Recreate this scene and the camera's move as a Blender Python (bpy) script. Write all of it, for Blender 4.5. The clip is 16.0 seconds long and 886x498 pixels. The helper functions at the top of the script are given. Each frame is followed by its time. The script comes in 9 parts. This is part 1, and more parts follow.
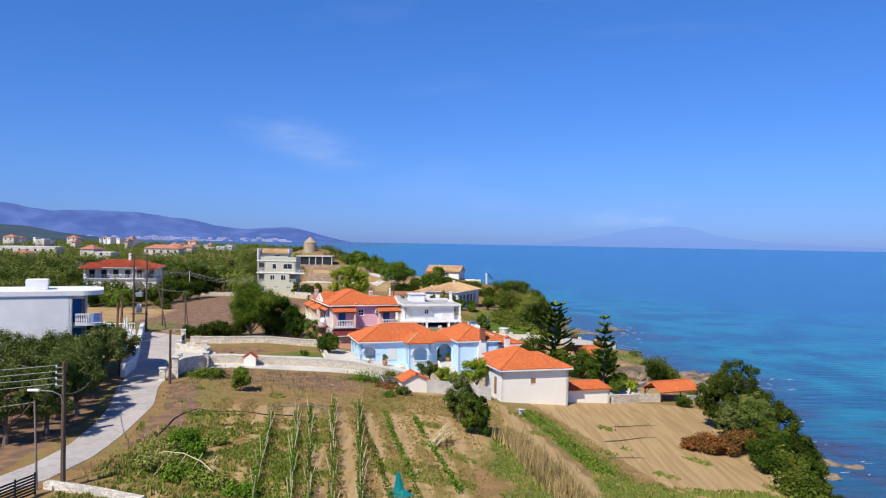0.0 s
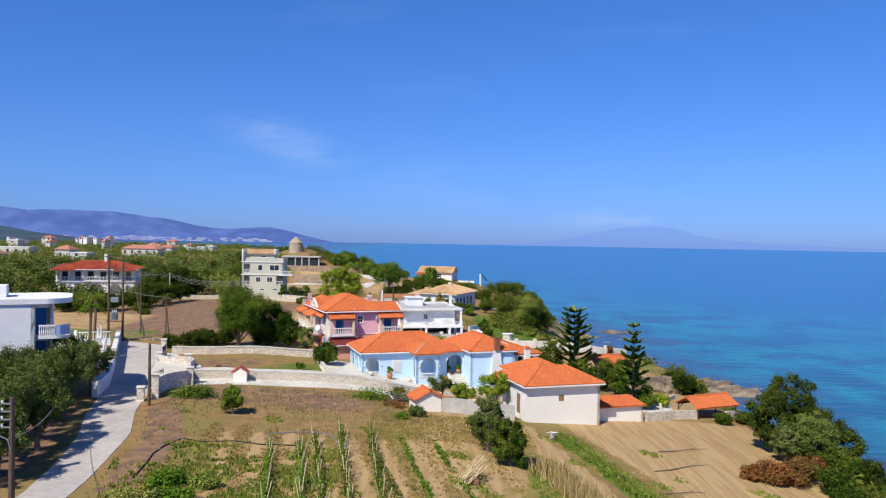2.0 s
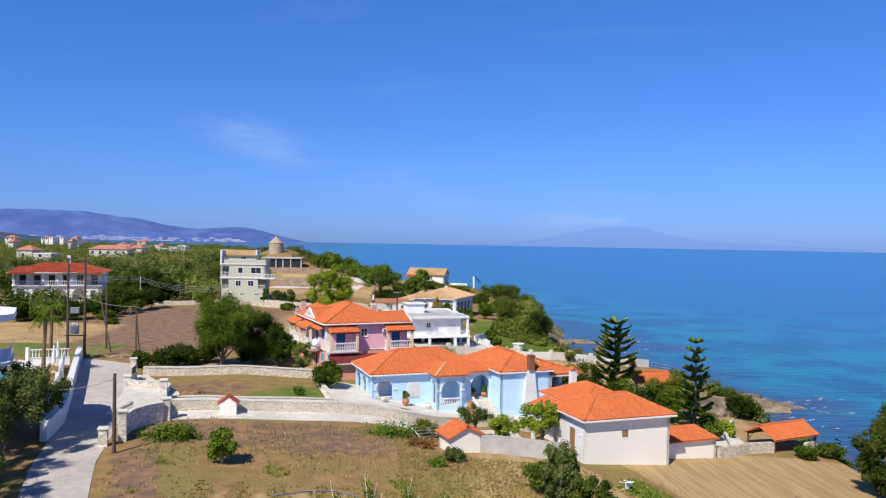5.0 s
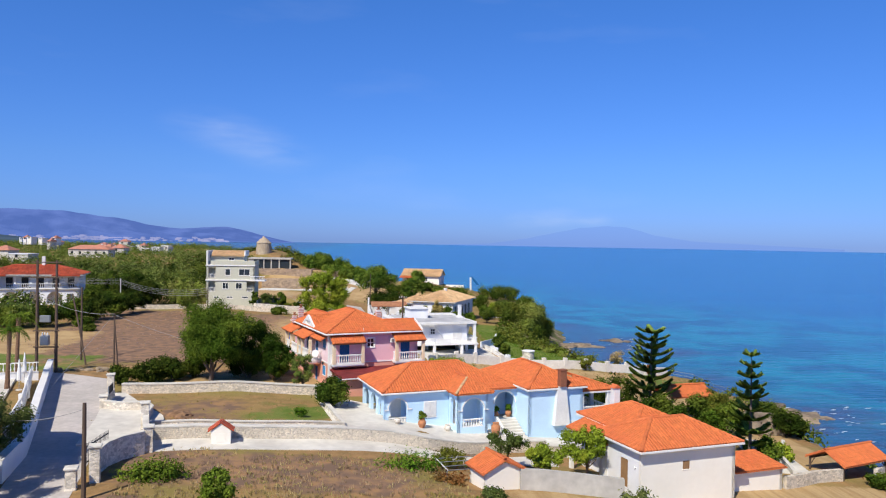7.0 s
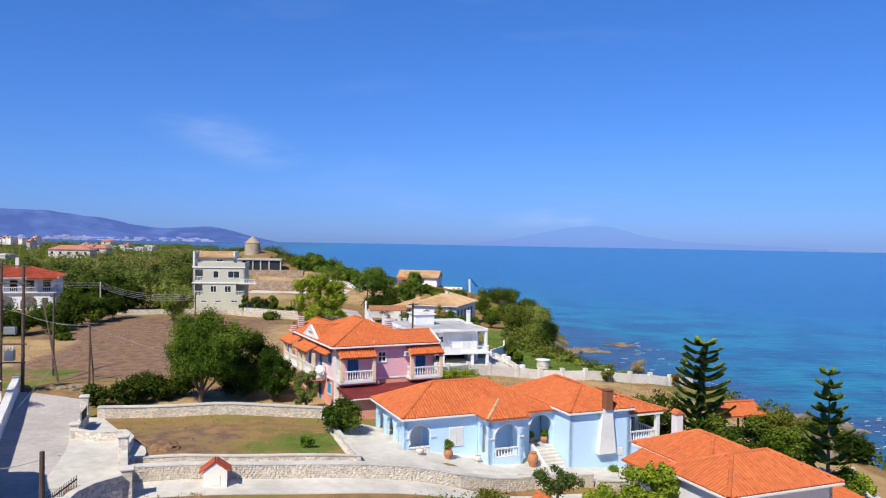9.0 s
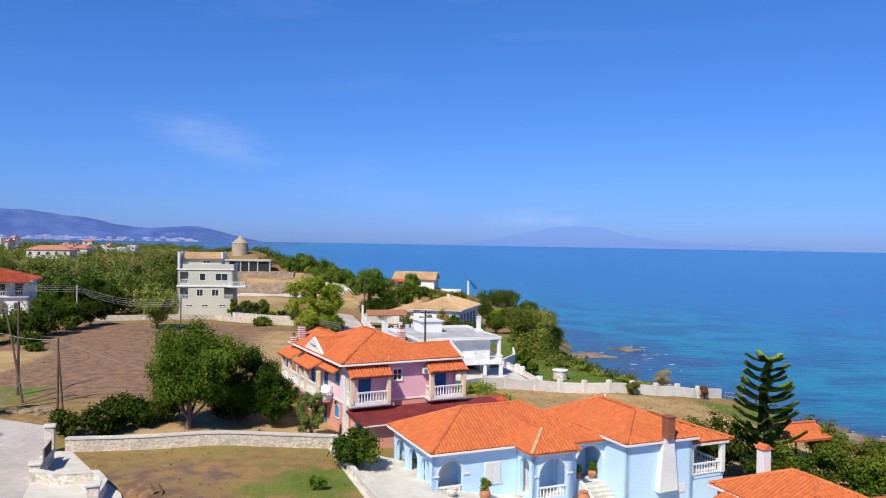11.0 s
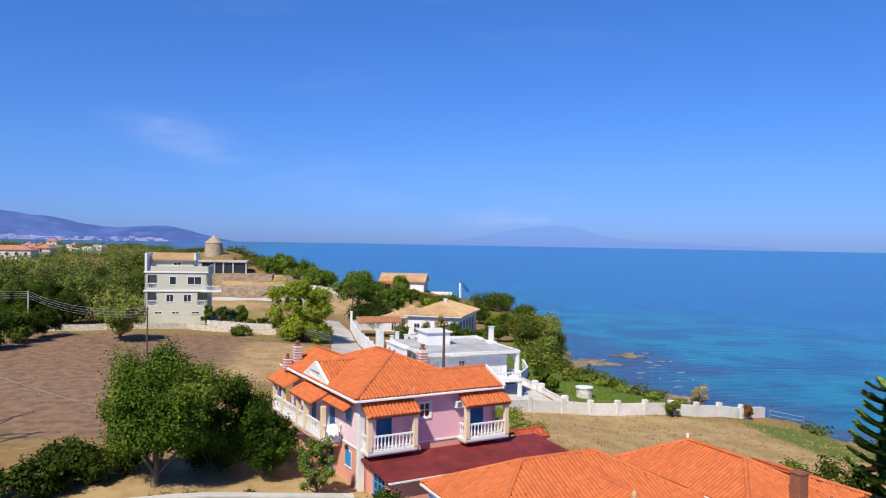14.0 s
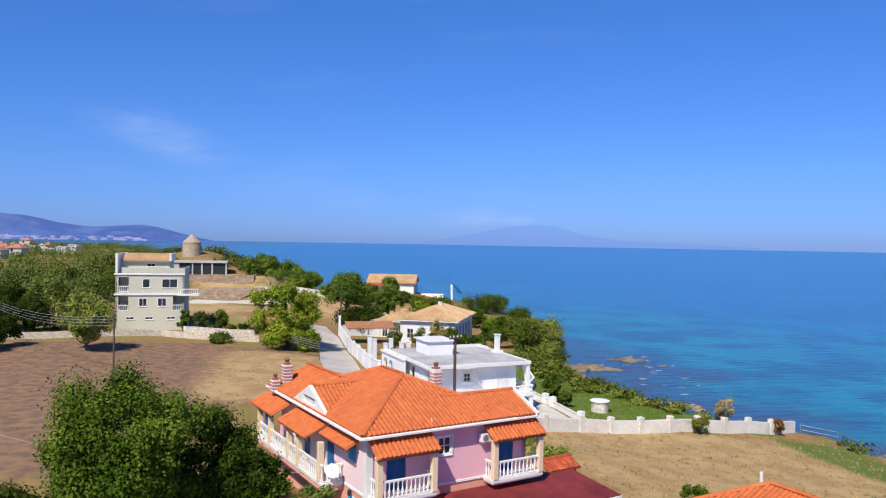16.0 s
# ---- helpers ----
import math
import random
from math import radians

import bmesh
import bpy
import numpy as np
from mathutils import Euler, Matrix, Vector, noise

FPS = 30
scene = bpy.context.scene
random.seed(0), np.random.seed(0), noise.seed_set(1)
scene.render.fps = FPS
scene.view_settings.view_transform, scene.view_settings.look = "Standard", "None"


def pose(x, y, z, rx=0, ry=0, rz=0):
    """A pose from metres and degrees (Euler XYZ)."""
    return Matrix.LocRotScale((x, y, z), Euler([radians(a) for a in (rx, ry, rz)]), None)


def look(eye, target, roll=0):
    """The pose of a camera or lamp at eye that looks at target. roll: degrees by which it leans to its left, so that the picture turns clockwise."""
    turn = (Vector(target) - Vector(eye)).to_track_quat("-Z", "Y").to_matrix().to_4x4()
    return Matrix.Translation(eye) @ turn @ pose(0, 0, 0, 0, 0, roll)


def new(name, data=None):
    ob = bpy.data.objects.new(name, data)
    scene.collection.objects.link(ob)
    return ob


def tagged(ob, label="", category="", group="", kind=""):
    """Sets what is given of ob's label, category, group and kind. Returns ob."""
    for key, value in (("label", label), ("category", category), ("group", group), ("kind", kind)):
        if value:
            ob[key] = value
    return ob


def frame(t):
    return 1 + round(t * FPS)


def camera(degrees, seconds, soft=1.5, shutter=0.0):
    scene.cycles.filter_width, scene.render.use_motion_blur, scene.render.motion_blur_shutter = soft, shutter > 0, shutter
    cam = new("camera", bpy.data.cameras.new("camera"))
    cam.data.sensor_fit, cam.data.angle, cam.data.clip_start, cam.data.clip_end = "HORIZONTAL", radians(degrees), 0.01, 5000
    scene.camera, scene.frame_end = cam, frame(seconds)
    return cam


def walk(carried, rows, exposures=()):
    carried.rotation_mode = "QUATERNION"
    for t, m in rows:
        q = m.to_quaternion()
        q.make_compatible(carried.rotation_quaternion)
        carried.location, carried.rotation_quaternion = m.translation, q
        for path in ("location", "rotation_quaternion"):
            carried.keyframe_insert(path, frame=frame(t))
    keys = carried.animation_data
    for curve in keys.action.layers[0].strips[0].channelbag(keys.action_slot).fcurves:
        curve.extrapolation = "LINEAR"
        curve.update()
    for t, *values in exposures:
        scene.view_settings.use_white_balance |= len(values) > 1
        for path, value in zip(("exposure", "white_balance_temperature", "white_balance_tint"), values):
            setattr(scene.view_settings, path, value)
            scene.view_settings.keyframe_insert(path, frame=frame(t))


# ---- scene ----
FLIGHT = [  # seconds, place, heading and tilt in degrees
    (0.0, 0.000, 0.000, 27.000, -0.002, -0.671),
    (0.5, -0.838, 2.225, 26.952, -0.362, -0.669),
    (1.0, -1.794, 4.561, 26.948, -0.727, -0.661),
    (1.5, -2.633, 6.851, 26.947, -1.081, -0.654),
    (2.0, -3.458, 9.160, 26.929, -1.452, -0.650),
    (2.5, -4.261, 11.390, 26.925, -1.813, -0.645),
    (3.0, -5.041, 13.677, 26.892, -2.142, -0.642),
    (3.5, -5.839, 15.919, 26.893, -2.461, -0.636),
    (4.0, -6.650, 18.241, 26.886, -2.795, -0.624),
    (6.5, -10.187, 29.278, 26.897, -4.361, -0.609),
    (7.0, -10.833, 31.507, 26.850, -4.644, -0.604),
    (7.5, -11.543, 33.864, 26.873, -4.936, -0.605),
    (8.0, -12.202, 35.991, 26.883, -5.219, -0.607),
    (8.5, -12.812, 38.217, 26.901, -5.478, -0.603),
    (9.0, -13.342, 40.561, 26.877, -5.724, -0.597),
    (11.5, -16.117, 51.838, 26.905, -7.136, -0.601),
    (12.0, -16.615, 54.097, 26.879, -7.441, -0.603),
    (12.5, -17.111, 56.245, 26.822, -7.790, -0.593),
    (13.0, -17.562, 58.378, 26.836, -8.176, -0.589),
    (13.5, -17.919, 60.518, 26.808, -8.553, -0.582),
    (14.0, -18.250, 62.681, 26.814, -8.920, -0.589),
    (14.5, -18.563, 64.751, 26.783, -9.278, -0.595),
    (15.0, -18.804, 67.020, 26.814, -9.629, -0.607),
    (15.5, -18.956, 69.097, 26.819, -9.986, -0.609),
    (16.0, -19.130, 71.194, 26.777, -10.352, -0.608),
]
cam = camera(62.186, 16.0, soft=1.15)
walk(cam, [(t, pose(x, y, z, 90 + tilt, 0, turn) @ pose(0, 0, 0, 0, 0, 0.985)) for t, x, y, z, turn, tilt in FLIGHT])

# ---- light ----
SUN_AZ, SUN_EL = math.atan2(-0.55, -0.835), radians(48)
world = bpy.data.worlds.new("sky")
scene.world = world
world.use_nodes = True
wt = world.node_tree
wt.nodes.clear()
sky = wt.nodes.new("ShaderNodeTexSky")
sky.sky_type, sky.sun_disc = "NISHITA", False
sky.sun_elevation, sky.sun_rotation = SUN_EL, SUN_AZ
sky.altitude, sky.air_density, sky.dust_density, sky.ozone_density = 30, 1.0, 0.25, 3.0
# a clear sky that pales towards the sea, with a few thin streaks of cloud
coord = wt.nodes.new("ShaderNodeTexCoord")
split = wt.nodes.new("ShaderNodeSeparateXYZ")
rise = wt.nodes.new("ShaderNodeValToRGB")
rise.color_ramp.elements[0].position, rise.color_ramp.elements[0].color = 0.0, (0.41, 0.70, 1.86, 1)
rise.color_ramp.elements[1].position, rise.color_ramp.elements[1].color = 0.36, (0.50, 1.08, 2.0, 1)
mid = rise.color_ramp.elements.new(0.10)
high = rise.color_ramp.elements.new(0.85)
high.color = (0.24, 0.46, 0.88, 1)
mid.color = (0.49, 0.86, 1.76, 1)
tint = wt.nodes.new("ShaderNodeMixRGB")
tint.blend_type = "MULTIPLY"
tint.inputs[0].default_value = 1.0
streak_map = wt.nodes.new("ShaderNodeMapping")
streak_map.inputs["Rotation"].default_value = (0, 0, radians(8))
streak_map.inputs["Scale"].default_value = (2.2, 1.0, 9.0)
streak = wt.nodes.new("ShaderNodeTexNoise")
streak.inputs["Scale"].default_value, streak.inputs["Detail"].default_value = 1.6, 6.0
thin = wt.nodes.new("ShaderNodeMapRange")
thin.inputs[1].default_value, thin.inputs[2].default_value = 0.60, 0.85
thin.inputs[3].default_value, thin.inputs[4].default_value = 0.0, 0.07
cloud = wt.nodes.new("ShaderNodeMixRGB")
cloud.inputs[2].default_value = (10.5, 11.2, 13.0, 1)
back = wt.nodes.new("ShaderNodeBackground")
back.inputs["Strength"].default_value = 0.067
wout = wt.nodes.new("ShaderNodeOutputWorld")
wt.links.new(coord.outputs["Generated"], split.inputs[0])
wt.links.new(split.outputs["Z"], rise.inputs[0])
wt.links.new(sky.outputs[0], tint.inputs[1])
wt.links.new(rise.outputs[0], tint.inputs[2])
wt.links.new(coord.outputs["Generated"], streak_map.inputs["Vector"])
wt.links.new(streak_map.outputs[0], streak.inputs["Vector"])
wt.links.new(streak.outputs[0], thin.inputs[0])


wisp_map = wt.nodes.new("ShaderNodeMapping")
wisp_map.inputs["Rotation"].default_value = (0, radians(24), 0)
wisp_map.inputs["Scale"].default_value = (5.0, 5.0, 22.0)
wisp_noise = wt.nodes.new("ShaderNodeTexNoise")
wisp_noise.inputs["Scale"].default_value, wisp_noise.inputs["Detail"].default_value = 1.9, 7.0
wt.links.new(coord.outputs["Generated"], wisp_map.inputs["Vector"])
wt.links.new(wisp_map.outputs[0], wisp_noise.inputs["Vector"])


def veil(direction, far, strength):
    """Where a faint wisp of cloud hangs: 0 outside it."""
    d = wt.nodes.new("ShaderNodeVectorMath")
    d.operation = "DISTANCE"
    s = wt.nodes.new("ShaderNodeVectorMath")
    s.operation = "MULTIPLY"
    s.inputs[1].default_value = (1, 1, 2.6)
    wt.links.new(coord.outputs["Generated"], s.inputs[0])
    wt.links.new(s.outputs[0], d.inputs[0])
    v = Vector(direction).normalized()
    d.inputs[1].default_value = (v.x, v.y, v.z * 2.6)
    r = wt.nodes.new("ShaderNodeMapRange")
    r.interpolation_type = "SMOOTHSTEP"
    r.inputs[1].default_value, r.inputs[2].default_value = 0.0, far
    r.inputs[3].default_value, r.inputs[4].default_value = strength, 0.0
    wt.links.new(d.outputs["Value"], r.inputs[0])
    n = wt.nodes.new("ShaderNodeMapRange")
    n.inputs[1].default_value, n.inputs[2].default_value = 0.32, 0.72
    wt.links.new(wisp_noise.outputs[0], n.inputs[0])
    m = wt.nodes.new("ShaderNodeMath")
    m.operation = "MULTIPLY"
    wt.links.new(r.outputs[0], m.inputs[0])
    wt.links.new(n.outputs[0], m.inputs[1])
    return m.outputs[0]


amount = thin.outputs[0]
for wisp in (veil((-0.235, 1, 0.150), 0.075, 0.16), veil((-0.19, 1, 0.133), 0.085, 0.20), veil((-0.145, 1, 0.112), 0.08, 0.17),
             veil((0.205, 1, 0.030), 0.05, 0.22), veil((0.245, 1, 0.036), 0.045, 0.20), veil((0.29, 1, 0.034), 0.035, 0.22)):
    plus = wt.nodes.new("ShaderNodeMath")
    plus.operation = "ADD"
    wt.links.new(amount, plus.inputs[0])
    wt.links.new(wisp, plus.inputs[1])
    amount = plus.outputs[0]
wt.links.new(amount, cloud.inputs[0])
wt.links.new(tint.outputs[0], cloud.inputs[1])
wt.links.new(cloud.outputs[0], back.inputs["Color"])
wt.links.new(back.outputs[0], wout.inputs["Surface"])

sun_data = bpy.data.lights.new("sun", "SUN")
sun_data.energy, sun_data.angle, sun_data.color = 4.6, radians(0.55), (1.0, 0.93, 0.80)
sun = new("sun", sun_data)
sun.matrix_world = look((100 * math.sin(SUN_AZ), 100 * math.cos(SUN_AZ), 100 * math.tan(SUN_EL)), (0, 0, 0))
scene.view_settings.exposure = 0.16


# ---- materials ----
def material(name, base, rough=0.7, metal=0.0, vary=0.12, scale=6.0, second=None, mix_scale=0.6, bump=0.0, bump_scale=30.0,
             island=0.0, random_ob=0.0, stretch=(1, 1, 1), spec=0.3):
    """A surface with grain at two scales, an optional second colour in patches, relief and a small change from piece to piece."""
    m = bpy.data.materials.new(name)
    m.use_nodes = True
    nt = m.node_tree
    p = nt.nodes["Principled BSDF"]
    p.inputs["Roughness"].default_value, p.inputs["Metallic"].default_value = rough, metal
    p.inputs["Specular IOR Level"].default_value = spec
    geo = nt.nodes.new("ShaderNodeNewGeometry")
    mp = nt.nodes.new("ShaderNodeMapping")
    mp.inputs["Scale"].default_value = stretch
    nt.links.new(geo.outputs["Position"], mp.inputs["Vector"])

    def noise_tex(s, detail=4.0):
        n = nt.nodes.new("ShaderNodeTexNoise")
        n.inputs["Scale"].default_value, n.inputs["Detail"].default_value = s, detail
        nt.links.new(mp.outputs[0], n.inputs["Vector"])
        return n

    col = nt.nodes.new("ShaderNodeRGB")
    col.outputs[0].default_value = (*base, 1)
    out = col.outputs[0]
    if second:
        big = noise_tex(mix_scale, 5)
        ramp = nt.nodes.new("ShaderNodeMapRange")
        ramp.inputs[1].default_value, ramp.inputs[2].default_value = 0.42, 0.62
        nt.links.new(big.outputs[0], ramp.inputs[0])
        mx = nt.nodes.new("ShaderNodeMixRGB")
        nt.links.new(ramp.outputs[0], mx.inputs[0])
        nt.links.new(out, mx.inputs[1])
        mx.inputs[2].default_value = (*second, 1)
        out = mx.outputs[0]
    fine = noise_tex(scale)
    rng = nt.nodes.new("ShaderNodeMapRange")
    rng.inputs[1].default_value, rng.inputs[2].default_value = 0.25, 0.75
    rng.inputs[3].default_value, rng.inputs[4].default_value = 1 - vary, 1 + vary
    nt.links.new(fine.outputs[0], rng.inputs[0])
    val = rng.outputs[0]
    for amount, source in ((island, geo.outputs["Random Per Island"]), (random_ob, None)):
        if amount:
            if source is None:
                source = nt.nodes.new("ShaderNodeObjectInfo").outputs["Random"]
            r2 = nt.nodes.new("ShaderNodeMapRange")
            r2.inputs[3].default_value, r2.inputs[4].default_value = 1 - amount, 1 + amount
            nt.links.new(source, r2.inputs[0])
            mul = nt.nodes.new("ShaderNodeMath")
            mul.operation = "MULTIPLY"
            nt.links.new(val, mul.inputs[0])
            nt.links.new(r2.outputs[0], mul.inputs[1])
            val = mul.outputs[0]
    hsv = nt.nodes.new("ShaderNodeHueSaturation")
    nt.links.new(out, hsv.inputs["Color"])
    nt.links.new(val, hsv.inputs["Value"])
    nt.links.new(hsv.outputs[0], p.inputs["Base Color"])
    if bump:
        b = nt.nodes.new("ShaderNodeBump")
        b.inputs["Strength"].default_value, b.inputs["Distance"].default_value = bump, 0.05
        nt.links.new(noise_tex(bump_scale, 3).outputs[0], b.inputs["Height"])
        nt.links.new(b.outputs[0], p.inputs["Normal"])
    return m


def leaf_material(name, base, light, island=0.45):
    """Leaves: each one differs a little, and light comes through them."""
    m = material(name, base, rough=0.75, vary=0.2, scale=0.5, second=light, mix_scale=0.35, island=island, spec=0.04)
    nt = m.node_tree
    p, o = nt.nodes["Principled BSDF"], nt.nodes["Material Output"]
    tr = nt.nodes.new("ShaderNodeBsdfTranslucent")
    nt.links.new(p.inputs["Base Color"].links[0].from_socket, tr.inputs["Color"])
    mx = nt.nodes.new("ShaderNodeMixShader")
    mx.inputs[0].default_value = 0.18
    nt.links.new(p.outputs[0], mx.inputs[1])
    nt.links.new(tr.outputs[0], mx.inputs[2])
    nt.links.new(mx.outputs[0], o.inputs["Surface"])
    return m


def stone_material(name, a, b, size=2.6, rough=0.85):
    """Rubble stone in mortar, laid by cells."""
    m = material(name, a, rough=rough, vary=0.18, scale=9.0, second=b, mix_scale=0.9)
    nt = m.node_tree
    p = nt.nodes["Principled BSDF"]
    geo = nt.nodes.new("ShaderNodeNewGeometry")
    mp = nt.nodes.new("ShaderNodeMapping")
    mp.inputs["Scale"].default_value = (1, 1, 1.7)
    nt.links.new(geo.outputs["Position"], mp.inputs["Vector"])
    v1 = nt.nodes.new("ShaderNodeTexVoronoi")
    v1.inputs["Scale"].default_value = size
    v2 = nt.nodes.new("ShaderNodeTexVoronoi")
    v2.feature = "DISTANCE_TO_EDGE"
    v2.inputs["Scale"].default_value = size
    for v in (v1, v2):
        nt.links.new(mp.outputs[0], v.inputs["Vector"])
    old = p.inputs["Base Color"].links[0].from_socket
    sep = nt.nodes.new("ShaderNodeSeparateColor")
    nt.links.new(v1.outputs["Color"], sep.inputs[0])
    rg = nt.nodes.new("ShaderNodeMapRange")
    rg.inputs[3].default_value, rg.inputs[4].default_value = 0.72, 1.18
    nt.links.new(sep.outputs[0], rg.inputs[0])
    hs = nt.nodes.new("ShaderNodeHueSaturation")
    nt.links.new(old, hs.inputs["Color"])
    nt.links.new(rg.outputs[0], hs.inputs["Value"])
    nt.links.new(hs.outputs[0], p.inputs["Base Color"])
    bp = nt.nodes.new("ShaderNodeBump")
    bp.inputs["Strength"].default_value, bp.inputs["Distance"].default_value = 0.45, 0.05
    cl = nt.nodes.new("ShaderNodeMapRange")
    cl.inputs[2].default_value = 0.12
    nt.links.new(v2.outputs["Distance"], cl.inputs[0])
    nt.links.new(cl.outputs[0], bp.inputs["Height"])
    nt.links.new(bp.outputs[0], p.inputs["Normal"])
    return m


TILE = material("clay_tile", (0.60, 0.165, 0.053), 0.8, vary=0.12, scale=3, second=(0.58, 0.15, 0.052), mix_scale=0.5, island=0.09)
TILE_PIECE = material("clay_tile_piece", (0.60, 0.165, 0.053), 0.8, vary=0.12, scale=3, second=(0.58, 0.15, 0.052), mix_scale=0.5, random_ob=0.09)
TILE_DARK = material("old_clay_tile", (0.50, 0.10, 0.045), 0.8, vary=0.2, scale=4, second=(0.36, 0.075, 0.04), mix_scale=0.6, island=0.22)
PERGOLA_WOOD = material("pergola_wood", (0.42, 0.20, 0.11), 0.85, vary=0.2, scale=6, island=0.15)
TILE_TAN = material("tan_tile", (0.66, 0.44, 0.24), 0.8, vary=0.13, scale=3, second=(0.56, 0.36, 0.19), mix_scale=0.4, island=0.15)
RED_FELT = material("red_roof_coating", (0.225, 0.034, 0.033), 0.7, vary=0.25, scale=1.6, second=(0.15, 0.022, 0.023), mix_scale=0.45, bump=0.15)
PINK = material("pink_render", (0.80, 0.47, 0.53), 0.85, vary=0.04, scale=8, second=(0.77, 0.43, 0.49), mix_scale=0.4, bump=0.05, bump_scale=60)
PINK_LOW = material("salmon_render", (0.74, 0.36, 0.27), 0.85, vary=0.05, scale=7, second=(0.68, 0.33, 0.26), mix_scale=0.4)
# for the pink house's sunny side: sunlight put into a paler pink
PINK_SUNLIT = material("sunlit_pink_render", (0.84, 0.66, 0.70), 0.85, vary=0.04, scale=7, second=(0.80, 0.60, 0.63), mix_scale=0.4)
BLUE = material("pale_blue_render", (0.54, 0.75, 0.95), 0.85, vary=0.03, scale=7, second=(0.57, 0.77, 0.95), mix_scale=0.3, bump=0.05, bump_scale=60)
CREAM = material("cream_render", (0.88, 0.84, 0.76), 0.88, vary=0.02, scale=3, second=(0.86, 0.81, 0.72), mix_scale=0.3, bump=0.08)
WHITE = material("white_paint", (0.80, 0.79, 0.77), 0.6, vary=0.05, scale=5, second=(0.74, 0.73, 0.71), mix_scale=0.5)
WHITE_WALL = material("whitewash", (0.82, 0.82, 0.83), 0.85, vary=0.05, scale=1.2, second=(0.76, 0.76, 0.78), mix_scale=0.25, bump=0.06)
GREY_RENDER = material("grey_green_render", (0.58, 0.57, 0.46), 0.85, vary=0.05, scale=3, second=(0.54, 0.53, 0.43), mix_scale=0.2)
BEIGE = material("beige_column_paint", (0.78, 0.62, 0.42), 0.8, vary=0.06, scale=6)
SHUTTER = material("blue_shutter_paint", (0.012, 0.115, 0.30), 0.5, vary=0.12, scale=12)
SHUTTER_LIGHT = material("bright_blue_shutter", (0.05, 0.30, 0.62), 0.5, vary=0.12, scale=12)
GLASS = material("window_glass", (0.03, 0.04, 0.05), 0.08, vary=0.2, scale=2, spec=0.6)
# indoor shade behind openings and panes put into colour; also black metal, pipe
DARK = material("black_and_indoor_shade", (0.035, 0.035, 0.04), 0.8, vary=0.3, scale=3)
CONCRETE = material("concrete", (0.52, 0.50, 0.46), 0.9, vary=0.12, scale=2.2, second=(0.43, 0.41, 0.38), mix_scale=0.5, bump=0.15)
CONCRETE_PALE = material("pale_concrete", (0.66, 0.63, 0.57), 0.9, vary=0.1, scale=1.6, second=(0.56, 0.53, 0.48), mix_scale=0.45, bump=0.12)
ROOF_GREY = material("flat_roof_screed", (0.48, 0.48, 0.49), 0.9, vary=0.12, scale=1.2, second=(0.38, 0.38, 0.39), mix_scale=0.35, bump=0.1)
ROAD = material("pale_dusty_road", (0.52, 0.475, 0.45), 0.95, vary=0.13, scale=2.5, second=(0.45, 0.415, 0.39), mix_scale=0.35, bump=0.3, bump_scale=8)
STONE = stone_material("rubble_stone", (0.68, 0.60, 0.49), (0.60, 0.53, 0.43), 5.0)
STONE_PALE = stone_material("pale_limestone", (0.74, 0.68, 0.59), (0.66, 0.59, 0.50), 3.6)
SEA_WALL = material("limewashed_wall", (0.72, 0.69, 0.64), 0.9, vary=0.10, scale=3.5, second=(0.64, 0.60, 0.55), mix_scale=0.5, bump=0.5, bump_scale=5)
STONE_BROWN = stone_material("brown_earth_stone", (0.42, 0.31, 0.21), (0.34, 0.25, 0.18), 1.8)
STONE_PIECE = material("wall_stone", (0.68, 0.61, 0.50), 0.9, vary=0.12, scale=7, second=(0.61, 0.54, 0.45), mix_scale=1.2, random_ob=0.10, bump=0.4, bump_scale=18)
WOOD = material("weathered_wood", (0.11, 0.075, 0.055), 0.85, vary=0.25, scale=10, stretch=(1, 1, 0.1), bump=0.2)
WOOD_TAN = material("tan_wood", (0.30, 0.17, 0.08), 0.75, vary=0.2, scale=9, stretch=(1, 1, 0.15))
BARK = material("bark", (0.17, 0.13, 0.10), 0.95, vary=0.3, scale=7, stretch=(1, 1, 0.3), bump=0.5, bump_scale=12)
PALM_BARK = material("palm_bark", (0.20, 0.115, 0.07), 0.95, vary=0.35, scale=5, stretch=(1, 1, 2.5), bump=0.8, bump_scale=9)
METAL = material("grey_metal", (0.32, 0.34, 0.36), 0.45, 0.6, vary=0.1, scale=8)
WIRE = material("cable", (0.32, 0.31, 0.31), 0.6, vary=0.05)
TERRACOTTA = material("terracotta_pot", (0.48, 0.21, 0.10), 0.85, vary=0.15, scale=7, bump=0.1)
BRICK = material("brick_courses", (0.50, 0.24, 0.19), 0.85, vary=0.2, scale=9)
BRICK_BROWN = material("brown_brick", (0.26, 0.10, 0.055), 0.85, vary=0.2, scale=9)
ROCK = material("coastal_rock", (0.29, 0.225, 0.155), 0.9, vary=0.4, scale=1.4, second=(0.14, 0.11, 0.085), mix_scale=0.4, bump=0.9, bump_scale=3)
PLASTIC_WHITE = material("white_plastic", (0.80, 0.80, 0.80), 0.4, vary=0.03)
TEAL = material("teal_netting", (0.0, 0.20, 0.20), 0.7, vary=0.25, scale=5)
POOL = material("pool_water", (0.10, 0.45, 0.62), 0.08, vary=0.05, scale=1, spec=0.5)
CLOTH_BLUE = material("blue_cloth", (0.03, 0.10, 0.45), 0.9, vary=0.2, scale=6)
HOSE = material("hose", (0.16, 0.20, 0.42), 0.5, vary=0.1)
PALE_GLASS = material("pale_glass_panel", (0.42, 0.52, 0.80), 0.15, vary=0.05, scale=1, spec=0.5)

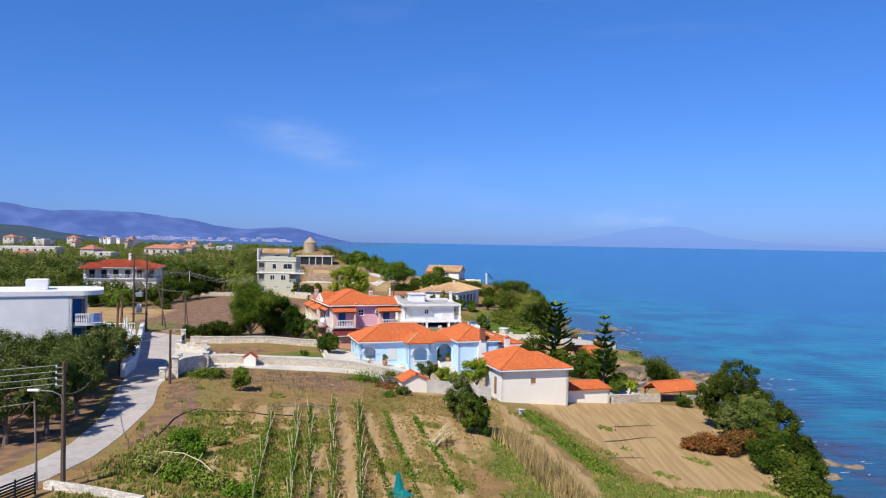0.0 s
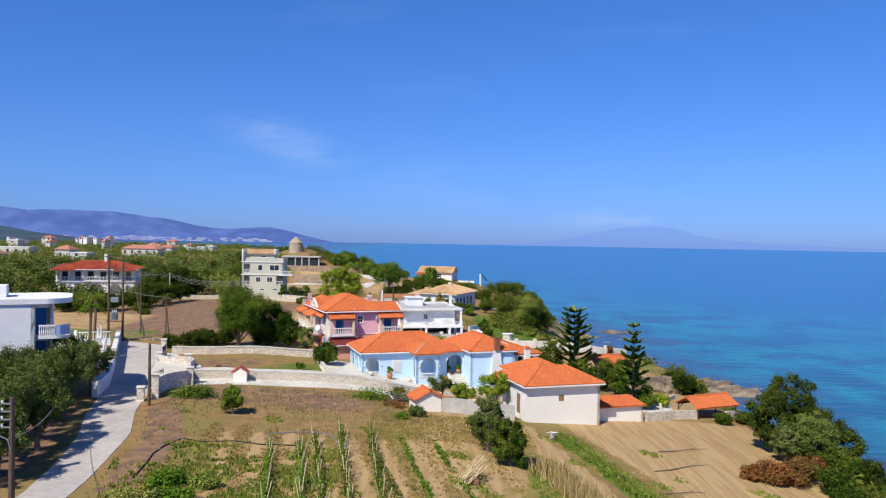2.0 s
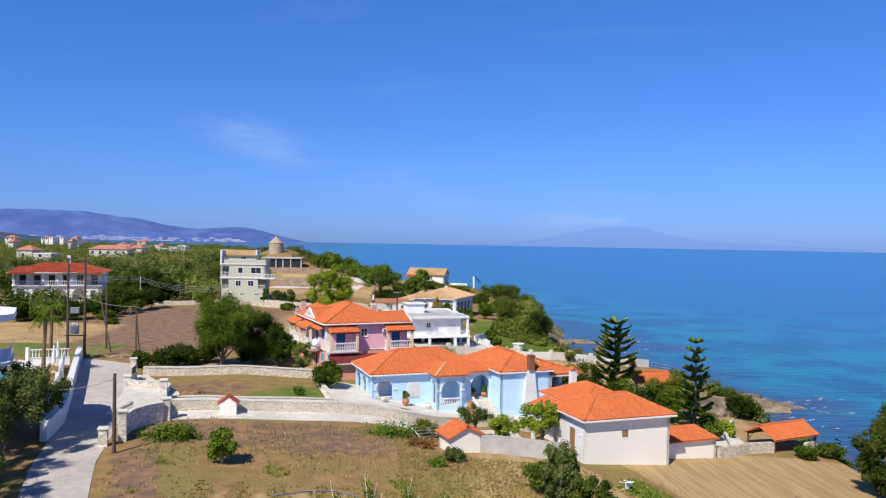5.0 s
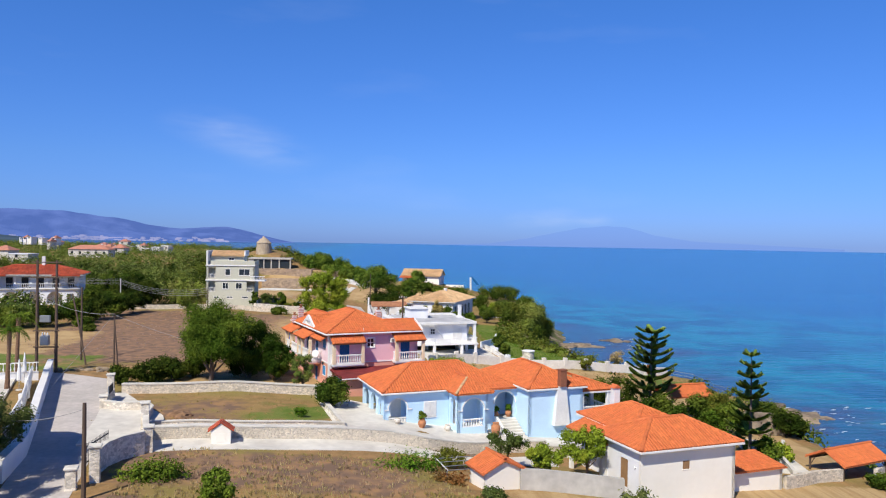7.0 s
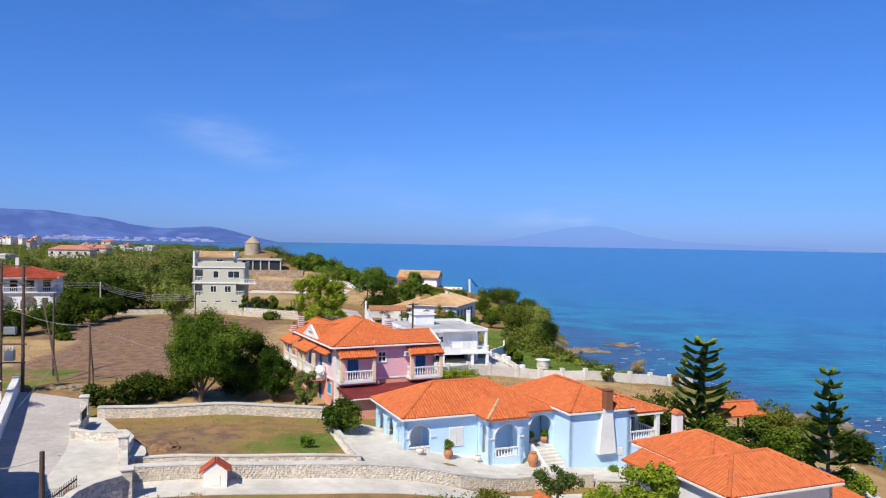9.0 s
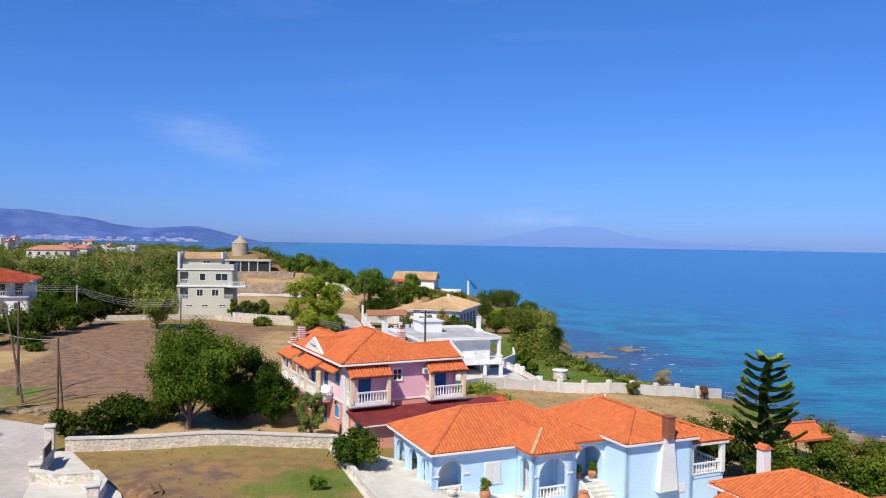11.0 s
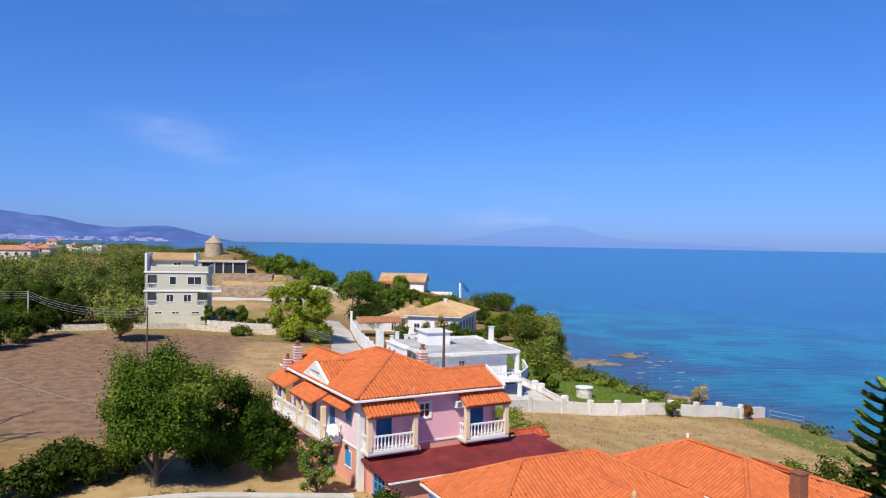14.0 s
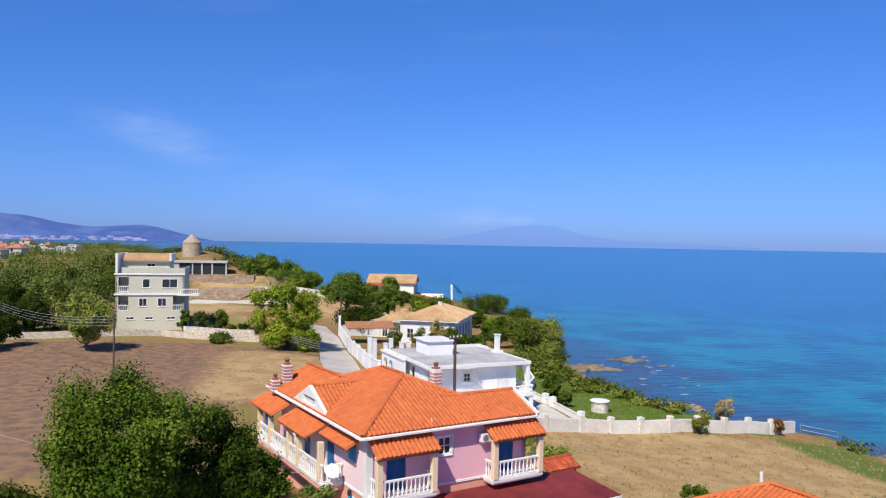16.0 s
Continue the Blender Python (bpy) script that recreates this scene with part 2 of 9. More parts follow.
LEAF_OLIVE = leaf_material("olive_leaves", (0.085, 0.122, 0.028), (0.155, 0.180, 0.052))
LEAF_DEEP = leaf_material("deep_green_leaves", (0.062, 0.112, 0.011), (0.150, 0.210, 0.025))
LEAF_LIME = leaf_material("fresh_green_leaves", (0.20, 0.275, 0.024), (0.30, 0.34, 0.034))
LEAF_PINE = leaf_material("pine_needles", (0.085, 0.150, 0.020), (0.165, 0.225, 0.030))
LEAF_ARAU = leaf_material("araucaria_needles", (0.145, 0.220, 0.040), (0.235, 0.300, 0.060))
LEAF_SCRUB = leaf_material("scrub_leaves", (0.092, 0.130, 0.019), (0.170, 0.176, 0.027))
LEAF_BROWN = leaf_material("withered_leaves", (0.286, 0.108, 0.035), (0.182, 0.113, 0.035))
LEAF_FIG = leaf_material("lentisk_leaves", (0.046, 0.084, 0.010), (0.115, 0.150, 0.020))
LEAF_GROVE = leaf_material("far_grove_leaves", (0.115, 0.165, 0.032), (0.205, 0.235, 0.055), island=0.2)
LEAF_CROP = leaf_material("vegetable_leaves", (0.097, 0.193, 0.016), (0.156, 0.239, 0.027))
LEAF_DRY = leaf_material("yellow_grass", (0.33, 0.27, 0.085), (0.38, 0.29, 0.11), island=0.3)
CANE = material("dry_cane", (0.58, 0.48, 0.28), 0.8, vary=0.15, scale=6)
LEAF_WEED = leaf_material("weed_leaves", (0.20, 0.255, 0.042), (0.28, 0.29, 0.07), island=0.3)
LEAF_DARK = leaf_material("dark_thicket_leaves", (0.024, 0.045, 0.006), (0.075, 0.100, 0.014))
LEAF_CITRUS = leaf_material("citrus_leaves", (0.028, 0.058, 0.006), (0.078, 0.125, 0.014))
STALK = leaf_material("dead_stalks", (0.40, 0.29, 0.17), (0.31, 0.22, 0.13), island=0.3)
STRAW = leaf_material("dry_stalks", (0.46, 0.34, 0.155), (0.36, 0.275, 0.115))


# ---- building blocks ----
def smooth(a, b, v):
    k = np.clip((v - a) / (b - a), 0, 1)
    return k * k * (3 - 2 * k)


def wave(x, y, s, seed=0.0):
    """Cheap smooth noise, about -1 to 1, over a plan; s is the size in metres."""
    x, y = x / s, y / s
    return (np.sin(x * 1.7 + seed + 1.3 * np.sin(y * 1.1 + seed)) + np.sin(y * 1.9 - seed * 2 + 1.1 * np.sin(x * 1.3))
            + 0.5 * np.sin(x * 3.9 + y * 2.7 + seed * 3)) / 2.5


EDGE_Y = (-400, 30, 60, 80, 100, 120, 131, 144, 147.5, 151, 160, 167, 176, 190, 215, 233, 250, 262, 275, 290, 330, 400, 600, 1000)
EDGE_X = (10, 25, 28.5, 32.8, 32, 35.5, 39.0, 37, 27, 21.5, 17.6, 15.6, 15.2, 18, 26, 32, 33, 28, 12, -8, -30, -50, -110, -260)
SHORE_Y = (-400, 30, 60, 79, 91, 113, 126, 142, 150, 160, 175, 187, 191, 195, 200, 207, 215, 222, 230, 240, 260, 280, 300, 340, 400, 600, 1000)
SHORE_X = (20, 33, 36.5, 40, 40.5, 41.5, 44.5, 50, 49, 46.5, 41.5, 37.5, 34.5, 31.5, 30.5, 32.5, 35, 36.8, 39, 42, 42, 32, 2, -18, -38, -95, -240)


def height(x, y):
    """Height of the land over the plan, with the cliffs and the sea bed."""
    x, y = np.asarray(x, float), np.asarray(y, float)
    near = np.interp(x, (-60, -25, -8, 0, 8, 15, 25, 36), (12.3, 12.1, 11.1, 10.6, 9.8, 8.9, 8.2, 7.2))
    north = np.interp(x, (-80, -45, -25, -14, 0, 15, 35), (13.0, 12.5, 11.6, 10.6, 10.0, 9.0, 7.5))
    z = near + (north - near) * smooth(140, 185, y)
    coast = np.interp(x, (-14, -6, 0, 5, 10, 16.5, 20, 24, 27, 34, 40), (10.9, 10.1, 9.6, 9.15, 8.5, 8.2, 7.9, 7.4, 7.2, 6.2, 5.6))
    z = z + (coast - z) * smooth(114, 134, y) * smooth(192, 168, y) * smooth(-14, -4, x)
    z = z + 10.0 * np.exp(-((x + 50) / 20) ** 2 - ((y - 282) / 22) ** 2)
    z = z + 4.5 * np.exp(-((x + 42) / 22) ** 2 - ((y - 250) / 22) ** 2)
    z = z + 4.8 * np.exp(-((x - 2) / 22) ** 2 - ((y - 248) / 24) ** 2)
    far = smooth(150, 520, y) * smooth(-45, -140, x)
    z = z + 2.6 * far
    z = z - 0.8 * smooth(82, 90, y) * smooth(115, 105, y) * smooth(-12, -2, x) * smooth(16, 8, x)
    z = z - 0.4 * smooth(76, 82, y) * smooth(93, 91.8, y) * smooth(-10, -4, x) * smooth(14, 7, x)
    for x0, x1, y0, y1, level in ((-57, -29.5, 250.2, 265, 17.6), (-46, -28, 240.2, 249.8, 15.1), (-46, -22, 204, 239.8, 13.0)):
        mask = smooth(x0 - 2, x0, x) * smooth(x1 + 2, x1, x) * smooth(y0 - 0.6, y0, y) * smooth(y1 + 0.6, y1, y)
        z = z + (level - z) * mask
    z = z + 0.12 * wave(x, y, 6.0, 1.0) * (1 + 3 * smooth(150, 300, y))
    edge = np.interp(y, EDGE_Y, EDGE_X) + 1.2 * wave(x * 0.2, y, 5.0, 2.0)
    shore = np.maximum(np.interp(y, SHORE_Y, SHORE_X) + 1.3 * wave(x * 0.2, y, 4.0, 5.0), edge + 2.5)
    k = np.clip((x - edge) / (shore - edge), 0, 1.6)
    fall = np.interp(k, (0, 0.1, 0.28, 0.5, 0.8, 1.0, 1.6), (1.0, 0.92, 0.52, 0.28, 0.1, 0.0, -0.45))
    rough = 0.7 * wave(x, y, 1.7, 3.0) * np.clip(k * 3, 0, 1) * np.clip(1.35 - k, 0, 1)
    return np.where(x > edge, z * fall + rough, z)


def ground(x, y):
    return float(height(x, y))


def link(name, me, mat, parent=None, label="", place=None):
    for one in mat if isinstance(mat, (list, tuple)) else (mat,):
        me.materials.append(one)
    ob = new(name, me)
    if parent:
        ob.parent = parent
    if place is not None:
        ob.matrix_basis = place
    if label:
        tagged(ob, label)
    return ob


def part(name, bm, mat, parent, label="", place=None):
    me = bpy.data.meshes.new(name)
    bm.to_mesh(me)
    bm.free()
    return link(name, me, mat, parent, label, place)


def thing(name, label, category, place=None, group="", kind=""):
    e = new(name)
    e.empty_display_size = 0.3
    if place is not None:
        e.matrix_basis = place
    return tagged(e, label, category, group, kind)


def box(bm, x0, x1, y0, y1, z0, z1, m=None):
    mat = Matrix.LocRotScale(((x0 + x1) / 2, (y0 + y1) / 2, (z0 + z1) / 2), None, (abs(x1 - x0), abs(y1 - y0), abs(z1 - z0)))
    return bmesh.ops.create_cube(bm, size=1, matrix=(m @ mat) if m else mat)["verts"]


def boxes(*sizes, bevel=0.0):
    bm = bmesh.new()
    for s in sizes:
        box(bm, *s)
    if bevel:
        bmesh.ops.bevel(bm, geom=list(bm.edges), offset=bevel, segments=1, affect="EDGES")
    return bm


def lathe(profile, seg=10, bm=None, at=(0, 0, 0)):
    """A turned body from (radius, height) pairs."""
    bm = bm or bmesh.new()
    rings = []
    for r, z in profile:
        rings.append([bm.verts.new((at[0] + r * math.cos(a), at[1] + r * math.sin(a), at[2] + z)) for a in (2 * math.pi * i / seg for i in range(seg))])
    for a, b in zip(rings, rings[1:]):
        for i in range(seg):
            bm.faces.new((a[i], a[(i + 1) % seg], b[(i + 1) % seg], b[i]))
    bm.faces.new(list(reversed(rings[0])))
    bm.faces.new(rings[-1])
    return bm


def tube(bm, points, radii, seg=6):
    """A tapered pipe through points."""
    rings, points = [], [Vector(p) for p in points]
    for i, p in enumerate(points):
        d = (points[min(i + 1, len(points) - 1)] - points[max(i - 1, 0)]).normalized()
        a = d.cross(Vector((0.3, 0.9, 0.2))).normalized()
        b = d.cross(a)
        r = radii[i] if isinstance(radii, (list, tuple)) else radii
        rings.append([bm.verts.new(p + r * (math.cos(t) * a + math.sin(t) * b)) for t in (2 * math.pi * k / seg for k in range(seg))])
    for a, b in zip(rings, rings[1:]):
        for i in range(seg):
            bm.faces.new((a[i], a[(i + 1) % seg], b[(i + 1) % seg], b[i]))
    bm.faces.new(list(reversed(rings[0])))
    bm.faces.new(rings[-1])
    return bm


def wall_panel(length, z0, z1, thick, holes=(), top=None):
    """An upright wall along +x from 0 to length, its outside at y = 0, with openings (x0, x1, z0, z1, arch) cut through it.
    top: an outline of extra (x, z) points along the top, from the far end to the near one."""
    bm = bmesh.new()
    loops = [[(0, z0), (length, z0), (length, z1), *(top or ()), (0, z1)]]
    for x0, x1, a, b, arch in holes:
        lp = [(x0, a), (x1, a)]
        if arch:
            r = (x1 - x0) / 2
            zc = b - r
            lp += [((x0 + x1) / 2 + r * math.cos(t), zc + r * math.sin(t)) for t in (math.pi * k / 12 for k in range(13))]
        else:
            lp += [(x1, b), (x0, b)]
        loops.append(lp)
    edges = []
    for lp in loops:
        vs = [bm.verts.new((x, 0, z)) for x, z in lp]
        edges += [bm.edges.new((vs[i], vs[(i + 1) % len(vs)])) for i in range(len(vs))]
    bmesh.ops.triangle_fill(bm, use_beauty=True, edges=edges)
    geo = bmesh.ops.extrude_face_region(bm, geom=list(bm.faces))
    bmesh.ops.translate(bm, verts=[v for v in geo["geom"] if isinstance(v, bmesh.types.BMVert)], vec=(0, thick, 0))
    bmesh.ops.recalc_face_normals(bm, faces=list(bm.faces))
    return bm


def run(p, q, z=0.0):
    """The pose of a wall whose outside runs from p to q; inside lies to the left."""
    return pose(p[0], p[1], z, 0, 0, math.degrees(math.atan2(q[1] - p[1], q[0] - p[0])))


def span(p, q):
    return math.hypot(q[0] - p[0], q[1] - p[1])


BALUSTER = {}


def baluster_mesh(h, mat):
    key = (round(h, 2), mat.name)
    if key not in BALUSTER:
        me = bpy.data.meshes.new("baluster")
        bm = lathe([(0.055, 0), (0.055, 0.06 * h), (0.035, 0.1 * h), (0.07, 0.33 * h), (0.065, 0.42 * h), (0.032, 0.62 * h), (0.03, 0.8 * h), (0.05, 0.92 * h), (0.055, h)], 8)
        for f in bm.faces:
            f.smooth = True
        bm.to_mesh(me)
        bm.free()
        me.materials.append(mat)
        BALUSTER[key] = me
    return BALUSTER[key]


def balustrade(parent, p, q, z, h=0.95, mat=None, step=0.24, thick=0.12, name="balustrade"):
    """A rail on turned balusters from p to q in the parent's plan."""
    mat = mat or WHITE
    n = max(2, int(span(p, q) / step))
    L = span(p, q)
    rail = part(name, boxes((0, L, -thick / 2, thick / 2, h - 0.11, h), bevel=0.012), mat, parent, place=run(p, q, z))
    part("bottom_rail", boxes((0, L, -thick / 2, thick / 2, 0.0, 0.09), bevel=0.012), mat, rail)
    for i in range(n):
        ob = new("baluster", baluster_mesh(h - 0.2, mat))
        ob.parent = rail
        ob.matrix_basis = pose((i + 0.5) * L / n, 0, 0.09)
    return rail


def window(parent, m, w, h, frame_mat=None, pane_mat=None, cols=2, rows=2, deep=0.08, name="window", sill=True):
    """A window in the plane y = 0 of pose m, from x = 0 to w and z = 0 to h, facing -y."""
    frame_mat = frame_mat or WHITE
    win = part(name, boxes((-0.06, 0.03, -0.04, deep, -0.06, h + 0.06), (w - 0.03, w + 0.06, -0.04, deep, -0.06, h + 0.06),
                           (0.03, w - 0.03, -0.04, deep, -0.06, 0.03), (0.03, w - 0.03, -0.04, deep, h - 0.03, h + 0.06), bevel=0.008), frame_mat, parent, place=m)
    for i in range(cols):
        for j in range(rows):
            x0, x1, a, b = w * i / cols, w * (i + 1) / cols, h * j / rows, h * (j + 1) / rows
            part("pane", boxes((x0 + 0.03, x1 - 0.03, deep * 0.5, deep * 0.5 + 0.015, a + 0.03, b - 0.03)), pane_mat or GLASS, win)
    if cols > 1:
        for i in range(1, cols):
            part("mullion", boxes((w * i / cols - 0.028, w * i / cols + 0.028, -0.01, deep * 0.5 + 0.02, 0.031, h - 0.031)), frame_mat, win)
    if rows > 1:
        for j in range(1, rows):
            part("transom", boxes((0.031, w - 0.031, -0.006, deep * 0.5 + 0.016, h * j / rows - 0.026, h * j / rows + 0.026)), frame_mat, win)
    if sill:
        part("sill", boxes((-0.1, w + 0.1, -0.1, 0.02, -0.11, -0.065), bevel=0.008), frame_mat, win)
    return win


def shutter(parent, m, w, h, mat, name="shutter"):
    """A louvred leaf, hung in the plane y = 0."""
    leaf = part(name, boxes((0, 0.05, 0, 0.035, 0, h), (w - 0.05, w, 0, 0.035, 0, h), (0.05, w - 0.05, 0, 0.035, 0, 0.07), (0.05, w - 0.05, 0, 0.035, h - 0.07, h),
                            (0.05, w - 0.05, 0.015, 0.03, 0.07, h - 0.07), *[(0.05, w - 0.05, 0.002, 0.015, z, z + 0.04) for z in np.arange(0.09, h - 0.1, 0.07)]), mat, parent, place=m)
    return leaf


TILE_MESH = {}


def tile_mesh(mat, w=0.25, d=0.40):
    """One barrel tile: a low arch, a little wider at its foot."""
    if mat.name not in TILE_MESH:
        bm = bmesh.new()
        rows = []
        for y, r, lift in ((-0.02, w * 0.43, 0.022), (d, w * 0.39, 0.008)):
            rows.append([bm.verts.new((-r * math.cos(a), y, lift + r * 0.85 * math.sin(a))) for a in (math.pi * k / 4 for k in range(5))])
        for i in range(4):
            bm.faces.new((rows[0][i], rows[0][i + 1], rows[1][i + 1], rows[1][i]))
        under = [bm.verts.new((v.co.x * 0.82, v.co.y, v.co.z - 0.03)) for v in rows[0]]
        for i in range(4):
            bm.faces.new((under[i], under[i + 1], rows[0][i + 1], rows[0][i]))
        me = bpy.data.meshes.new("tile")
        bm.to_mesh(me)
        bm.free()
        me.materials.append(mat)
        TILE_MESH[mat.name] = me
    return TILE_MESH[mat.name]


def tiled_slope(parent, poly, mat, piece_mat=None, pieces=0, w=0.25, d=0.40, deck=0.10):
    """A roof slope. poly: its corners in space, the eave's two first (from left to right seen from outside). A deck with
    barrel tiles laid in courses on it; the first ones, along the eave, are pieces of their own."""
    P = [Vector(p) for p in poly]
    ex = (P[1] - P[0]).normalized()
    nz = (P[1] - P[0]).cross(P[-1] - P[0]).normalized()
    ey = nz.cross(ex)
    m = Matrix((ex, ey, nz)).transposed().to_4x4()
    m.translation = P[0]
    flat = [((p - P[0]).dot(ex), (p - P[0]).dot(ey)) for p in P]
    bm = bmesh.new()
    top = [bm.verts.new(p) for p in P]
    low = [bm.verts.new(p - Vector((0, 0, deck))) for p in P]
    bm.faces.new(top)
    bm.faces.new(list(reversed(low)))
    for i in range(len(P)):
        j = (i + 1) % len(P)
        bm.faces.new((top[j], top[i], low[i], low[j]))
    slope = part("roof_slope", bm, mat, parent)
    src = tile_mesh(mat, w, d * 1.1)
    sv = np.empty(len(src.vertices) * 3)
    src.vertices.foreach_get("co", sv)
    sv = sv.reshape(-1, 3)
    sf = [tuple(p.vertices) for p in src.polygons]
    spots, made = [], 0
    ys = max(p[1] for p in flat)
    rng = random.Random(len(TILE_MESH) * 7 + int(P[0].x * 10))
    k = 0
    while (k + 0.6) * d < ys:
        y = k * d
        yc = y + d * 0.5
        cross = []
        for (xa, ya), (xb, yb) in zip(flat, flat[1:] + flat[:1]):
            if (ya - yc) * (yb - yc) < 0:
                cross.append(xa + (xb - xa) * (yc - ya) / (yb - ya))
        if len(cross) >= 2:
            x = math.ceil((min(cross) + 0.08) / w) * w
            while x < max(cross) - 0.08:
                jx, jz = rng.uniform(-0.012, 0.012), rng.uniform(-0.006, 0.008)
                if made < pieces and piece_mat:
                    ob = new("tile", tile_mesh(piece_mat, w, d * 1.1))
                    ob.parent = slope
                    ob.matrix_basis = m @ Matrix.Translation((x + jx, y, jz))
                    made += 1
                else:
                    spots.append((x + jx, y, jz))
                x += w
        k += 1
    if spots:
        mm = np.array(m)
        V = (sv[None] + np.array(spots)[:, None]).reshape(-1, 3) @ mm[:3, :3].T + mm[:3, 3]
        F = (np.array(sf)[None] + (np.arange(len(spots)) * len(sv))[:, None, None]).reshape(-1, 4)
        me = bpy.data.meshes.new("tiling")
        me.from_pydata(V.tolist(), [], F.tolist())
        tagged(link("tiling", me, mat, slope), kind="stuff")
    return slope


def ridge_tiles(parent, p, q, mat, r=0.13):
    """Overlapping ridge tiles from p to q."""
    p, q = Vector(p), Vector(q)
    n = max(2, int((q - p).length / 0.42))
    bm = bmesh.new()
    d = (q - p).normalized()
    side = d.cross(Vector((0, 0, 1))).normalized()
    up = side.cross(d)
    for i in range(n):
        a, b = p.lerp(q, i / n), p.lerp(q, (i + 1.12) / n)
        rows = []
        for c, rr in ((a, r * 1.08), (b, r * 0.92)):
            rows.append([bm.verts.new(c + side * (-rr * math.cos(t)) + up * (rr * math.sin(t) * 0.9 + 0.02)) for t in (math.pi * k / 6 for k in range(7))])
        for j in range(6):
            bm.faces.new((rows[0][j], rows[0][j + 1], rows[1][j + 1], rows[1][j]))
    return part("ridge_tiles", bm, mat, parent)


def hip_roof(parent, x0, x1, y0, y1, z, slope, mat, piece_mat=None, pieces=0, along="x", name="roof", ends=(True, True), fascia=None):
    """A hipped roof over a plan rectangle in the parent's frame; ends: whether each end is hipped or a gable."""
    roof = part(name, boxes((x0 - 0.05, x1 + 0.05, y0 - 0.05, y1 + 0.05, z - 0.17, z - 0.02), bevel=0.015), fascia or WHITE, parent)
    if along == "x":
        h = (y1 - y0) / 2
        ya, run_in = (y0 + y1) / 2, (y1 - y0) / 2
        a = Vector((x0 + (run_in if ends[0] else 0), ya, z + h * slope))
        b = Vector((x1 - (run_in if ends[1] else 0), ya, z + h * slope))
        c = [Vector((x0, y0, z)), Vector((x1, y0, z)), Vector((x1, y1, z)), Vector((x0, y1, z))]
        faces = [[c[0], c[1], b, a], [c[2], c[3], a, b]]
        faces += [[c[3], c[0], a]] if ends[0] else []
        faces += [[c[1], c[2], b]] if ends[1] else []
        hips = ([(c[0], a), (c[3], a)] if ends[0] else []) + ([(c[1], b), (c[2], b)] if ends[1] else []) + [(a, b)]
    else:
        h = (x1 - x0) / 2
        xa = (x0 + x1) / 2
        a = Vector((xa, y0 + (h if ends[0] else 0), z + h * slope))
        b = Vector((xa, y1 - (h if ends[1] else 0), z + h * slope))
        c = [Vector((x0, y0, z)), Vector((x1, y0, z)), Vector((x1, y1, z)), Vector((x0, y1, z))]
        faces = [[c[1], c[2], b, a], [c[3], c[0], a, b]]
        faces = ([[c[0], c[1], a]] if ends[0] else []) + faces
        faces += [[c[2], c[3], b]] if ends[1] else []
        hips = ([(c[0], a), (c[1], a)] if ends[0] else []) + ([(c[2], b), (c[3], b)] if ends[1] else []) + [(a, b)]
    for i, f in enumerate(faces):
        tiled_slope(roof, f, mat, piece_mat, pieces if i == 0 else 0)
    for p, q in hips:
        if (q - p).length > 0.2:
            ridge_tiles(roof, p, q, mat)
    return roof


def follow_wall(name, points, h, thick, mat, label, category="wall", kind="structure", cap=None, base=-0.4, step=1.5, level=None):
    """A wall along a line on the plan that follows the ground."""
    verts, faces, cverts = [], [], []
    pts = []
    for p, q in zip(points, points[1:]):
        n = max(1, int(span(p, q) / step))
        pts += [(p[0] + (q[0] - p[0]) * i / n, p[1] + (q[1] - p[1]) * i / n) for i in range(n)]
    pts.append(points[-1])
    for i, p in enumerate(pts):
        a, b = pts[max(i - 1, 0)], pts[min(i + 1, len(pts) - 1)]
        L = span(a, b)
        nx, ny = -(b[1] - a[1]) / L * thick / 2, (b[0] - a[0]) / L * thick / 2
        zt = (level if level is not None else ground(*p)) + h
        for sx, z in ((-1, ground(*p) + base), (-1, zt), (1, zt), (1, ground(*p) + base)):
            verts.append((p[0] + sx * nx, p[1] + sx * ny, z))
        if cap:
            for sx, z in ((-1.25, zt + 0.003), (-1.25, zt + 0.09), (1.25, zt + 0.09), (1.25, zt + 0.003)):
                cverts.append((p[0] + sx * nx, p[1] + sx * ny, z))

    def strip(vs):
        fs = []
        for i in range(len(pts) - 1):
            for k in range(4):
                fs.append((i * 4 + k, (i + 1) * 4 + k, (i + 1) * 4 + (k + 1) % 4, i * 4 + (k + 1) % 4))
        n = len(pts) - 1
        fs += [(0, 1, 2, 3), (n * 4 + 3, n * 4 + 2, n * 4 + 1, n * 4)]
        return vs, [], fs

    me = bpy.data.meshes.new(name)
    me.from_pydata(*strip(verts))
    ob = tagged(link(name, me, mat), label, category, kind=kind)
    if cap:
        mc = bpy.data.meshes.new("coping")
        mc.from_pydata(*strip(cverts))
        link("coping", mc, cap, ob)
    return ob


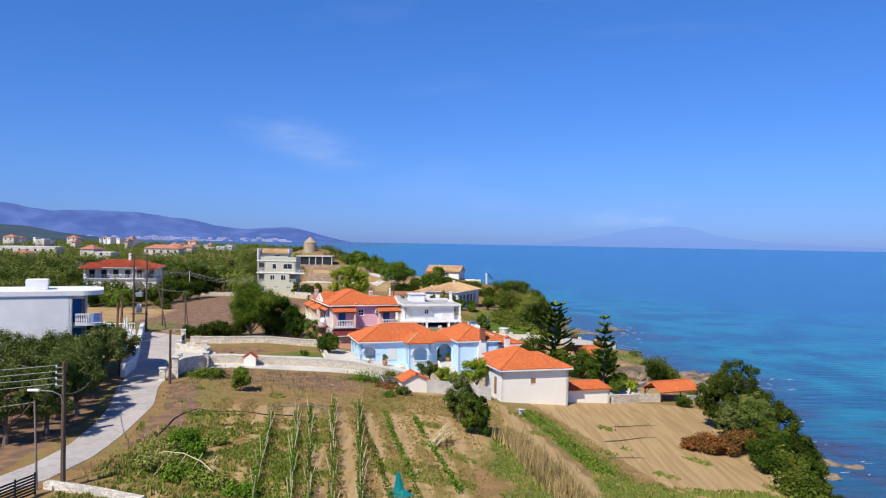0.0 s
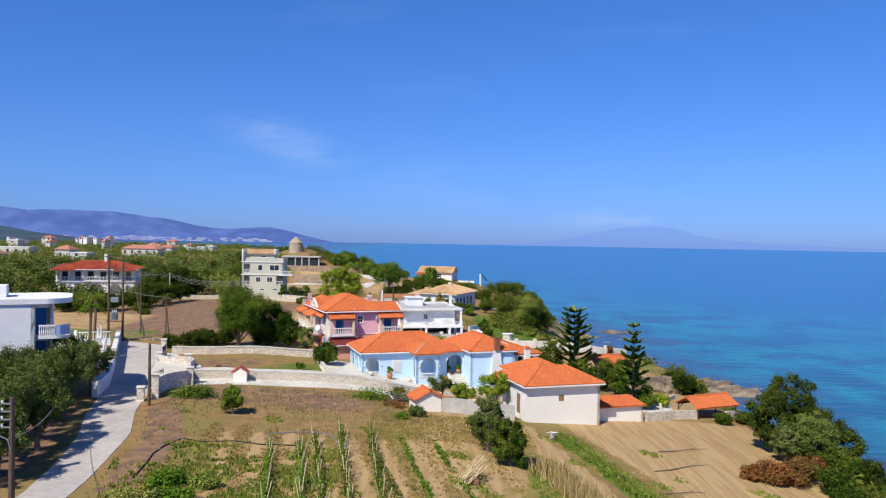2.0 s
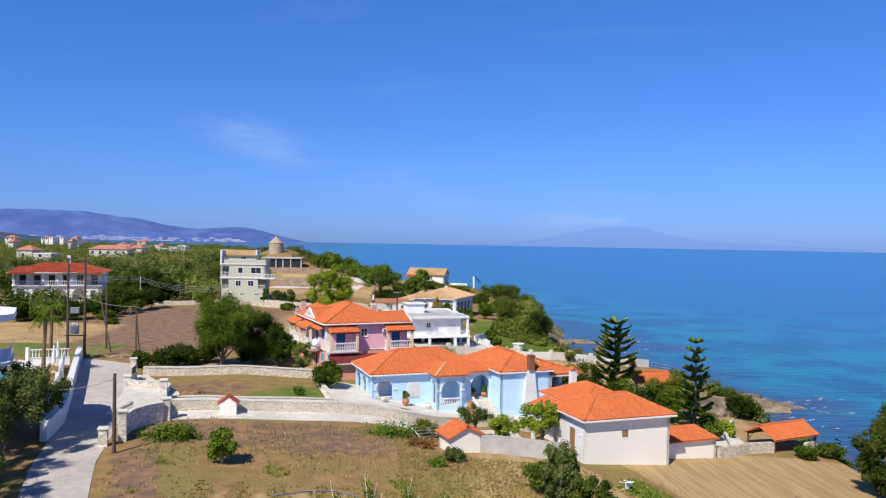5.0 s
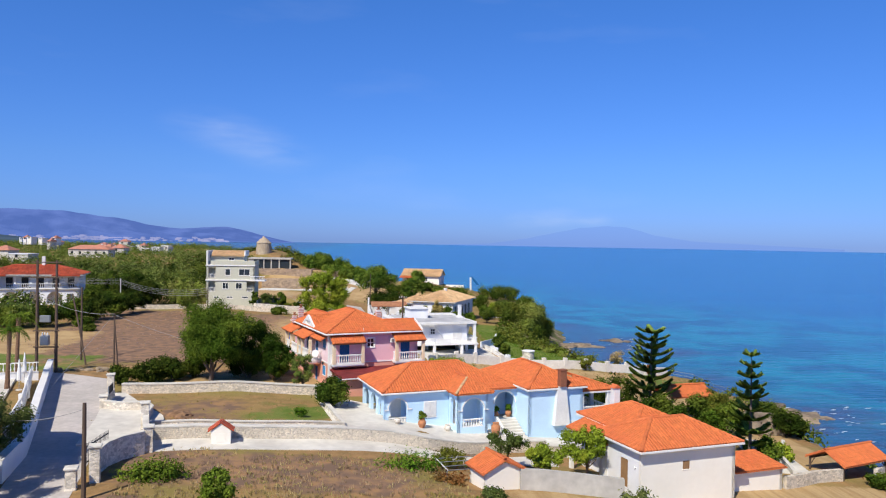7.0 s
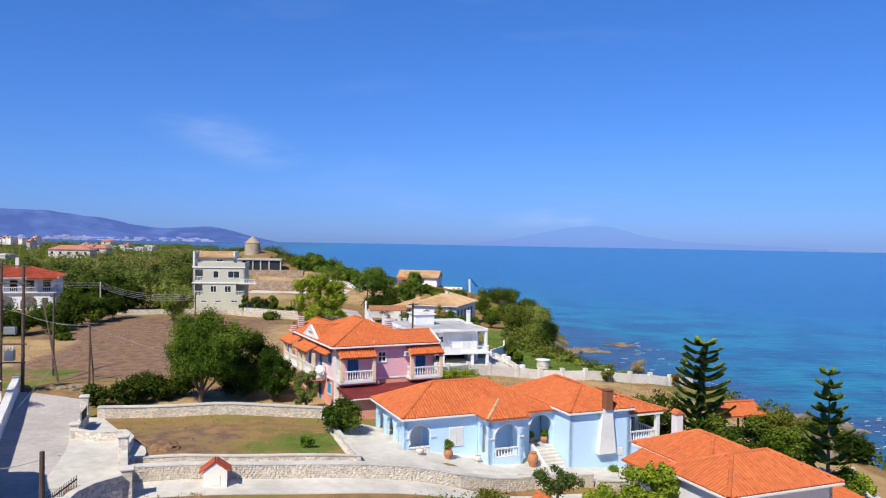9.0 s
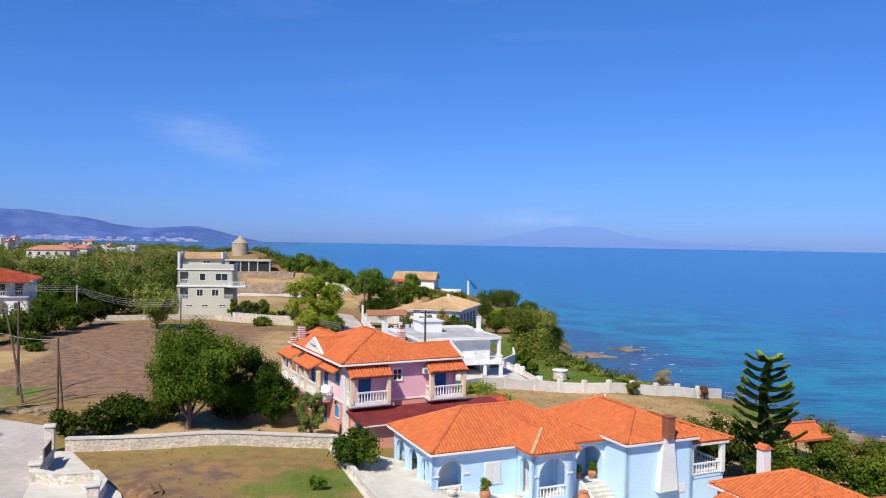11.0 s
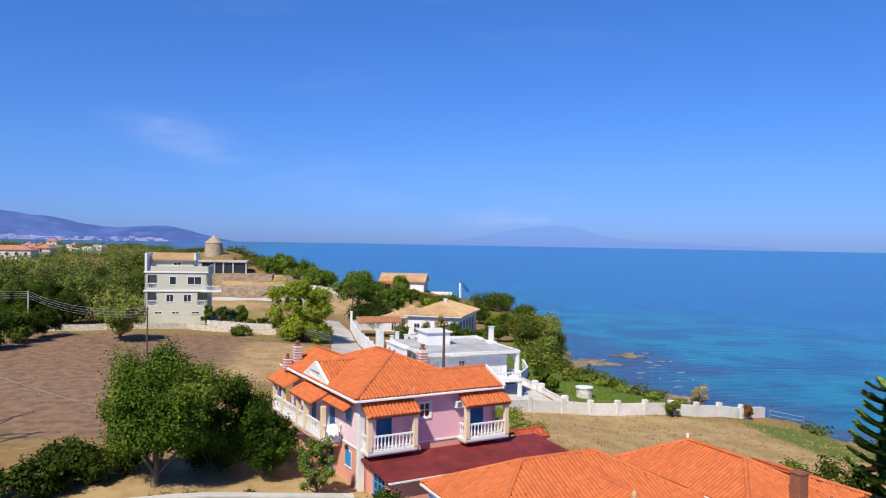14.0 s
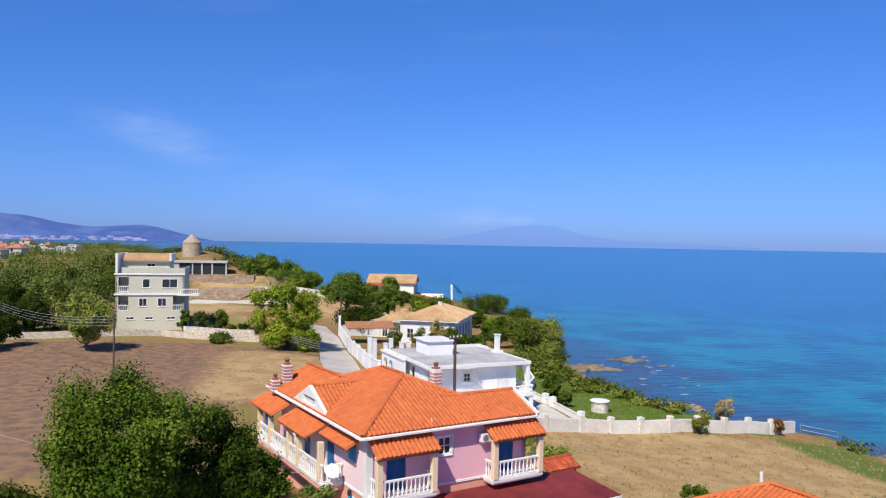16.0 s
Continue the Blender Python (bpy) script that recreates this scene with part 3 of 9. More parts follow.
def sheet(name, left, right, mat, label, category, lift=0.03, step=1.2, across=5):
    """A strip of paving between two lines on the plan, laid on the ground."""
    def resample(line, n):
        acc = [0]
        for p, q in zip(line, line[1:]):
            acc.append(acc[-1] + span(p, q))
        t = np.linspace(0, acc[-1], n)
        return np.interp(t, acc, [p[0] for p in line]), np.interp(t, acc, [p[1] for p in line])

    n = max(3, int(sum(span(p, q) for p, q in zip(left, left[1:])) / step))
    lx, ly = resample(left, n)
    rx, ry = resample(right, n)
    verts, faces = [], []
    for i in range(n):
        for j in range(across):
            k = j / (across - 1)
            x, y = lx[i] * (1 - k) + rx[i] * k, ly[i] * (1 - k) + ry[i] * k
            verts.append((x, y, ground(x, y) + lift))
    for i in range(n - 1):
        for j in range(across - 1):
            a = i * across + j
            faces.append((a, a + 1, a + across + 1, a + across))
    rim = [*range(across), *[i * across + across - 1 for i in range(1, n)], *[(n - 1) * across + j for j in range(across - 2, -1, -1)], *[i * across for i in range(n - 2, 0, -1)]]
    base = len(verts)
    verts += [(verts[i][0], verts[i][1], verts[i][2] - lift - 0.15) for i in rim]
    for k in range(len(rim)):
        k2 = (k + 1) % len(rim)
        faces.append((rim[k], base + k, base + k2, rim[k2]))
    me = bpy.data.meshes.new(name)
    me.from_pydata(verts, [], faces)
    return tagged(link(name, me, mat), label, category, kind="structure")


# ---- plants ----
def flat_mesh(name, verts, corners):
    """A mesh of loose faces, each with its own corners."""
    me = bpy.data.meshes.new(name)
    n = len(verts)
    me.vertices.add(n)
    me.vertices.foreach_set("co", np.ascontiguousarray(verts, np.float32).ravel())
    me.loops.add(n)
    me.loops.foreach_set("vertex_index", np.arange(n, dtype=np.int32))
    me.polygons.add(n // corners)
    me.polygons.foreach_set("loop_start", np.arange(0, n, corners, dtype=np.int32))
    me.update(calc_edges=True)
    return me


def leaf_cloud(name, centres, radii, count, size, mat, parent, seed=0, up=0.4, squash=1.0, label="", kind="", long=1.6):
    """A crown of single leaves gathered in clumps round the centres."""
    rng = np.random.default_rng(seed)
    centres, radii = np.array(centres, float), np.array(radii, float)
    share = radii ** 2 / (radii ** 2).sum()
    which = rng.choice(len(centres), count, p=share)
    d = rng.normal(size=(count, 3))
    d /= np.linalg.norm(d, axis=1)[:, None]
    r = rng.uniform(0.1, 1.0, count) ** 0.5 * (1 + 0.22 * rng.normal(size=count))
    pos = centres[which] + d * (radii[which] * r)[:, None] * (1, 1, squash)
    nrm = d * 1.0 + rng.normal(size=(count, 3)) * 0.45 + (0, 0, up)
    nrm /= np.linalg.norm(nrm, axis=1)[:, None]
    a = np.cross(nrm, rng.normal(size=(count, 3)))
    a /= np.linalg.norm(a, axis=1)[:, None]
    b = np.cross(nrm, a)
    s = size * rng.uniform(0.6, 1.35, count)[:, None]
    quad = np.stack([pos - a * s * long * 0.5, pos - b * s * 0.5 + nrm * s * 0.08, pos + a * s * long * 0.5, pos + b * s * 0.5 + nrm * s * 0.08], 1)
    ob = link(name, flat_mesh(name, quad.reshape(-1, 3), 4), mat, parent, label)
    if kind:
        tagged(ob, kind=kind)
    return ob


def clumps(rng, n, rx, ry, rz, zc, rmin, rmax):
    """Clump centres on and in an uneven ellipsoid."""
    cs, rs = [], []
    lobes = [Vector((rng.gauss(0, 1), rng.gauss(0, 1), rng.gauss(0, 0.8))).normalized() for _ in range(5)]
    for _ in range(n):
        d = Vector((rng.gauss(0, 1), rng.gauss(0, 1), rng.gauss(0, 1))).normalized()
        k = rng.uniform(0.3, 1.0) ** 0.5 * (0.74 + 0.38 * max(0.0, max(d.dot(v) for v in lobes)) ** 2)
        cs.append((d.x * rx * k, d.y * ry * k, zc + d.z * rz * k))
        rs.append(rng.uniform(rmin, rmax))
    return cs, rs


def tree(name, x, y, h, rx, ry, mat, label, seed, trunk=0.22, crown_base=0.3, leaves=4000, leaf=0.22, n=26, bark=None, category="tree", group="", z=None, lean=0.0, squash=1.0, rmin=0.16, rmax=0.34):
    """A trunk with limbs that carry clumps of leaves."""
    rng = random.Random(seed)
    z = ground(x, y) if z is None else z
    t = thing(name, label, category, pose(x, y, z, 0, 0, rng.uniform(0, 360)), group)
    n, leaves, leaf = int(n * 1.6), int(leaves * 1.7), leaf * 0.72
    rmin, rmax = rmin * 0.8, rmax * 0.85
    zc = h * (crown_base + 1) / 2
    rz = h * (1 - crown_base) / 2
    cs, rs = clumps(rng, n, rx * 0.82, ry * 0.82, rz * 0.85, zc, min(rx, ry) * rmin, min(rx, ry) * rmax)
    bm = bmesh.new()
    top = (lean * h * 0.3 + rng.uniform(-0.1, 0.1), rng.uniform(-0.1, 0.1), zc)
    tube(bm, [(0, 0, -0.25), (0.05, 0.02, h * crown_base * 0.5), (top[0] * 0.6, top[1], h * crown_base), top], [trunk * 1.25, trunk, trunk * 0.85, trunk * 0.3], 8)
    part("trunk", bm, bark or BARK, t)
    for c in cs[: 6 if h > 2 else 3]:
        bm = bmesh.new()
        s = (top[0] * 0.6, top[1], h * crown_base * rng.uniform(0.8, 1.1))
        mid = [(a + b) / 2 + rng.uniform(-0.12, 0.12) * rx for a, b in zip(s, c)]
        tube(bm, [s, mid, c], [trunk * 0.5, trunk * 0.32, trunk * 0.1], 5)
        part("limb", bm, bark or BARK, t)
    leaf_cloud("crown", cs, rs, leaves, leaf, mat, t, seed, squash=squash)
    return t


def bush(name, x, y, h, r, mat, label, seed, leaves=900, leaf=0.16, n=12, group="", category="shrub", z=None, ry=None):
    rng = random.Random(seed)
    t = thing(name, label, category, pose(x, y, ground(x, y) if z is None else z, 0, 0, 0), group)
    n, leaves, leaf = int(n * 1.5), int(leaves * 1.5), leaf * 0.78
    cs, rs = clumps(rng, n, r * 0.75, (ry or r) * 0.75, h * 0.36, h * 0.5, r * 0.18, r * 0.36)
    cs = [(a, b, max(c, 0.12 * h)) for a, b, c in cs]
    bm = bmesh.new()
    for c in cs[:4]:
        tube(bm, [(0, 0, -0.1), (c[0] * 0.4, c[1] * 0.4, c[2] * 0.6), c], [0.05, 0.035, 0.012], 4)
    part("stem", bm, BARK, t)
    leaf_cloud("crown", cs, rs, leaves, leaf, mat, t, seed)
    return t


# ---- land, sea, distance ----
def grid_axis(*pieces):
    out = [pieces[0][0]]
    for start, stop, step in pieces:
        out += list(np.arange(start + step, stop + step * 0.5, step))
    return np.array(out)


def soft_box(x, y, x0, x1, y0, y1, s=1.5):
    return smooth(x0 - s, x0 + s, x) * smooth(x1 + s, x1 - s, x) * smooth(y0 - s, y0 + s, y) * smooth(y1 + s, y1 - s, y)


def beside(x, y, p, q, s=1.2):
    """1 on the right of the line from p to q on the plan, 0 on its left."""
    L = span(p, q)
    d = ((x - p[0]) * (q[1] - p[1]) - (y - p[1]) * (q[0] - p[0])) / L
    return smooth(-s, s, d)


def cover(x, y):
    """How much of the ground is sandy soil, green growth, red soil and rock."""
    edge = np.interp(y, EDGE_Y, EDGE_X)
    sand = soft_box(x, y, 9, 40, 30, 86) * beside(x, y, (22.9, 36), (10.9, 76.5), 0.7)
    sand = np.maximum(sand, 0.9 * soft_box(x, y, -4, 6, 56, 80, 3) * (0.6 + 0.4 * wave(x, y, 4, 2)))
    sand = np.maximum(sand, 0.62 * soft_box(x, y, -3, 31, 106, 139, 2))
    sand = np.maximum(sand, 0.62 * soft_box(x, y, -33, -15, 104.5, 113, 1.5))
    sand = np.maximum(sand, 0.9 * soft_box(x, y, -45, 5, 205, 262, 4) * (0.6 + 0.5 * wave(x, y, 9, 4)))
    sand = np.maximum(sand, 0.8 * soft_box(x, y, 22.5, 30, 90, 105, 1.0))
    green = soft_box(x, y, 8.2, 30, 140.5, 186, 0.8) * (x < edge + 2)
    green = np.maximum(green, 0.4 * soft_box(x, y, -22.5, -13, 36, 58, 3) * (0.7 + 0.6 * wave(x, y, 2.0, 6)))
    green = np.maximum(green, soft_box(x, y, 2, 20, 50, 76, 2) * beside(x, y, (16.1, 36), (7.4, 76), 0.6) * (1 - beside(x, y, (19.5, 36), (9.9, 76), 0.6)) * (0.75 + 0.45 * wave(x, y, 3.0, 2)))
    green = np.maximum(green, 0.95 * soft_box(x, y, -22.5, -15, 92, 100, 2) * (0.6 + 0.6 * wave(x, y, 2.5, 1)))
    green = np.maximum(green, 0.7 * soft_box(x, y, 27, 37, 122, 140, 2))
    green = np.maximum(green, np.where(x < -9, 0.75, 0.55) * soft_box(x, y, -18, 4, 30, 60, 3) * (0.5 + 0.5 * wave(x, y, 2.5, 9)))
    green = np.maximum(green, 0.85 * soft_box(x, y, -75, -44, 113, 124.5, 1.5) * (0.7 + 0.4 * wave(x, y, 3, 7)))
    green = np.maximum(green, 0.35 * (y > 185) * (x < -52) * (y < 400))
    track = soft_box(x, y, 0, 20, 40, 78, 1) * beside(x, y, (13.7, 36), (4.2, 76), 0.4) * (1 - beside(x, y, (15.4, 36), (6.6, 76), 0.4))
    sand = np.maximum(sand, track)
    green = np.maximum(green, 0.8 * soft_box(x, y, 3.5, 10.5, 40, 64, 1.0) * (1 - beside(x, y, (13.7, 36), (4.2, 76), 0.4)) * (0.6 + 0.5 * wave(x, y, 2.0, 3)))
    till = 1.0 * soft_box(x, y, -19, 3, 36, 68, 3) * (0.55 + 0.45 * np.sin((x * 0.984 + y * 0.177) * 2.7))
    sand = np.maximum(sand, till)
    red = 0.6 * soft_box(x, y, -28, -8, 76, 84, 1.5)
    red = np.maximum(red, 0.55 * soft_box(x, y, -32, -22, 91.5, 100, 2.0))
    sand = np.maximum(sand, 0.62 * soft_box(x, y, -31, -15, 138, 172, 4))
    sand = np.maximum(sand, 0.9 * soft_box(x, y, -80, -52.5, 124, 147, 2.0))
    red = np.maximum(red, 0.85 * soft_box(x, y, -40, -15, 138, 174, 5))
    red = np.maximum(red, 0.75 * soft_box(x, y, -62, -28, 118, 178, 5))
    red = np.maximum(red, 0.9 * soft_box(x, y, 22.5, 29, 64, 75, 1.2))
    green = np.maximum(green, 0.9 * soft_box(x, y, 11, 30, 30, 55.0, 1.5) * (0.7 + 0.4 * wave(x, y, 2.4, 5)))
    near_edge = x - np.interp(y, (36, 49, 59, 64.2, 71.3, 80), (-25, -23.3, -24.4, -25.1, -27.5, -29.6))
    red = np.maximum(red, 0.8 * smooth(0.6, 1.4, near_edge) * smooth(4.6, 3.4, near_edge) * smooth(50, 54, y) * smooth(76, 73, y))
    # lane verge in dark soil colour, which also carries the olives' shade
    verge = np.interp(y, (18, 42.4, 51.3, 57.4, 63.9, 73.4, 85), (-27, -25.8, -26.3, -27.2, -28.8, -31.9, -35.2)) - x
    red = np.maximum(red, 0.9 * smooth(0.8, 2.0, verge) * smooth(16, 9, verge) * smooth(40, 45, y) * smooth(77, 73, y))
    rock = smooth(-0.5, 1.5, x - edge) * smooth(200, 140, y) + smooth(2.0, 5.0, x - edge) * smooth(140, 200, y)
    return np.stack([sand, green, red, np.clip(rock, 0, 1)], -1)


def terrain_material():
    m = bpy.data.materials.new("land")
    m.use_nodes = True
    nt = m.node_tree
    p = nt.nodes["Principled BSDF"]
    p.inputs["Roughness"].default_value, p.inputs["Specular IOR Level"].default_value = 0.95, 0.1
    geo = nt.nodes.new("ShaderNodeNewGeometry")

    def tex(scale, detail=6.0, stretch=None):
        n = nt.nodes.new("ShaderNodeTexNoise")
        n.inputs["Scale"].default_value, n.inputs["Detail"].default_value = scale, detail
        src = geo.outputs["Position"]
        if stretch:
            mp = nt.nodes.new("ShaderNodeMapping")
            mp.inputs["Rotation"].default_value = (0, 0, radians(5))
            mp.inputs["Scale"].default_value = stretch
            nt.links.new(src, mp.inputs["Vector"])
            src = mp.outputs[0]
        nt.links.new(src, n.inputs["Vector"])
        return n.outputs[0]

    def mix(fac, a, b):
        n = nt.nodes.new("ShaderNodeMixRGB")
        for i, v in enumerate((fac, a, b)):
            if isinstance(v, tuple):
                n.inputs[i].default_value = (*v, 1)
            elif isinstance(v, float):
                n.inputs[i].default_value = v
            else:
                nt.links.new(v, n.inputs[i])
        return n.outputs[0]

    def ramp(v, a, b, lo=0.0, hi=1.0):
        n = nt.nodes.new("ShaderNodeMapRange")
        for i, k in enumerate((a, b, lo, hi)):
            n.inputs[i + 1].default_value = k
        nt.links.new(v, n.inputs[0])
        return n.outputs[0]

    def math2(op, a, b):
        n = nt.nodes.new("ShaderNodeMath")
        n.operation = op
        for i, v in enumerate((a, b)):
            if isinstance(v, float):
                n.inputs[i].default_value = v
            else:
                nt.links.new(v, n.inputs[i])
        return n.outputs[0]

    at = nt.nodes.new("ShaderNodeAttribute")
    at.attribute_name = "cover"
    sep = nt.nodes.new("ShaderNodeSeparateColor")
    nt.links.new(at.outputs["Color"], sep.inputs[0])
    big, mid, fine = tex(0.16), tex(0.9), tex(6.0, 8.0)
    where = nt.nodes.new("ShaderNodeSeparateXYZ")
    nt.links.new(geo.outputs["Position"], where.inputs[0])
    field = ramp(where.outputs["Y"], 92.0, 96.0, 1.0, 0.0)
    lines = math2("ADD", math2("MULTIPLY", tex(0.9, 5.0, (2.3, 0.16, 1)), field), math2("MULTIPLY", tex(0.35, 6.0), math2("SUBTRACT", 1.0, field)))
    dry = mix(ramp(mid, 0.38, 0.62), (0.34, 0.204, 0.093), (0.235, 0.149, 0.066))
    dry = mix(ramp(big, 0.44, 0.62), dry, (0.24, 0.192, 0.064))
    dry = mix(ramp(fine, 0.55, 0.75, 0.0, 0.6), dry, (0.40, 0.30, 0.16))
    sandy = mix(ramp(lines, 0.42, 0.60), (0.475, 0.335, 0.17), (0.39, 0.26, 0.125))
    sandy = mix(ramp(fine, 0.5, 0.8, 0.0, 0.5), sandy, (0.30, 0.20, 0.10))
    green = mix(ramp(mid, 0.40, 0.62), (0.115, 0.17, 0.030), (0.17, 0.20, 0.05))
    green = mix(ramp(fine, 0.45, 0.75, 0.0, 0.6), green, (0.085, 0.13, 0.025))
    red = mix(ramp(mid, 0.4, 0.6), (0.30, 0.178, 0.108), (0.185, 0.122, 0.086))
    rock = mix(ramp(mid, 0.42, 0.6), (0.33, 0.26, 0.17), (0.15, 0.12, 0.075))
    rock = mix(ramp(big, 0.45, 0.55, 0.0, 0.8), rock, (0.10, 0.12, 0.035))
    jitter = math2("SUBTRACT", math2("ADD", math2("MULTIPLY", mid, 0.9), math2("MULTIPLY", fine, 0.5)), 0.7)
    col = dry
    for chan, c in ((2, red), (0, sandy), (1, green)):
        k = math2("ADD", sep.outputs[chan], jitter)
        col = mix(math2("MULTIPLY", ramp(k, 0.35, 0.6), ramp(sep.outputs[chan], 0.02, 0.15)), col, c)
    col = mix(ramp(math2("ADD", at.outputs["Alpha"], jitter), 0.35, 0.6), col, rock)
    nt.links.new(col, p.inputs["Base Color"])
    bp = nt.nodes.new("ShaderNodeBump")
    bp.inputs["Strength"].default_value, bp.inputs["Distance"].default_value = 0.4, 0.12
    ridges = math2("MULTIPLY", math2("MULTIPLY", lines, field), math2("MULTIPLY", sep.outputs[0], 2.6))
    nt.links.new(math2("ADD", math2("ADD", math2("MULTIPLY", fine, 0.5), mid), ridges), bp.inputs["Height"])
    nt.links.new(bp.outputs[0], p.inputs["Normal"])
    return m


gx = grid_axis((-1000, -300, 35), (-300, -100, 10), (-100, -48, 2.5), (-48, 62, 0.8), (62, 90, 7))
gy = grid_axis((-320, 0, 20), (0, 30, 3), (30, 150, 0.8), (150, 310, 1.6), (310, 480, 8), (480, 1000, 26))
X, Y = np.meshgrid(gx, gy)
Z = height(X, Y)
nx_, ny_ = len(gx), len(gy)
me = bpy.data.meshes.new("ground")
idx = np.arange(nx_ * ny_).reshape(ny_, nx_)
quads = np.stack([idx[:-1, :-1], idx[:-1, 1:], idx[1:, 1:], idx[1:, :-1]], -1).reshape(-1, 4)
low = Z.ravel()[quads].max(1) > -6
me.from_pydata(np.stack([X, Y, Z], -1).reshape(-1, 3).tolist(), [], quads[low].tolist())
att = me.color_attributes.new("cover", "FLOAT_COLOR", "POINT")
att.data.foreach_set("color", cover(X, Y).astype(np.float32).ravel())
for f in me.polygons:
    f.use_smooth = True
tagged(link("ground", me, terrain_material()), "dry coastal land with fields, grass and rocky cliffs", "ground", kind="structure")


def sea_material():
    m = bpy.data.materials.new("sea_water")
    m.use_nodes = True
    nt = m.node_tree
    p = nt.nodes["Principled BSDF"]
    p.inputs["Roughness"].default_value, p.inputs["IOR"].default_value = 0.22, 1.33
    p.inputs["Specular IOR Level"].default_value = 0.28
    geo = nt.nodes.new("ShaderNodeNewGeometry")

    def tex(scale, stretch, detail=5.0):
        mp = nt.nodes.new("ShaderNodeMapping")
        mp.inputs["Rotation"].default_value = (0, 0, radians(-12))
        mp.inputs["Scale"].default_value = stretch
        n = nt.nodes.new("ShaderNodeTexNoise")
        n.inputs["Scale"].default_value, n.inputs["Detail"].default_value = scale, detail
        nt.links.new(geo.outputs["Position"], mp.inputs["Vector"])
        nt.links.new(mp.outputs[0], n.inputs["Vector"])
        return n.outputs[0]

    def ramp(v, a, b, lo=0.0, hi=1.0):
        n = nt.nodes.new("ShaderNodeMapRange")
        for i, k in enumerate((a, b, lo, hi)):
            n.inputs[i + 1].default_value = k
        nt.links.new(v, n.inputs[0])
        return n.outputs[0]

    def mix(fac, a, b):
        n = nt.nodes.new("ShaderNodeMixRGB")
        for i, v in enumerate((fac, a, b)):
            if isinstance(v, tuple):
                n.inputs[i].default_value = (*v, 1)
            else:
                nt.links.new(v, n.inputs[i])
        return n.outputs[0]

    at = nt.nodes.new("ShaderNodeAttribute")
    at.attribute_name = "depth"
    sep = nt.nodes.new("ShaderNodeSeparateColor")
    nt.links.new(at.outputs["Color"], sep.inputs[0])
    patches = tex(0.05, (1, 1, 1))
    bands = tex(0.012, (0.5, 2.2, 1))
    ripple = tex(0.35, (0.35, 1.3, 1), 6.0)
    deep = mix(ramp(bands, 0.4, 0.62), (0.007, 0.108, 0.31), (0.009, 0.145, 0.36))
    shoal = mix(ramp(patches, 0.45, 0.58), (0.014, 0.205, 0.29), (0.012, 0.10, 0.19))
    reef = mix(ramp(tex(0.16, (1, 1, 1)), 0.45, 0.6), (0.028, 0.085, 0.16), (0.055, 0.050, 0.085))
    col = mix(sep.outputs[0], shoal, deep)
    col = mix(sep.outputs[1], col, reef)
    col = mix(ramp(ripple, 0.35, 0.7, 0.0, 0.35), col, (0.015, 0.15, 0.37))
    nt.links.new(col, p.inputs["Base Color"])
    bp = nt.nodes.new("ShaderNodeBump")
    bp.inputs["Strength"].default_value, bp.inputs["Distance"].default_value = 0.5, 0.8
    nt.links.new(ripple, bp.inputs["Height"])
    nt.links.new(bp.outputs[0], p.inputs["Normal"])
    return m


rad = np.concatenate([np.arange(0, 260, 4.0), np.geomspace(262, 4950, 46)])
ang = np.linspace(0, 2 * math.pi, 241)[:-1]
R, A = np.meshgrid(rad, ang, indexing="ij")
SX, SY = R * np.cos(A), 110 + R * np.sin(A)
SZ = 3.4 * (R / 4950) ** 2
me = bpy.data.meshes.new("sea")
na = len(ang)
idx = np.arange(R.size).reshape(len(rad), na)
nxt = np.roll(idx, -1, 1)
me.from_pydata(np.stack([SX, SY, SZ], -1).reshape(-1, 3).tolist(), [],
               np.stack([idx[:-1], idx[1:], nxt[1:], nxt[:-1]], -1).reshape(-1, 4).tolist())
off = SX - np.interp(SY, SHORE_Y, SHORE_X)
dist = np.clip(off, 0, None)
deepness = smooth(15, 230, dist + 25 * wave(SX, SY, 40, 2.0))
reefness = smooth(22, 4, np.abs(dist - 4) + 6 * wave(SX, SY, 9, 1.0)) * 0.9
for cx, cy, rx, ry in ((50, 222, 17, 16), (44, 203, 12, 14), (60, 212, 10, 12), (40, 191, 9, 6), (60, 146, 12, 9), (54, 92, 13, 14), (52, 118, 9, 10), (48, 76, 9, 9), (70, 108, 10, 7), (46, 182, 9, 7)):
    reefness = np.maximum(reefness, smooth(1.3, 0.5, np.hypot((SX - cx) / rx, (SY - cy) / ry) + 0.3 * wave(SX, SY, 7, 4.0)))
att = me.color_attributes.new("depth", "FLOAT_COLOR", "POINT")
att.data.foreach_set("color", np.stack([deepness, reefness, 0 * R, 1 + 0 * R], -1).astype(np.float32).ravel())
for f in me.polygons:
    f.use_smooth = True
tagged(link("sea", me, sea_material()), "calm blue sea with turquoise shallows and reef patches", "water", kind="structure")


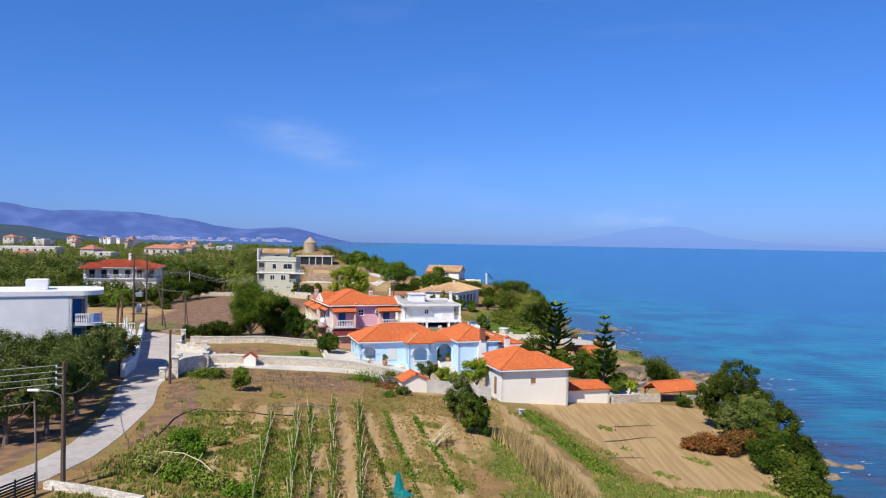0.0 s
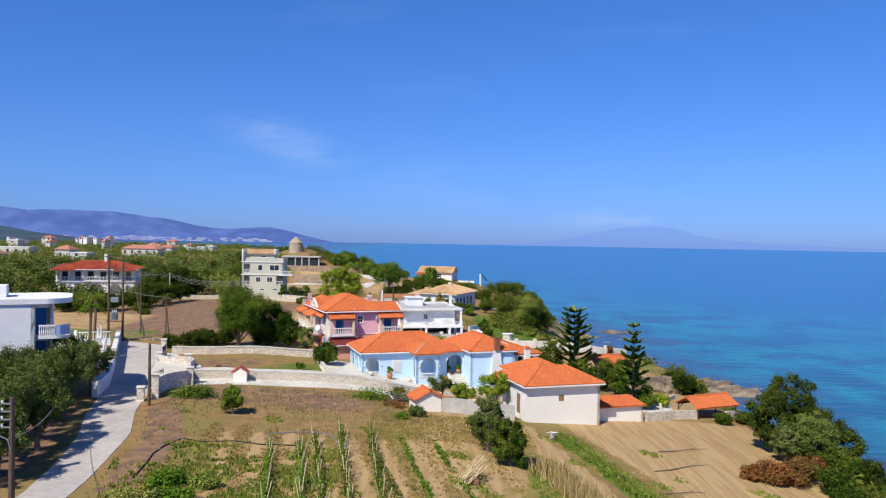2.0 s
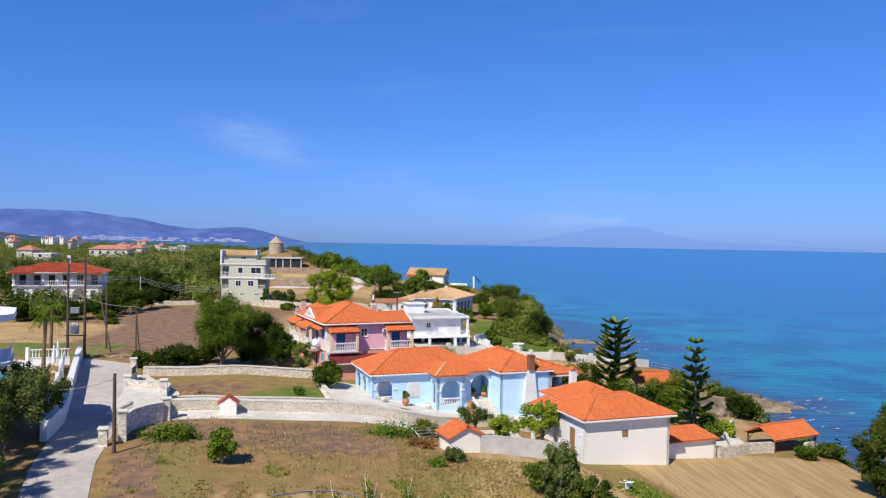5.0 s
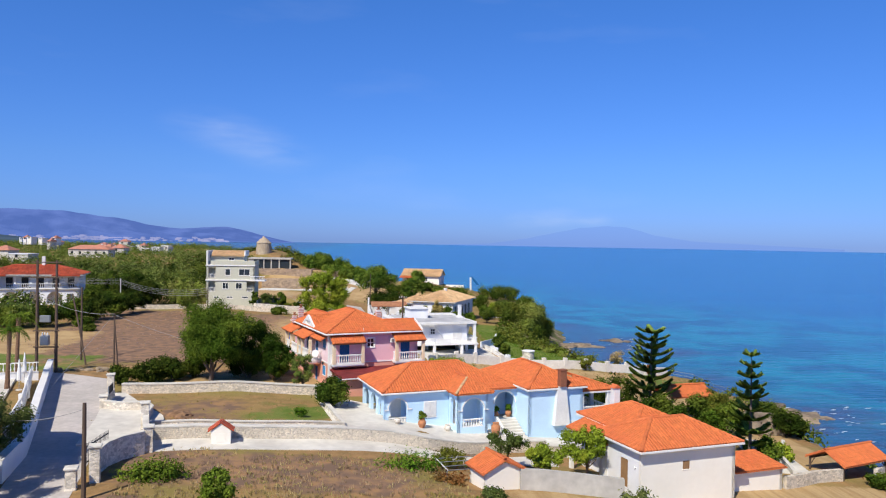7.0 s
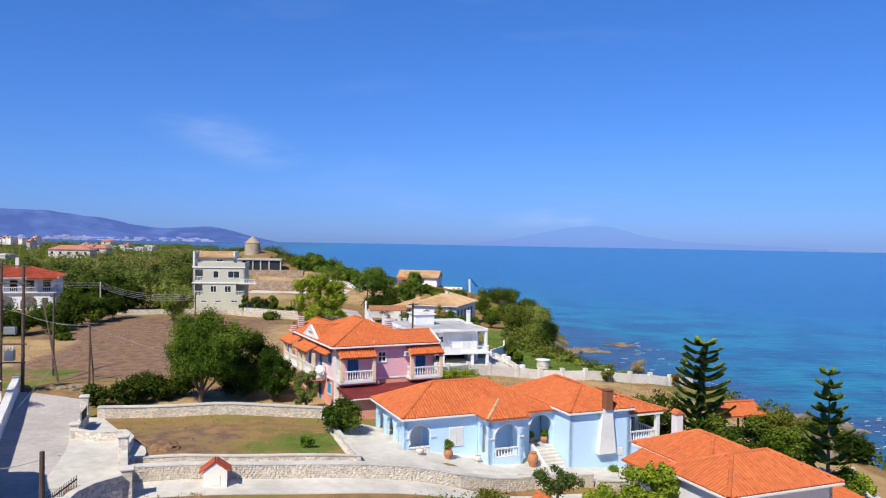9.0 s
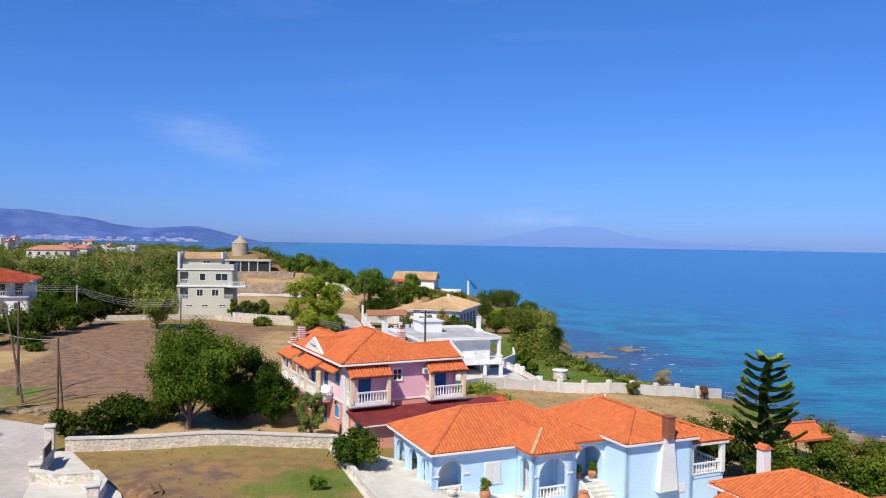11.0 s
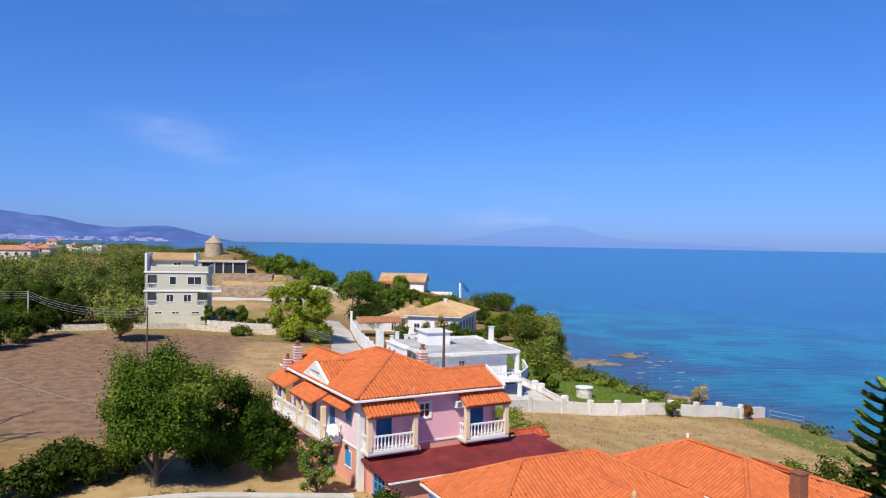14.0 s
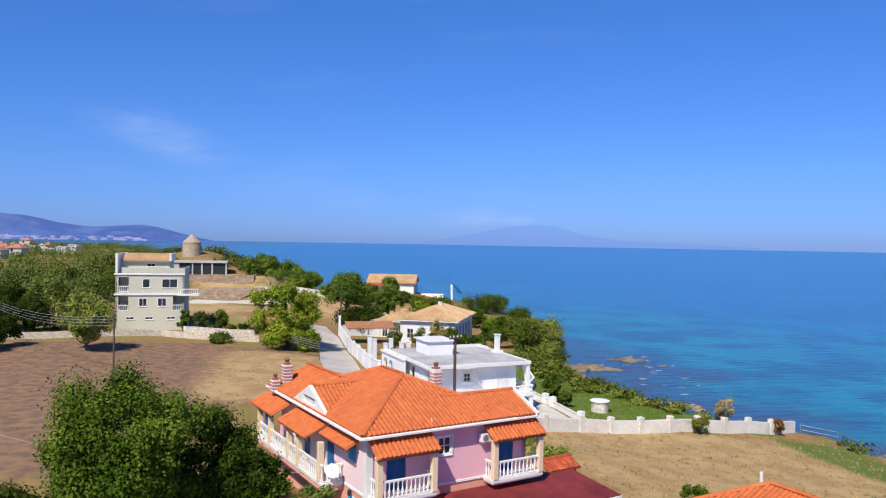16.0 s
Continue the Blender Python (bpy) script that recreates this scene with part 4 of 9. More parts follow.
# distance haze put in as a blue glow mixed over the surface
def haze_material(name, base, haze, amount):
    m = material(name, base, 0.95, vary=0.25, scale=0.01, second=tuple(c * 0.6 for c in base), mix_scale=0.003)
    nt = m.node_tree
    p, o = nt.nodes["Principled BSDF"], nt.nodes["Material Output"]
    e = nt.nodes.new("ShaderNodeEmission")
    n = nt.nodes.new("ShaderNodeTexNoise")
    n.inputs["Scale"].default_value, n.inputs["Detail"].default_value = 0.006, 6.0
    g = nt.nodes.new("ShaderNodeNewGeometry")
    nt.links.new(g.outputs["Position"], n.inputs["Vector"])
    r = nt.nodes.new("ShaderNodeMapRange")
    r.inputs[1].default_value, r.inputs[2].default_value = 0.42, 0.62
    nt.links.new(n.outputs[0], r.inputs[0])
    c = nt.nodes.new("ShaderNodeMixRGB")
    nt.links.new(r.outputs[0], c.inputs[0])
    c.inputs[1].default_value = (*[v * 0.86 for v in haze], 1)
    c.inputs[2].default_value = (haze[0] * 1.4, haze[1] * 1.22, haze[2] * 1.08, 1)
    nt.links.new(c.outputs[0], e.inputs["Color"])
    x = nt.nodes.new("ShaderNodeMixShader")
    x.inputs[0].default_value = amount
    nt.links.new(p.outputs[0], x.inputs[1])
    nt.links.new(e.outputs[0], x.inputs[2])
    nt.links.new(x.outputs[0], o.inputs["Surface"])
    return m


def range_of_hills(name, bearings, heights, near, far, mat, label, base=1.0, seed=0):
    """Distant hills along a stretch of the horizon, as a relief that rises from the water to its crest."""
    b = np.linspace(bearings[0], bearings[-1], 220)
    top = np.interp(b, bearings, heights)
    top = top * (1 + 0.02 * np.sin(b * 1.6 + seed) + 0.008 * np.sin(b * 4.1 + seed)) + 1.0
    rows, verts, faces = 9, [], []
    for i in range(rows):
        k = i / (rows - 1)
        r = near + (far - near) * k
        shape = np.clip(k * (0.55 + 0.45 * k) + 0.07 * np.sin(b * 2.3 + i * 1.7 + seed) * np.sin(k * 3.14), 0, 1.0)
        for bb, h in zip(b, top * shape):
            verts.append((r * math.sin(radians(bb)), r * math.cos(radians(bb)), base + h))
    n = len(b)
    for i in range(rows - 1):
        for j in range(n - 1):
            faces.append((i * n + j, i * n + j + 1, (i + 1) * n + j + 1, (i + 1) * n + j))
    me = bpy.data.meshes.new(name)
    me.from_pydata(verts, [], faces)
    return tagged(link(name, me, mat), label, "mountains", kind="structure")


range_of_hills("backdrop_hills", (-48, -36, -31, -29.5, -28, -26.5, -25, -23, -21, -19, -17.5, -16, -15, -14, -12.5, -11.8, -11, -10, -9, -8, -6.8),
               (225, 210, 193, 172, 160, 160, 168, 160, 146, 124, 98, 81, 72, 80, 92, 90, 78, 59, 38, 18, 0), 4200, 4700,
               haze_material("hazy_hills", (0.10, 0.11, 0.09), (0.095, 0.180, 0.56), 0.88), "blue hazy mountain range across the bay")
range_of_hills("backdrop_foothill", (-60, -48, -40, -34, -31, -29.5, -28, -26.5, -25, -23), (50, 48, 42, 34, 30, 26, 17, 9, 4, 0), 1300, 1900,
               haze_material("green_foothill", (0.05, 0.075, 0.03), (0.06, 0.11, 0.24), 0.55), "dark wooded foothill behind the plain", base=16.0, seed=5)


# the island's haze is a faint blue glow over transparency
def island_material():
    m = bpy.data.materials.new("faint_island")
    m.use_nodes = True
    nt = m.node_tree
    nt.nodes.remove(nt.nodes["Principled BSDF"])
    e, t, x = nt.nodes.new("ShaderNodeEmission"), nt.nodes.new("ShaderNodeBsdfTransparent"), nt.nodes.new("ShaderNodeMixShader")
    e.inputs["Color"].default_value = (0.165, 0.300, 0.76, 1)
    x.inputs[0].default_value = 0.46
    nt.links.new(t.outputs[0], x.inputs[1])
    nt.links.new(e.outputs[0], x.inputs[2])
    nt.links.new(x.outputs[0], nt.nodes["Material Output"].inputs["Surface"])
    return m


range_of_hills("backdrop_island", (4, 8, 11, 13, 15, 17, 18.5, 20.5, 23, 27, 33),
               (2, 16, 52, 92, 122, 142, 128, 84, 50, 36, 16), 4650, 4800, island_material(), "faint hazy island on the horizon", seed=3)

# ---- roads, paths and walls ----
sheet("road", [(-96, -2), (-42, 33), (-33, 38.6), (-29.4, 41.6), (-26.9, 44.5), (-26.1, 47.2), (-26.1, 51.3), (-27.2, 57.4), (-28.8, 63.9), (-31.0, 70), (-33.0, 77), (-34.6, 83), (-37.4, 90.4), (-40.2, 97.8), (-44.0, 107.8), (-45.4, 112)],
      [(-93, -7.5), (-39, 27.5), (-29, 36.2), (-25.1, 41.6), (-23.7, 44.2), (-23.3, 49), (-23.8, 54.5), (-24.4, 59), (-25.1, 64.2), (-27.5, 71.3), (-30.7, 85.1), (-35.6, 100), (-38.6, 108.9)], ROAD,
      "pale dusty concrete lane between walls and trees", "road", across=7)
sheet("path", [(-26.6, 83.2), (-18, 84.6), (-7.0, 86.4), (-1, 87.4), (3.2, 88.0)], [(-27.2, 86.0), (-18, 87.3), (-7.4, 88.7), (-1, 89.9), (3.0, 91)], CONCRETE_PALE,
      "pale concrete path below a rubble wall", "path", lift=0.05)
sheet("pavement", [(-14.2, 91.0), (-7.5, 89.6), (-1.5, 91.8), (3.5, 92.6), (10, 94.0)], [(-17.5, 104.5), (-9, 100), (3, 97), (10, 98)], CONCRETE_PALE,
      "pale concrete terrace in front of the blue house", "pavement", lift=0.04)
sheet("forecourt", [(-32.0, 84.5), (-33.2, 91), (-35.2, 98.5), (-36.0, 102)], [(-27.4, 86.5), (-28.2, 92.5), (-32, 98), (-34.5, 102)], CONCRETE_PALE, "pale concrete apron inside an open gate", "pavement", lift=0.14, across=9)
sheet("lane", [(-16.5, 140), (-16.8, 156), (-17.6, 167), (-17.4, 180), (-17.0, 192), (-19.4, 206)], [(-13.4, 140), (-12.6, 156), (-12.9, 167), (-13.6, 180), (-14.2, 192), (-15.8, 206)], ROAD, "pale concrete lane between houses", "road", lift=0.06)
sheet("pavement", [(-3.5, 132.6), (2.0, 136.6), (7.8, 138.4)], [(-6, 143), (2, 148.5), (6.4, 153)], CONCRETE_PALE, "pale paved yard of the white house", "pavement", lift=0.05)

path_wall = follow_wall("wall_terrace", [(-27.4, 86.3), (-18, 87.6), (-7.4, 89.0), (-1.5, 91.4), (3.0, 92.3)], 0.9, 0.5, STONE, "long rubble stone retaining wall with pale coping", cap=CONCRETE_PALE)
follow_wall("wall_kerb", [(-28.5, 89.4), (-20, 90.6), (-13.8, 91.4), (-16.4, 101.4)], 0.45, 0.3, STONE_PALE, "low pale stone kerb wall round a grass yard", cap=CONCRETE_PALE)
follow_wall("wall_orchard", [(-35.0, 102.4), (-26, 103.2), (-16.6, 103.9)], 0.85, 0.5, STONE, "rubble stone wall below an orchard", cap=CONCRETE_PALE)
follow_wall("wall_hut", [(-1.5, 79.6), (1.8, 79.5), (5.5, 79.4)], 1.4, 0.3, CONCRETE, "grey concrete garden wall beside a hut")
follow_wall("wall_garden", [(3.0, 91.2), (8.5, 92.5)], 0.9, 0.4, STONE, "low rubble wall before the blue house", cap=CONCRETE_PALE)
follow_wall("wall_field", [(19.9, 84.9), (21.6, 85.7), (23.4, 86.7), (26.2, 87.6)], 0.95, 0.35, STONE, "low brownish rubble wall along a bare field")
follow_wall("wall_shelter", [(29.8, 88.6), (33.2, 91.2)], 0.9, 0.3, STONE_PALE, "short pale wall beside an open shelter")
follow_wall("wall_shore", [(27.5, 98.5), (24.0, 93), (22.5, 88)], 0.5, 0.3, CONCRETE_PALE, "low whitewashed wall stepping down to the shore")

sea_wall = follow_wall("wall_sea", [(-4.5, 131.0), (-0.4, 134.8), (2.6, 136.2), (6.4, 137.4), (9.8, 138.0), (16.2, 138.6), (23, 140.2), (29, 141.8), (34.2, 144.3)], 1.25, 0.4, SEA_WALL, "whitewashed rubble wall with small square posts")
for k, (x, y) in enumerate([(9.9, 138.0), (13.1, 138.3), (16.4, 138.65), (19.8, 139.45), (23.3, 140.3), (26.6, 141.2), (29.9, 142.1), (6.6, 137.4), (2.6, 136.2), (-0.3, 134.9), (-3.4, 132.0)]):
    part("post", boxes((-0.27, 0.27, -0.27, 0.27, -0.3, 1.62), bevel=0.03), SEA_WALL, sea_wall, place=pose(x, y, ground(x, y), 0, 0, 15))
yard_wall = follow_wall("wall_yard", [(8.4, 138.2), (8.3, 141.6), (7.8, 145.4), (7.3, 148.6), (6.4, 153.5)], 0.55, 0.3, WHITE_WALL, "low white wall beside a lawn", cap=CONCRETE_PALE)
for x, y in [(8.3, 141.8), (7.4, 148.0), (7.1, 149.6)]:
    part("post", boxes((-0.3, 0.3, -0.3, 0.3, -0.3, 1.1), bevel=0.02), WHITE_WALL, yard_wall, place=pose(x, y, ground(x, y), 0, 0, 20))

# terraced cuts below the hill, and the white wall round the gate yard
follow_wall("wall_cut_upper", [(-50, 250.0), (-40, 250.0), (-32.0, 250.0), (-31.6, 254.5)], 0.3, 0.6, STONE_BROWN, "brown earth retaining wall below an open garage", level=17.7)
follow_wall("wall_cut", [(-44.5, 240.0), (-34.2, 240.0), (-28.6, 240.6)], 0.5, 0.6, STONE_BROWN, "brown earth retaining wall above a garden", level=15.2)
follow_wall("wall_cut_side", [(-29.5, 256.5), (-24.0, 257.5), (-23.6, 261)], 0.4, 0.6, STONE_BROWN, "low brown retaining wall beside a drive", level=16.9)
sheet("drive", [(-44, 228), (-32, 229), (-20, 226)], [(-44, 238.5), (-30, 238.8), (-18, 236)], CONCRETE_PALE, "pale dusty yard below retaining walls", "pavement", lift=0.08)
sheet("drive", [(-31, 243.5), (-22, 243), (-15, 238)], [(-31, 249), (-21, 251), (-13, 244)], CONCRETE_PALE, "pale dusty drive on the hillside", "pavement", lift=0.10)
follow_wall("wall_yard_gate", [(-34.0, 95.4), (-32.9, 94.8), (-31.8, 94.9), (-30.6, 95.1), (-29.6, 93.4), (-29.2, 90.4)], 0.75, 0.3, STONE_PALE, "low whitewashed stone wall curving to the gate", cap=CONCRETE_PALE, step=0.6)


# ---- houses ----
def door(parent, m, w, h, mat, frame_mat=None, name="door", label=""):
    """A two-leaf louvred door in the plane y = 0, facing -y."""
    d = part(name, boxes((-0.09, 0.0, -0.03, 0.1, 0, h + 0.09), (w, w + 0.09, -0.03, 0.1, 0, h + 0.09), (0.0, w, -0.03, 0.1, h, h + 0.09), bevel=0.008), frame_mat or WHITE, parent, label, place=m)
    for k in range(2):
        shutter(d, pose(k * w / 2, 0.02, 0.01), w / 2 - 0.01, h - 0.02, mat, "leaf")
    return d


def awning(parent, x0, x1, y_wall, y_front, z_wall, z_front, mat, m=None, name="awning"):
    """A small lean-to of tiles on a wooden frame."""
    a = thing_part(name, parent, m)
    tiled_slope(a, [(x0, y_front, z_front), (x1, y_front, z_front), (x1, y_wall, z_wall), (x0, y_wall, z_wall)], mat, deck=0.05)
    part("beam", boxes((x0 + 0.05, x1 - 0.05, y_front + 0.1, y_front + 0.2, z_front - 0.16, z_front - 0.045)), WOOD_TAN, a)
    return a


def thing_part(name, parent, m=None):
    """A small bare bracket on which the pieces of a part hang."""
    return part(name, boxes((-0.02, 0.02, -0.02, 0.02, -0.02, 0.02)), WOOD_TAN, parent, place=m)


def walls(parent, pts, z0, z1, mat, holes=None, thick=0.25, name="wall", label=""):
    """Walls round a plan, corner to corner (inside on the left); holes: openings by wall number."""
    out = []
    for i, p in enumerate(pts):
        q = pts[(i + 1) % len(pts)]
        mt = mat[i % len(mat)] if isinstance(mat, (list, tuple)) else mat
        out.append(part(name, wall_panel(span(p, q), z0, z1, thick, (holes or {}).get(i, ())), mt, parent, label, place=run(p, q)))
    return out


def chimney(parent, x, y, z0, z1, w=0.55, banded=True, name="chimney"):
    """A square stack; banded ones have brick courses between white ones and a domed cap."""
    c = part(name, boxes((-w / 2, w / 2, -w / 2, w / 2, 0, z1 - z0), bevel=0.015), WHITE if banded else BRICK_BROWN, parent, place=pose(x, y, z0))
    if banded:
        n = int((z1 - z0) / 0.2)
        for k in range(n):
            part("brick_course", boxes((-w / 2 - 0.03, w / 2 + 0.03, -w / 2 - 0.03, w / 2 + 0.03, k * 0.2 + 0.06, k * 0.2 + 0.155), bevel=0.01), BRICK, c)
        part("cap", lathe([(w * 0.52, 0), (w * 0.52, 0.05), (w * 0.24, 0.1), (w * 0.24, 0.24), (w * 0.36, 0.29), (w * 0.22, 0.38)], 10), BRICK_BROWN, c, place=pose(0, 0, z1 - z0 + 0.003))
    else:
        part("cap", boxes((-w / 2 - 0.05, w / 2 + 0.05, -w / 2 - 0.05, w / 2 + 0.05, 0, 0.08), bevel=0.01), BRICK_BROWN, c, place=pose(0, 0, z1 - z0 + 0.003))
    return c


def pink_house():
    h = thing("pink_house", "two-storey pink house with orange tile roof, white balconies and blue shutters", "house", pose(-16.43, 106.6, 11.1, 0, 0, 21.0))
    L, F, R, B = 0.45, 0.5, 10.3, 13.0
    fl = 3.05
    # lower storey
    walls(h, [(L, F), (R, F), (R, 5.2), (9.0, 5.2), (9.0, B), (L, B)], -0.5, fl - 0.12, PINK_LOW,
          {0: [(0.8, 1.9, -0.2, 2.0, False)], 5: [(B - 2.55, B - 1.65, 1.65, 2.55, False), (B - 5.6, B - 4.6, 0.0, 2.1, False)]})
    walls(h, [(L, F), (R, F), (R, 5.2), (9.0, 5.2), (9.0, B), (L, B)], fl + 0.02, 6.0, [PINK, PINK, PINK, PINK, PINK, PINK_SUNLIT],
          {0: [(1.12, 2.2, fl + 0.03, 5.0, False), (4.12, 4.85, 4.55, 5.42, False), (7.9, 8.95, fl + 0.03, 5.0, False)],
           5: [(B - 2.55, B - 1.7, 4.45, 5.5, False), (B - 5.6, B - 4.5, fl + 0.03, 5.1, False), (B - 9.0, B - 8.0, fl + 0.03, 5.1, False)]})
    part("string_course", boxes((L - 0.06, R + 0.06, F - 0.06, F + 0.2, fl - 0.115, fl + 0.015), (L - 0.06, L + 0.2, F + 0.2, B, fl - 0.115, fl + 0.015), bevel=0.01), WHITE, h)
    part("corner_trim", boxes((L - 0.05, L + 0.35, F - 0.05, F + 0.3, fl + 0.02, 5.95), (L - 0.05, L + 0.35, F - 0.05, F + 0.3, -0.4, fl - 0.12), bevel=0.01), WHITE, h)
    part("floor_slab", boxes((L + 0.25, R - 0.25, F + 0.25, 5.0, fl - 0.1, fl), (L + 0.25, 8.75, 5.0, B - 0.25, fl - 0.1, fl)), CONCRETE, h)
    # openings
    door(h, pose(1.57, F + 0.06, fl + 0.03), 1.08, 1.97, SHUTTER)
    door(h, pose(8.35, F + 0.06, fl + 0.03), 1.05, 1.97, SHUTTER)
    window(h, pose(4.57, F + 0.02, 4.55), 0.73, 0.87)
    part("window_surround", boxes((4.42, 4.505, F - 0.05, F - 0.003, 4.4, 5.56), (5.365, 5.45, F - 0.05, F - 0.003, 4.4, 5.56), (4.505, 5.365, F - 0.05, F - 0.003, 5.485, 5.56), bevel=0.006), WHITE, h)
    left = pose(L, 0, 0, 0, 0, -90)
    for z, hh in ((4.45, 1.05), (1.65, 0.9)):
        w = window(h, left @ pose(-2.55, 0.02, z), 0.85, hh)
        shutter(w, pose(0.0, -0.07, 0), 0.42, hh, SHUTTER_LIGHT)
        shutter(w, pose(0.44, -0.07, 0), 0.42, hh, SHUTTER_LIGHT)
    door(h, left @ pose(-5.6, 0.05, fl + 0.03), 1.05, 2.05, SHUTTER)
    door(h, left @ pose(-9.0, 0.05, fl + 0.03), 0.95, 2.05, SHUTTER)
    door(h, left @ pose(-5.6, 0.05, 0.0), 0.95, 2.05, SHUTTER)
    # balconies to the front
    for x0, x1 in ((0.55, 3.95), (7.4, 10.75)):
        b = part("balcony", boxes((x0, x1, -0.5, F - 0.003, 2.86, 3.06), (x0 + 0.05, x1 - 0.05, -0.42, F - 0.003, 2.76, 2.86), bevel=0.015), WHITE, h)
        balustrade(b, (x0 + 0.12, -0.4), (x1 - 0.12, -0.4), 3.065, 0.92)
        balustrade(b, (x0 + 0.1, F - 0.1), (x0 + 0.1, -0.28), 3.065, 0.92, step=0.22)
        balustrade(b, (x1 - 0.1, -0.28), (x1 - 0.1, F - 0.1), 3.065, 0.92, step=0.22)
        for x in (x0 + 0.16, x1 - 0.16):
            part("column", boxes((x - 0.15, x + 0.15, -0.54, -0.24, 3.066, 5.08), (x - 0.18, x + 0.18, -0.57, -0.21, 5.083, 5.17), bevel=0.015), BEIGE, b)
        awning(h, x0 - 0.1, x1 + 0.12, F - 0.01, -0.72, 5.92, 5.2, TILE)
    # long balcony on the side
    b = part("balcony", boxes((-0.75, L - 0.003, 3.2, 14.2, 2.86, 3.06), (-0.65, L - 0.003, 3.3, 14.1, 2.72, 2.86), bevel=0.015), WHITE, h)
    part("soffit", boxes((-0.72, L - 0.01, 3.25, 14.1, 2.62, 2.715)), PINK_LOW, b)
    balustrade(b, (-0.65, 14.1), (-0.65, 3.35), 3.065, 0.92, step=0.28)
    balustrade(b, (-0.55, 3.3), (L - 0.02, 3.3), 3.065, 0.92)
    for y in (3.75, 6.9, 8.5, 11.8, 13.9):
        part("column", boxes((-0.79, -0.49, y - 0.15, y + 0.15, 3.066, 5.1), bevel=0.015), BEIGE, b)
    tl = pose(0, 0, 0, 0, 0, -90)
    awning(h, -14.7, -10.4, L - 0.01, -1.1, 5.85, 5.12, TILE, tl, "awning")
    awning(h, -9.5, -4.9, L - 0.01, -1.1, 5.8, 5.08, TILE, tl, "awning")
    awning(h, -4.85, -1.15, L - 0.01, -0.35, 5.72, 5.3, TILE, tl, "awning")
    # roofs
    part("ceiling_slab", boxes((L, R, F, 5.2, 5.9, 6.0), (L, 9.0, 5.2, B, 5.9, 6.0)), WHITE, h)
    hip_roof(h, -0.05, 9.35, -0.02, 12.1, 6.15, 0.40, TILE, TILE_PIECE, 300, along="y")
    r = part("wing_roof", boxes((6.5, 10.55, 0.02, 4.55, 6.02, 6.13)), WHITE, h)
    tiled_slope(r, [(6.9, 0.0, 6.15), (10.62, 0.0, 6.15), (10.62, 2.3, 7.10), (4.7, 2.3, 7.10)], TILE)
    tiled_slope(r, [(10.62, 4.6, 6.15), (6.9, 4.6, 6.15), (4.7, 2.3, 7.10), (10.62, 2.3, 7.10)], TILE)
    ridge_tiles(r, (10.6, 2.3, 7.12), (5.8, 2.3, 7.12), TILE)
    part("verge", boxes((0, 2.62, -0.07, 0.07, -0.12, 0.12)), WHITE, r, place=Matrix.Translation((10.66, -0.12, 6.14)) @ Matrix.Rotation(math.atan2(2.4, 0), 4, "Z") @ Matrix.Rotation(-math.atan2(0.98, 2.4), 4, "Y"))
    part("gable", wall_panel(4.5, 5.98, 6.1, 0.2, top=[(2.25, 7.02)]), PINK, r, place=run((10.3, 0.05), (10.3, 4.55)))
    # back wing
    hip_roof(h, -0.05, 5.65, 8.6, 14.6, 6.16, 0.385, TILE, along="y", name="back_roof", ends=(False, False))
    part("back_verge", wall_panel(5.5, 5.95, 6.15, 0.12, top=[(2.75, 7.2)]), WHITE, h, place=run((5.55, 14.55), (0.05, 14.55)))
    # pediment with an opening on the side roof
    g = part("pediment", wall_panel(5.3, 6.1, 6.14, 0.22, [(1.75, 3.55, 6.36, 6.78, False)], top=[(2.65, 7.42)]), WHITE, h, place=run((-0.02, 9.8), (-0.02, 4.5)))
    part("pediment_back", boxes((1.7, 3.6, 0.14, 0.2, 6.3, 6.84)), CONCRETE_PALE, g)
    tiled_slope(g, [(0.15, 3.3, 6.2), (0.15, 0.2, 6.2), (2.65, 0.2, 7.34), (2.65, 3.3, 7.34)], TILE, deck=0.05)
    tiled_slope(g, [(5.15, 0.2, 6.2), (5.15, 3.3, 6.2), (2.65, 3.3, 7.34), (2.65, 0.2, 7.34)], TILE, deck=0.05)
    ridge_tiles(g, (2.65, 0.22, 7.36), (2.65, 3.0, 7.36), TILE)
    chimney(h, 0.0, 13.0, 5.9, 6.75, 0.5)
    chimney(h, 0.75, 13.0, 6.0, 7.65, 0.55)
    chimney(h, 8.15, 6.85, 6.2, 7.8, 0.55)
    # gutter, air conditioner, dish
    part("gutter", boxes((-0.05, 10.6, -0.15, -0.03, 6.0, 6.1), (-0.18, -0.06, -0.1, 12.6, 6.0, 6.1), bevel=0.01), WHITE, h)
    part("downpipe", tube(bmesh.new(), [(4.1, 0.42, 6.0), (4.1, 0.42, 6.55)], 0.03, 6), WHITE, h)
    ac = part("air_conditioner", boxes((7.05, 7.65, 0.12, F - 0.01, 4.95, 5.42), bevel=0.02), PLASTIC_WHITE, h)
    part("fan_grille", lathe([(0.17, 0), (0.17, 0.02), (0.05, 0.03)], 12), METAL, ac, place=pose(7.3, 0.115, 5.18, 90))
    dish = part("satellite_dish", lathe([(0.02, 0), (0.2, 0.03), (0.36, 0.1), (0.37, 0.11), (0.36, 0.115)], 14), PLASTIC_WHITE, h, place=pose(-0.25, 3.0, 3.75, 75, 0, -35))
    part("arm", tube(bmesh.new(), [(0, 0.1, 0.02), (0, 0.05, 0.4)], 0.015, 5), METAL, dish)
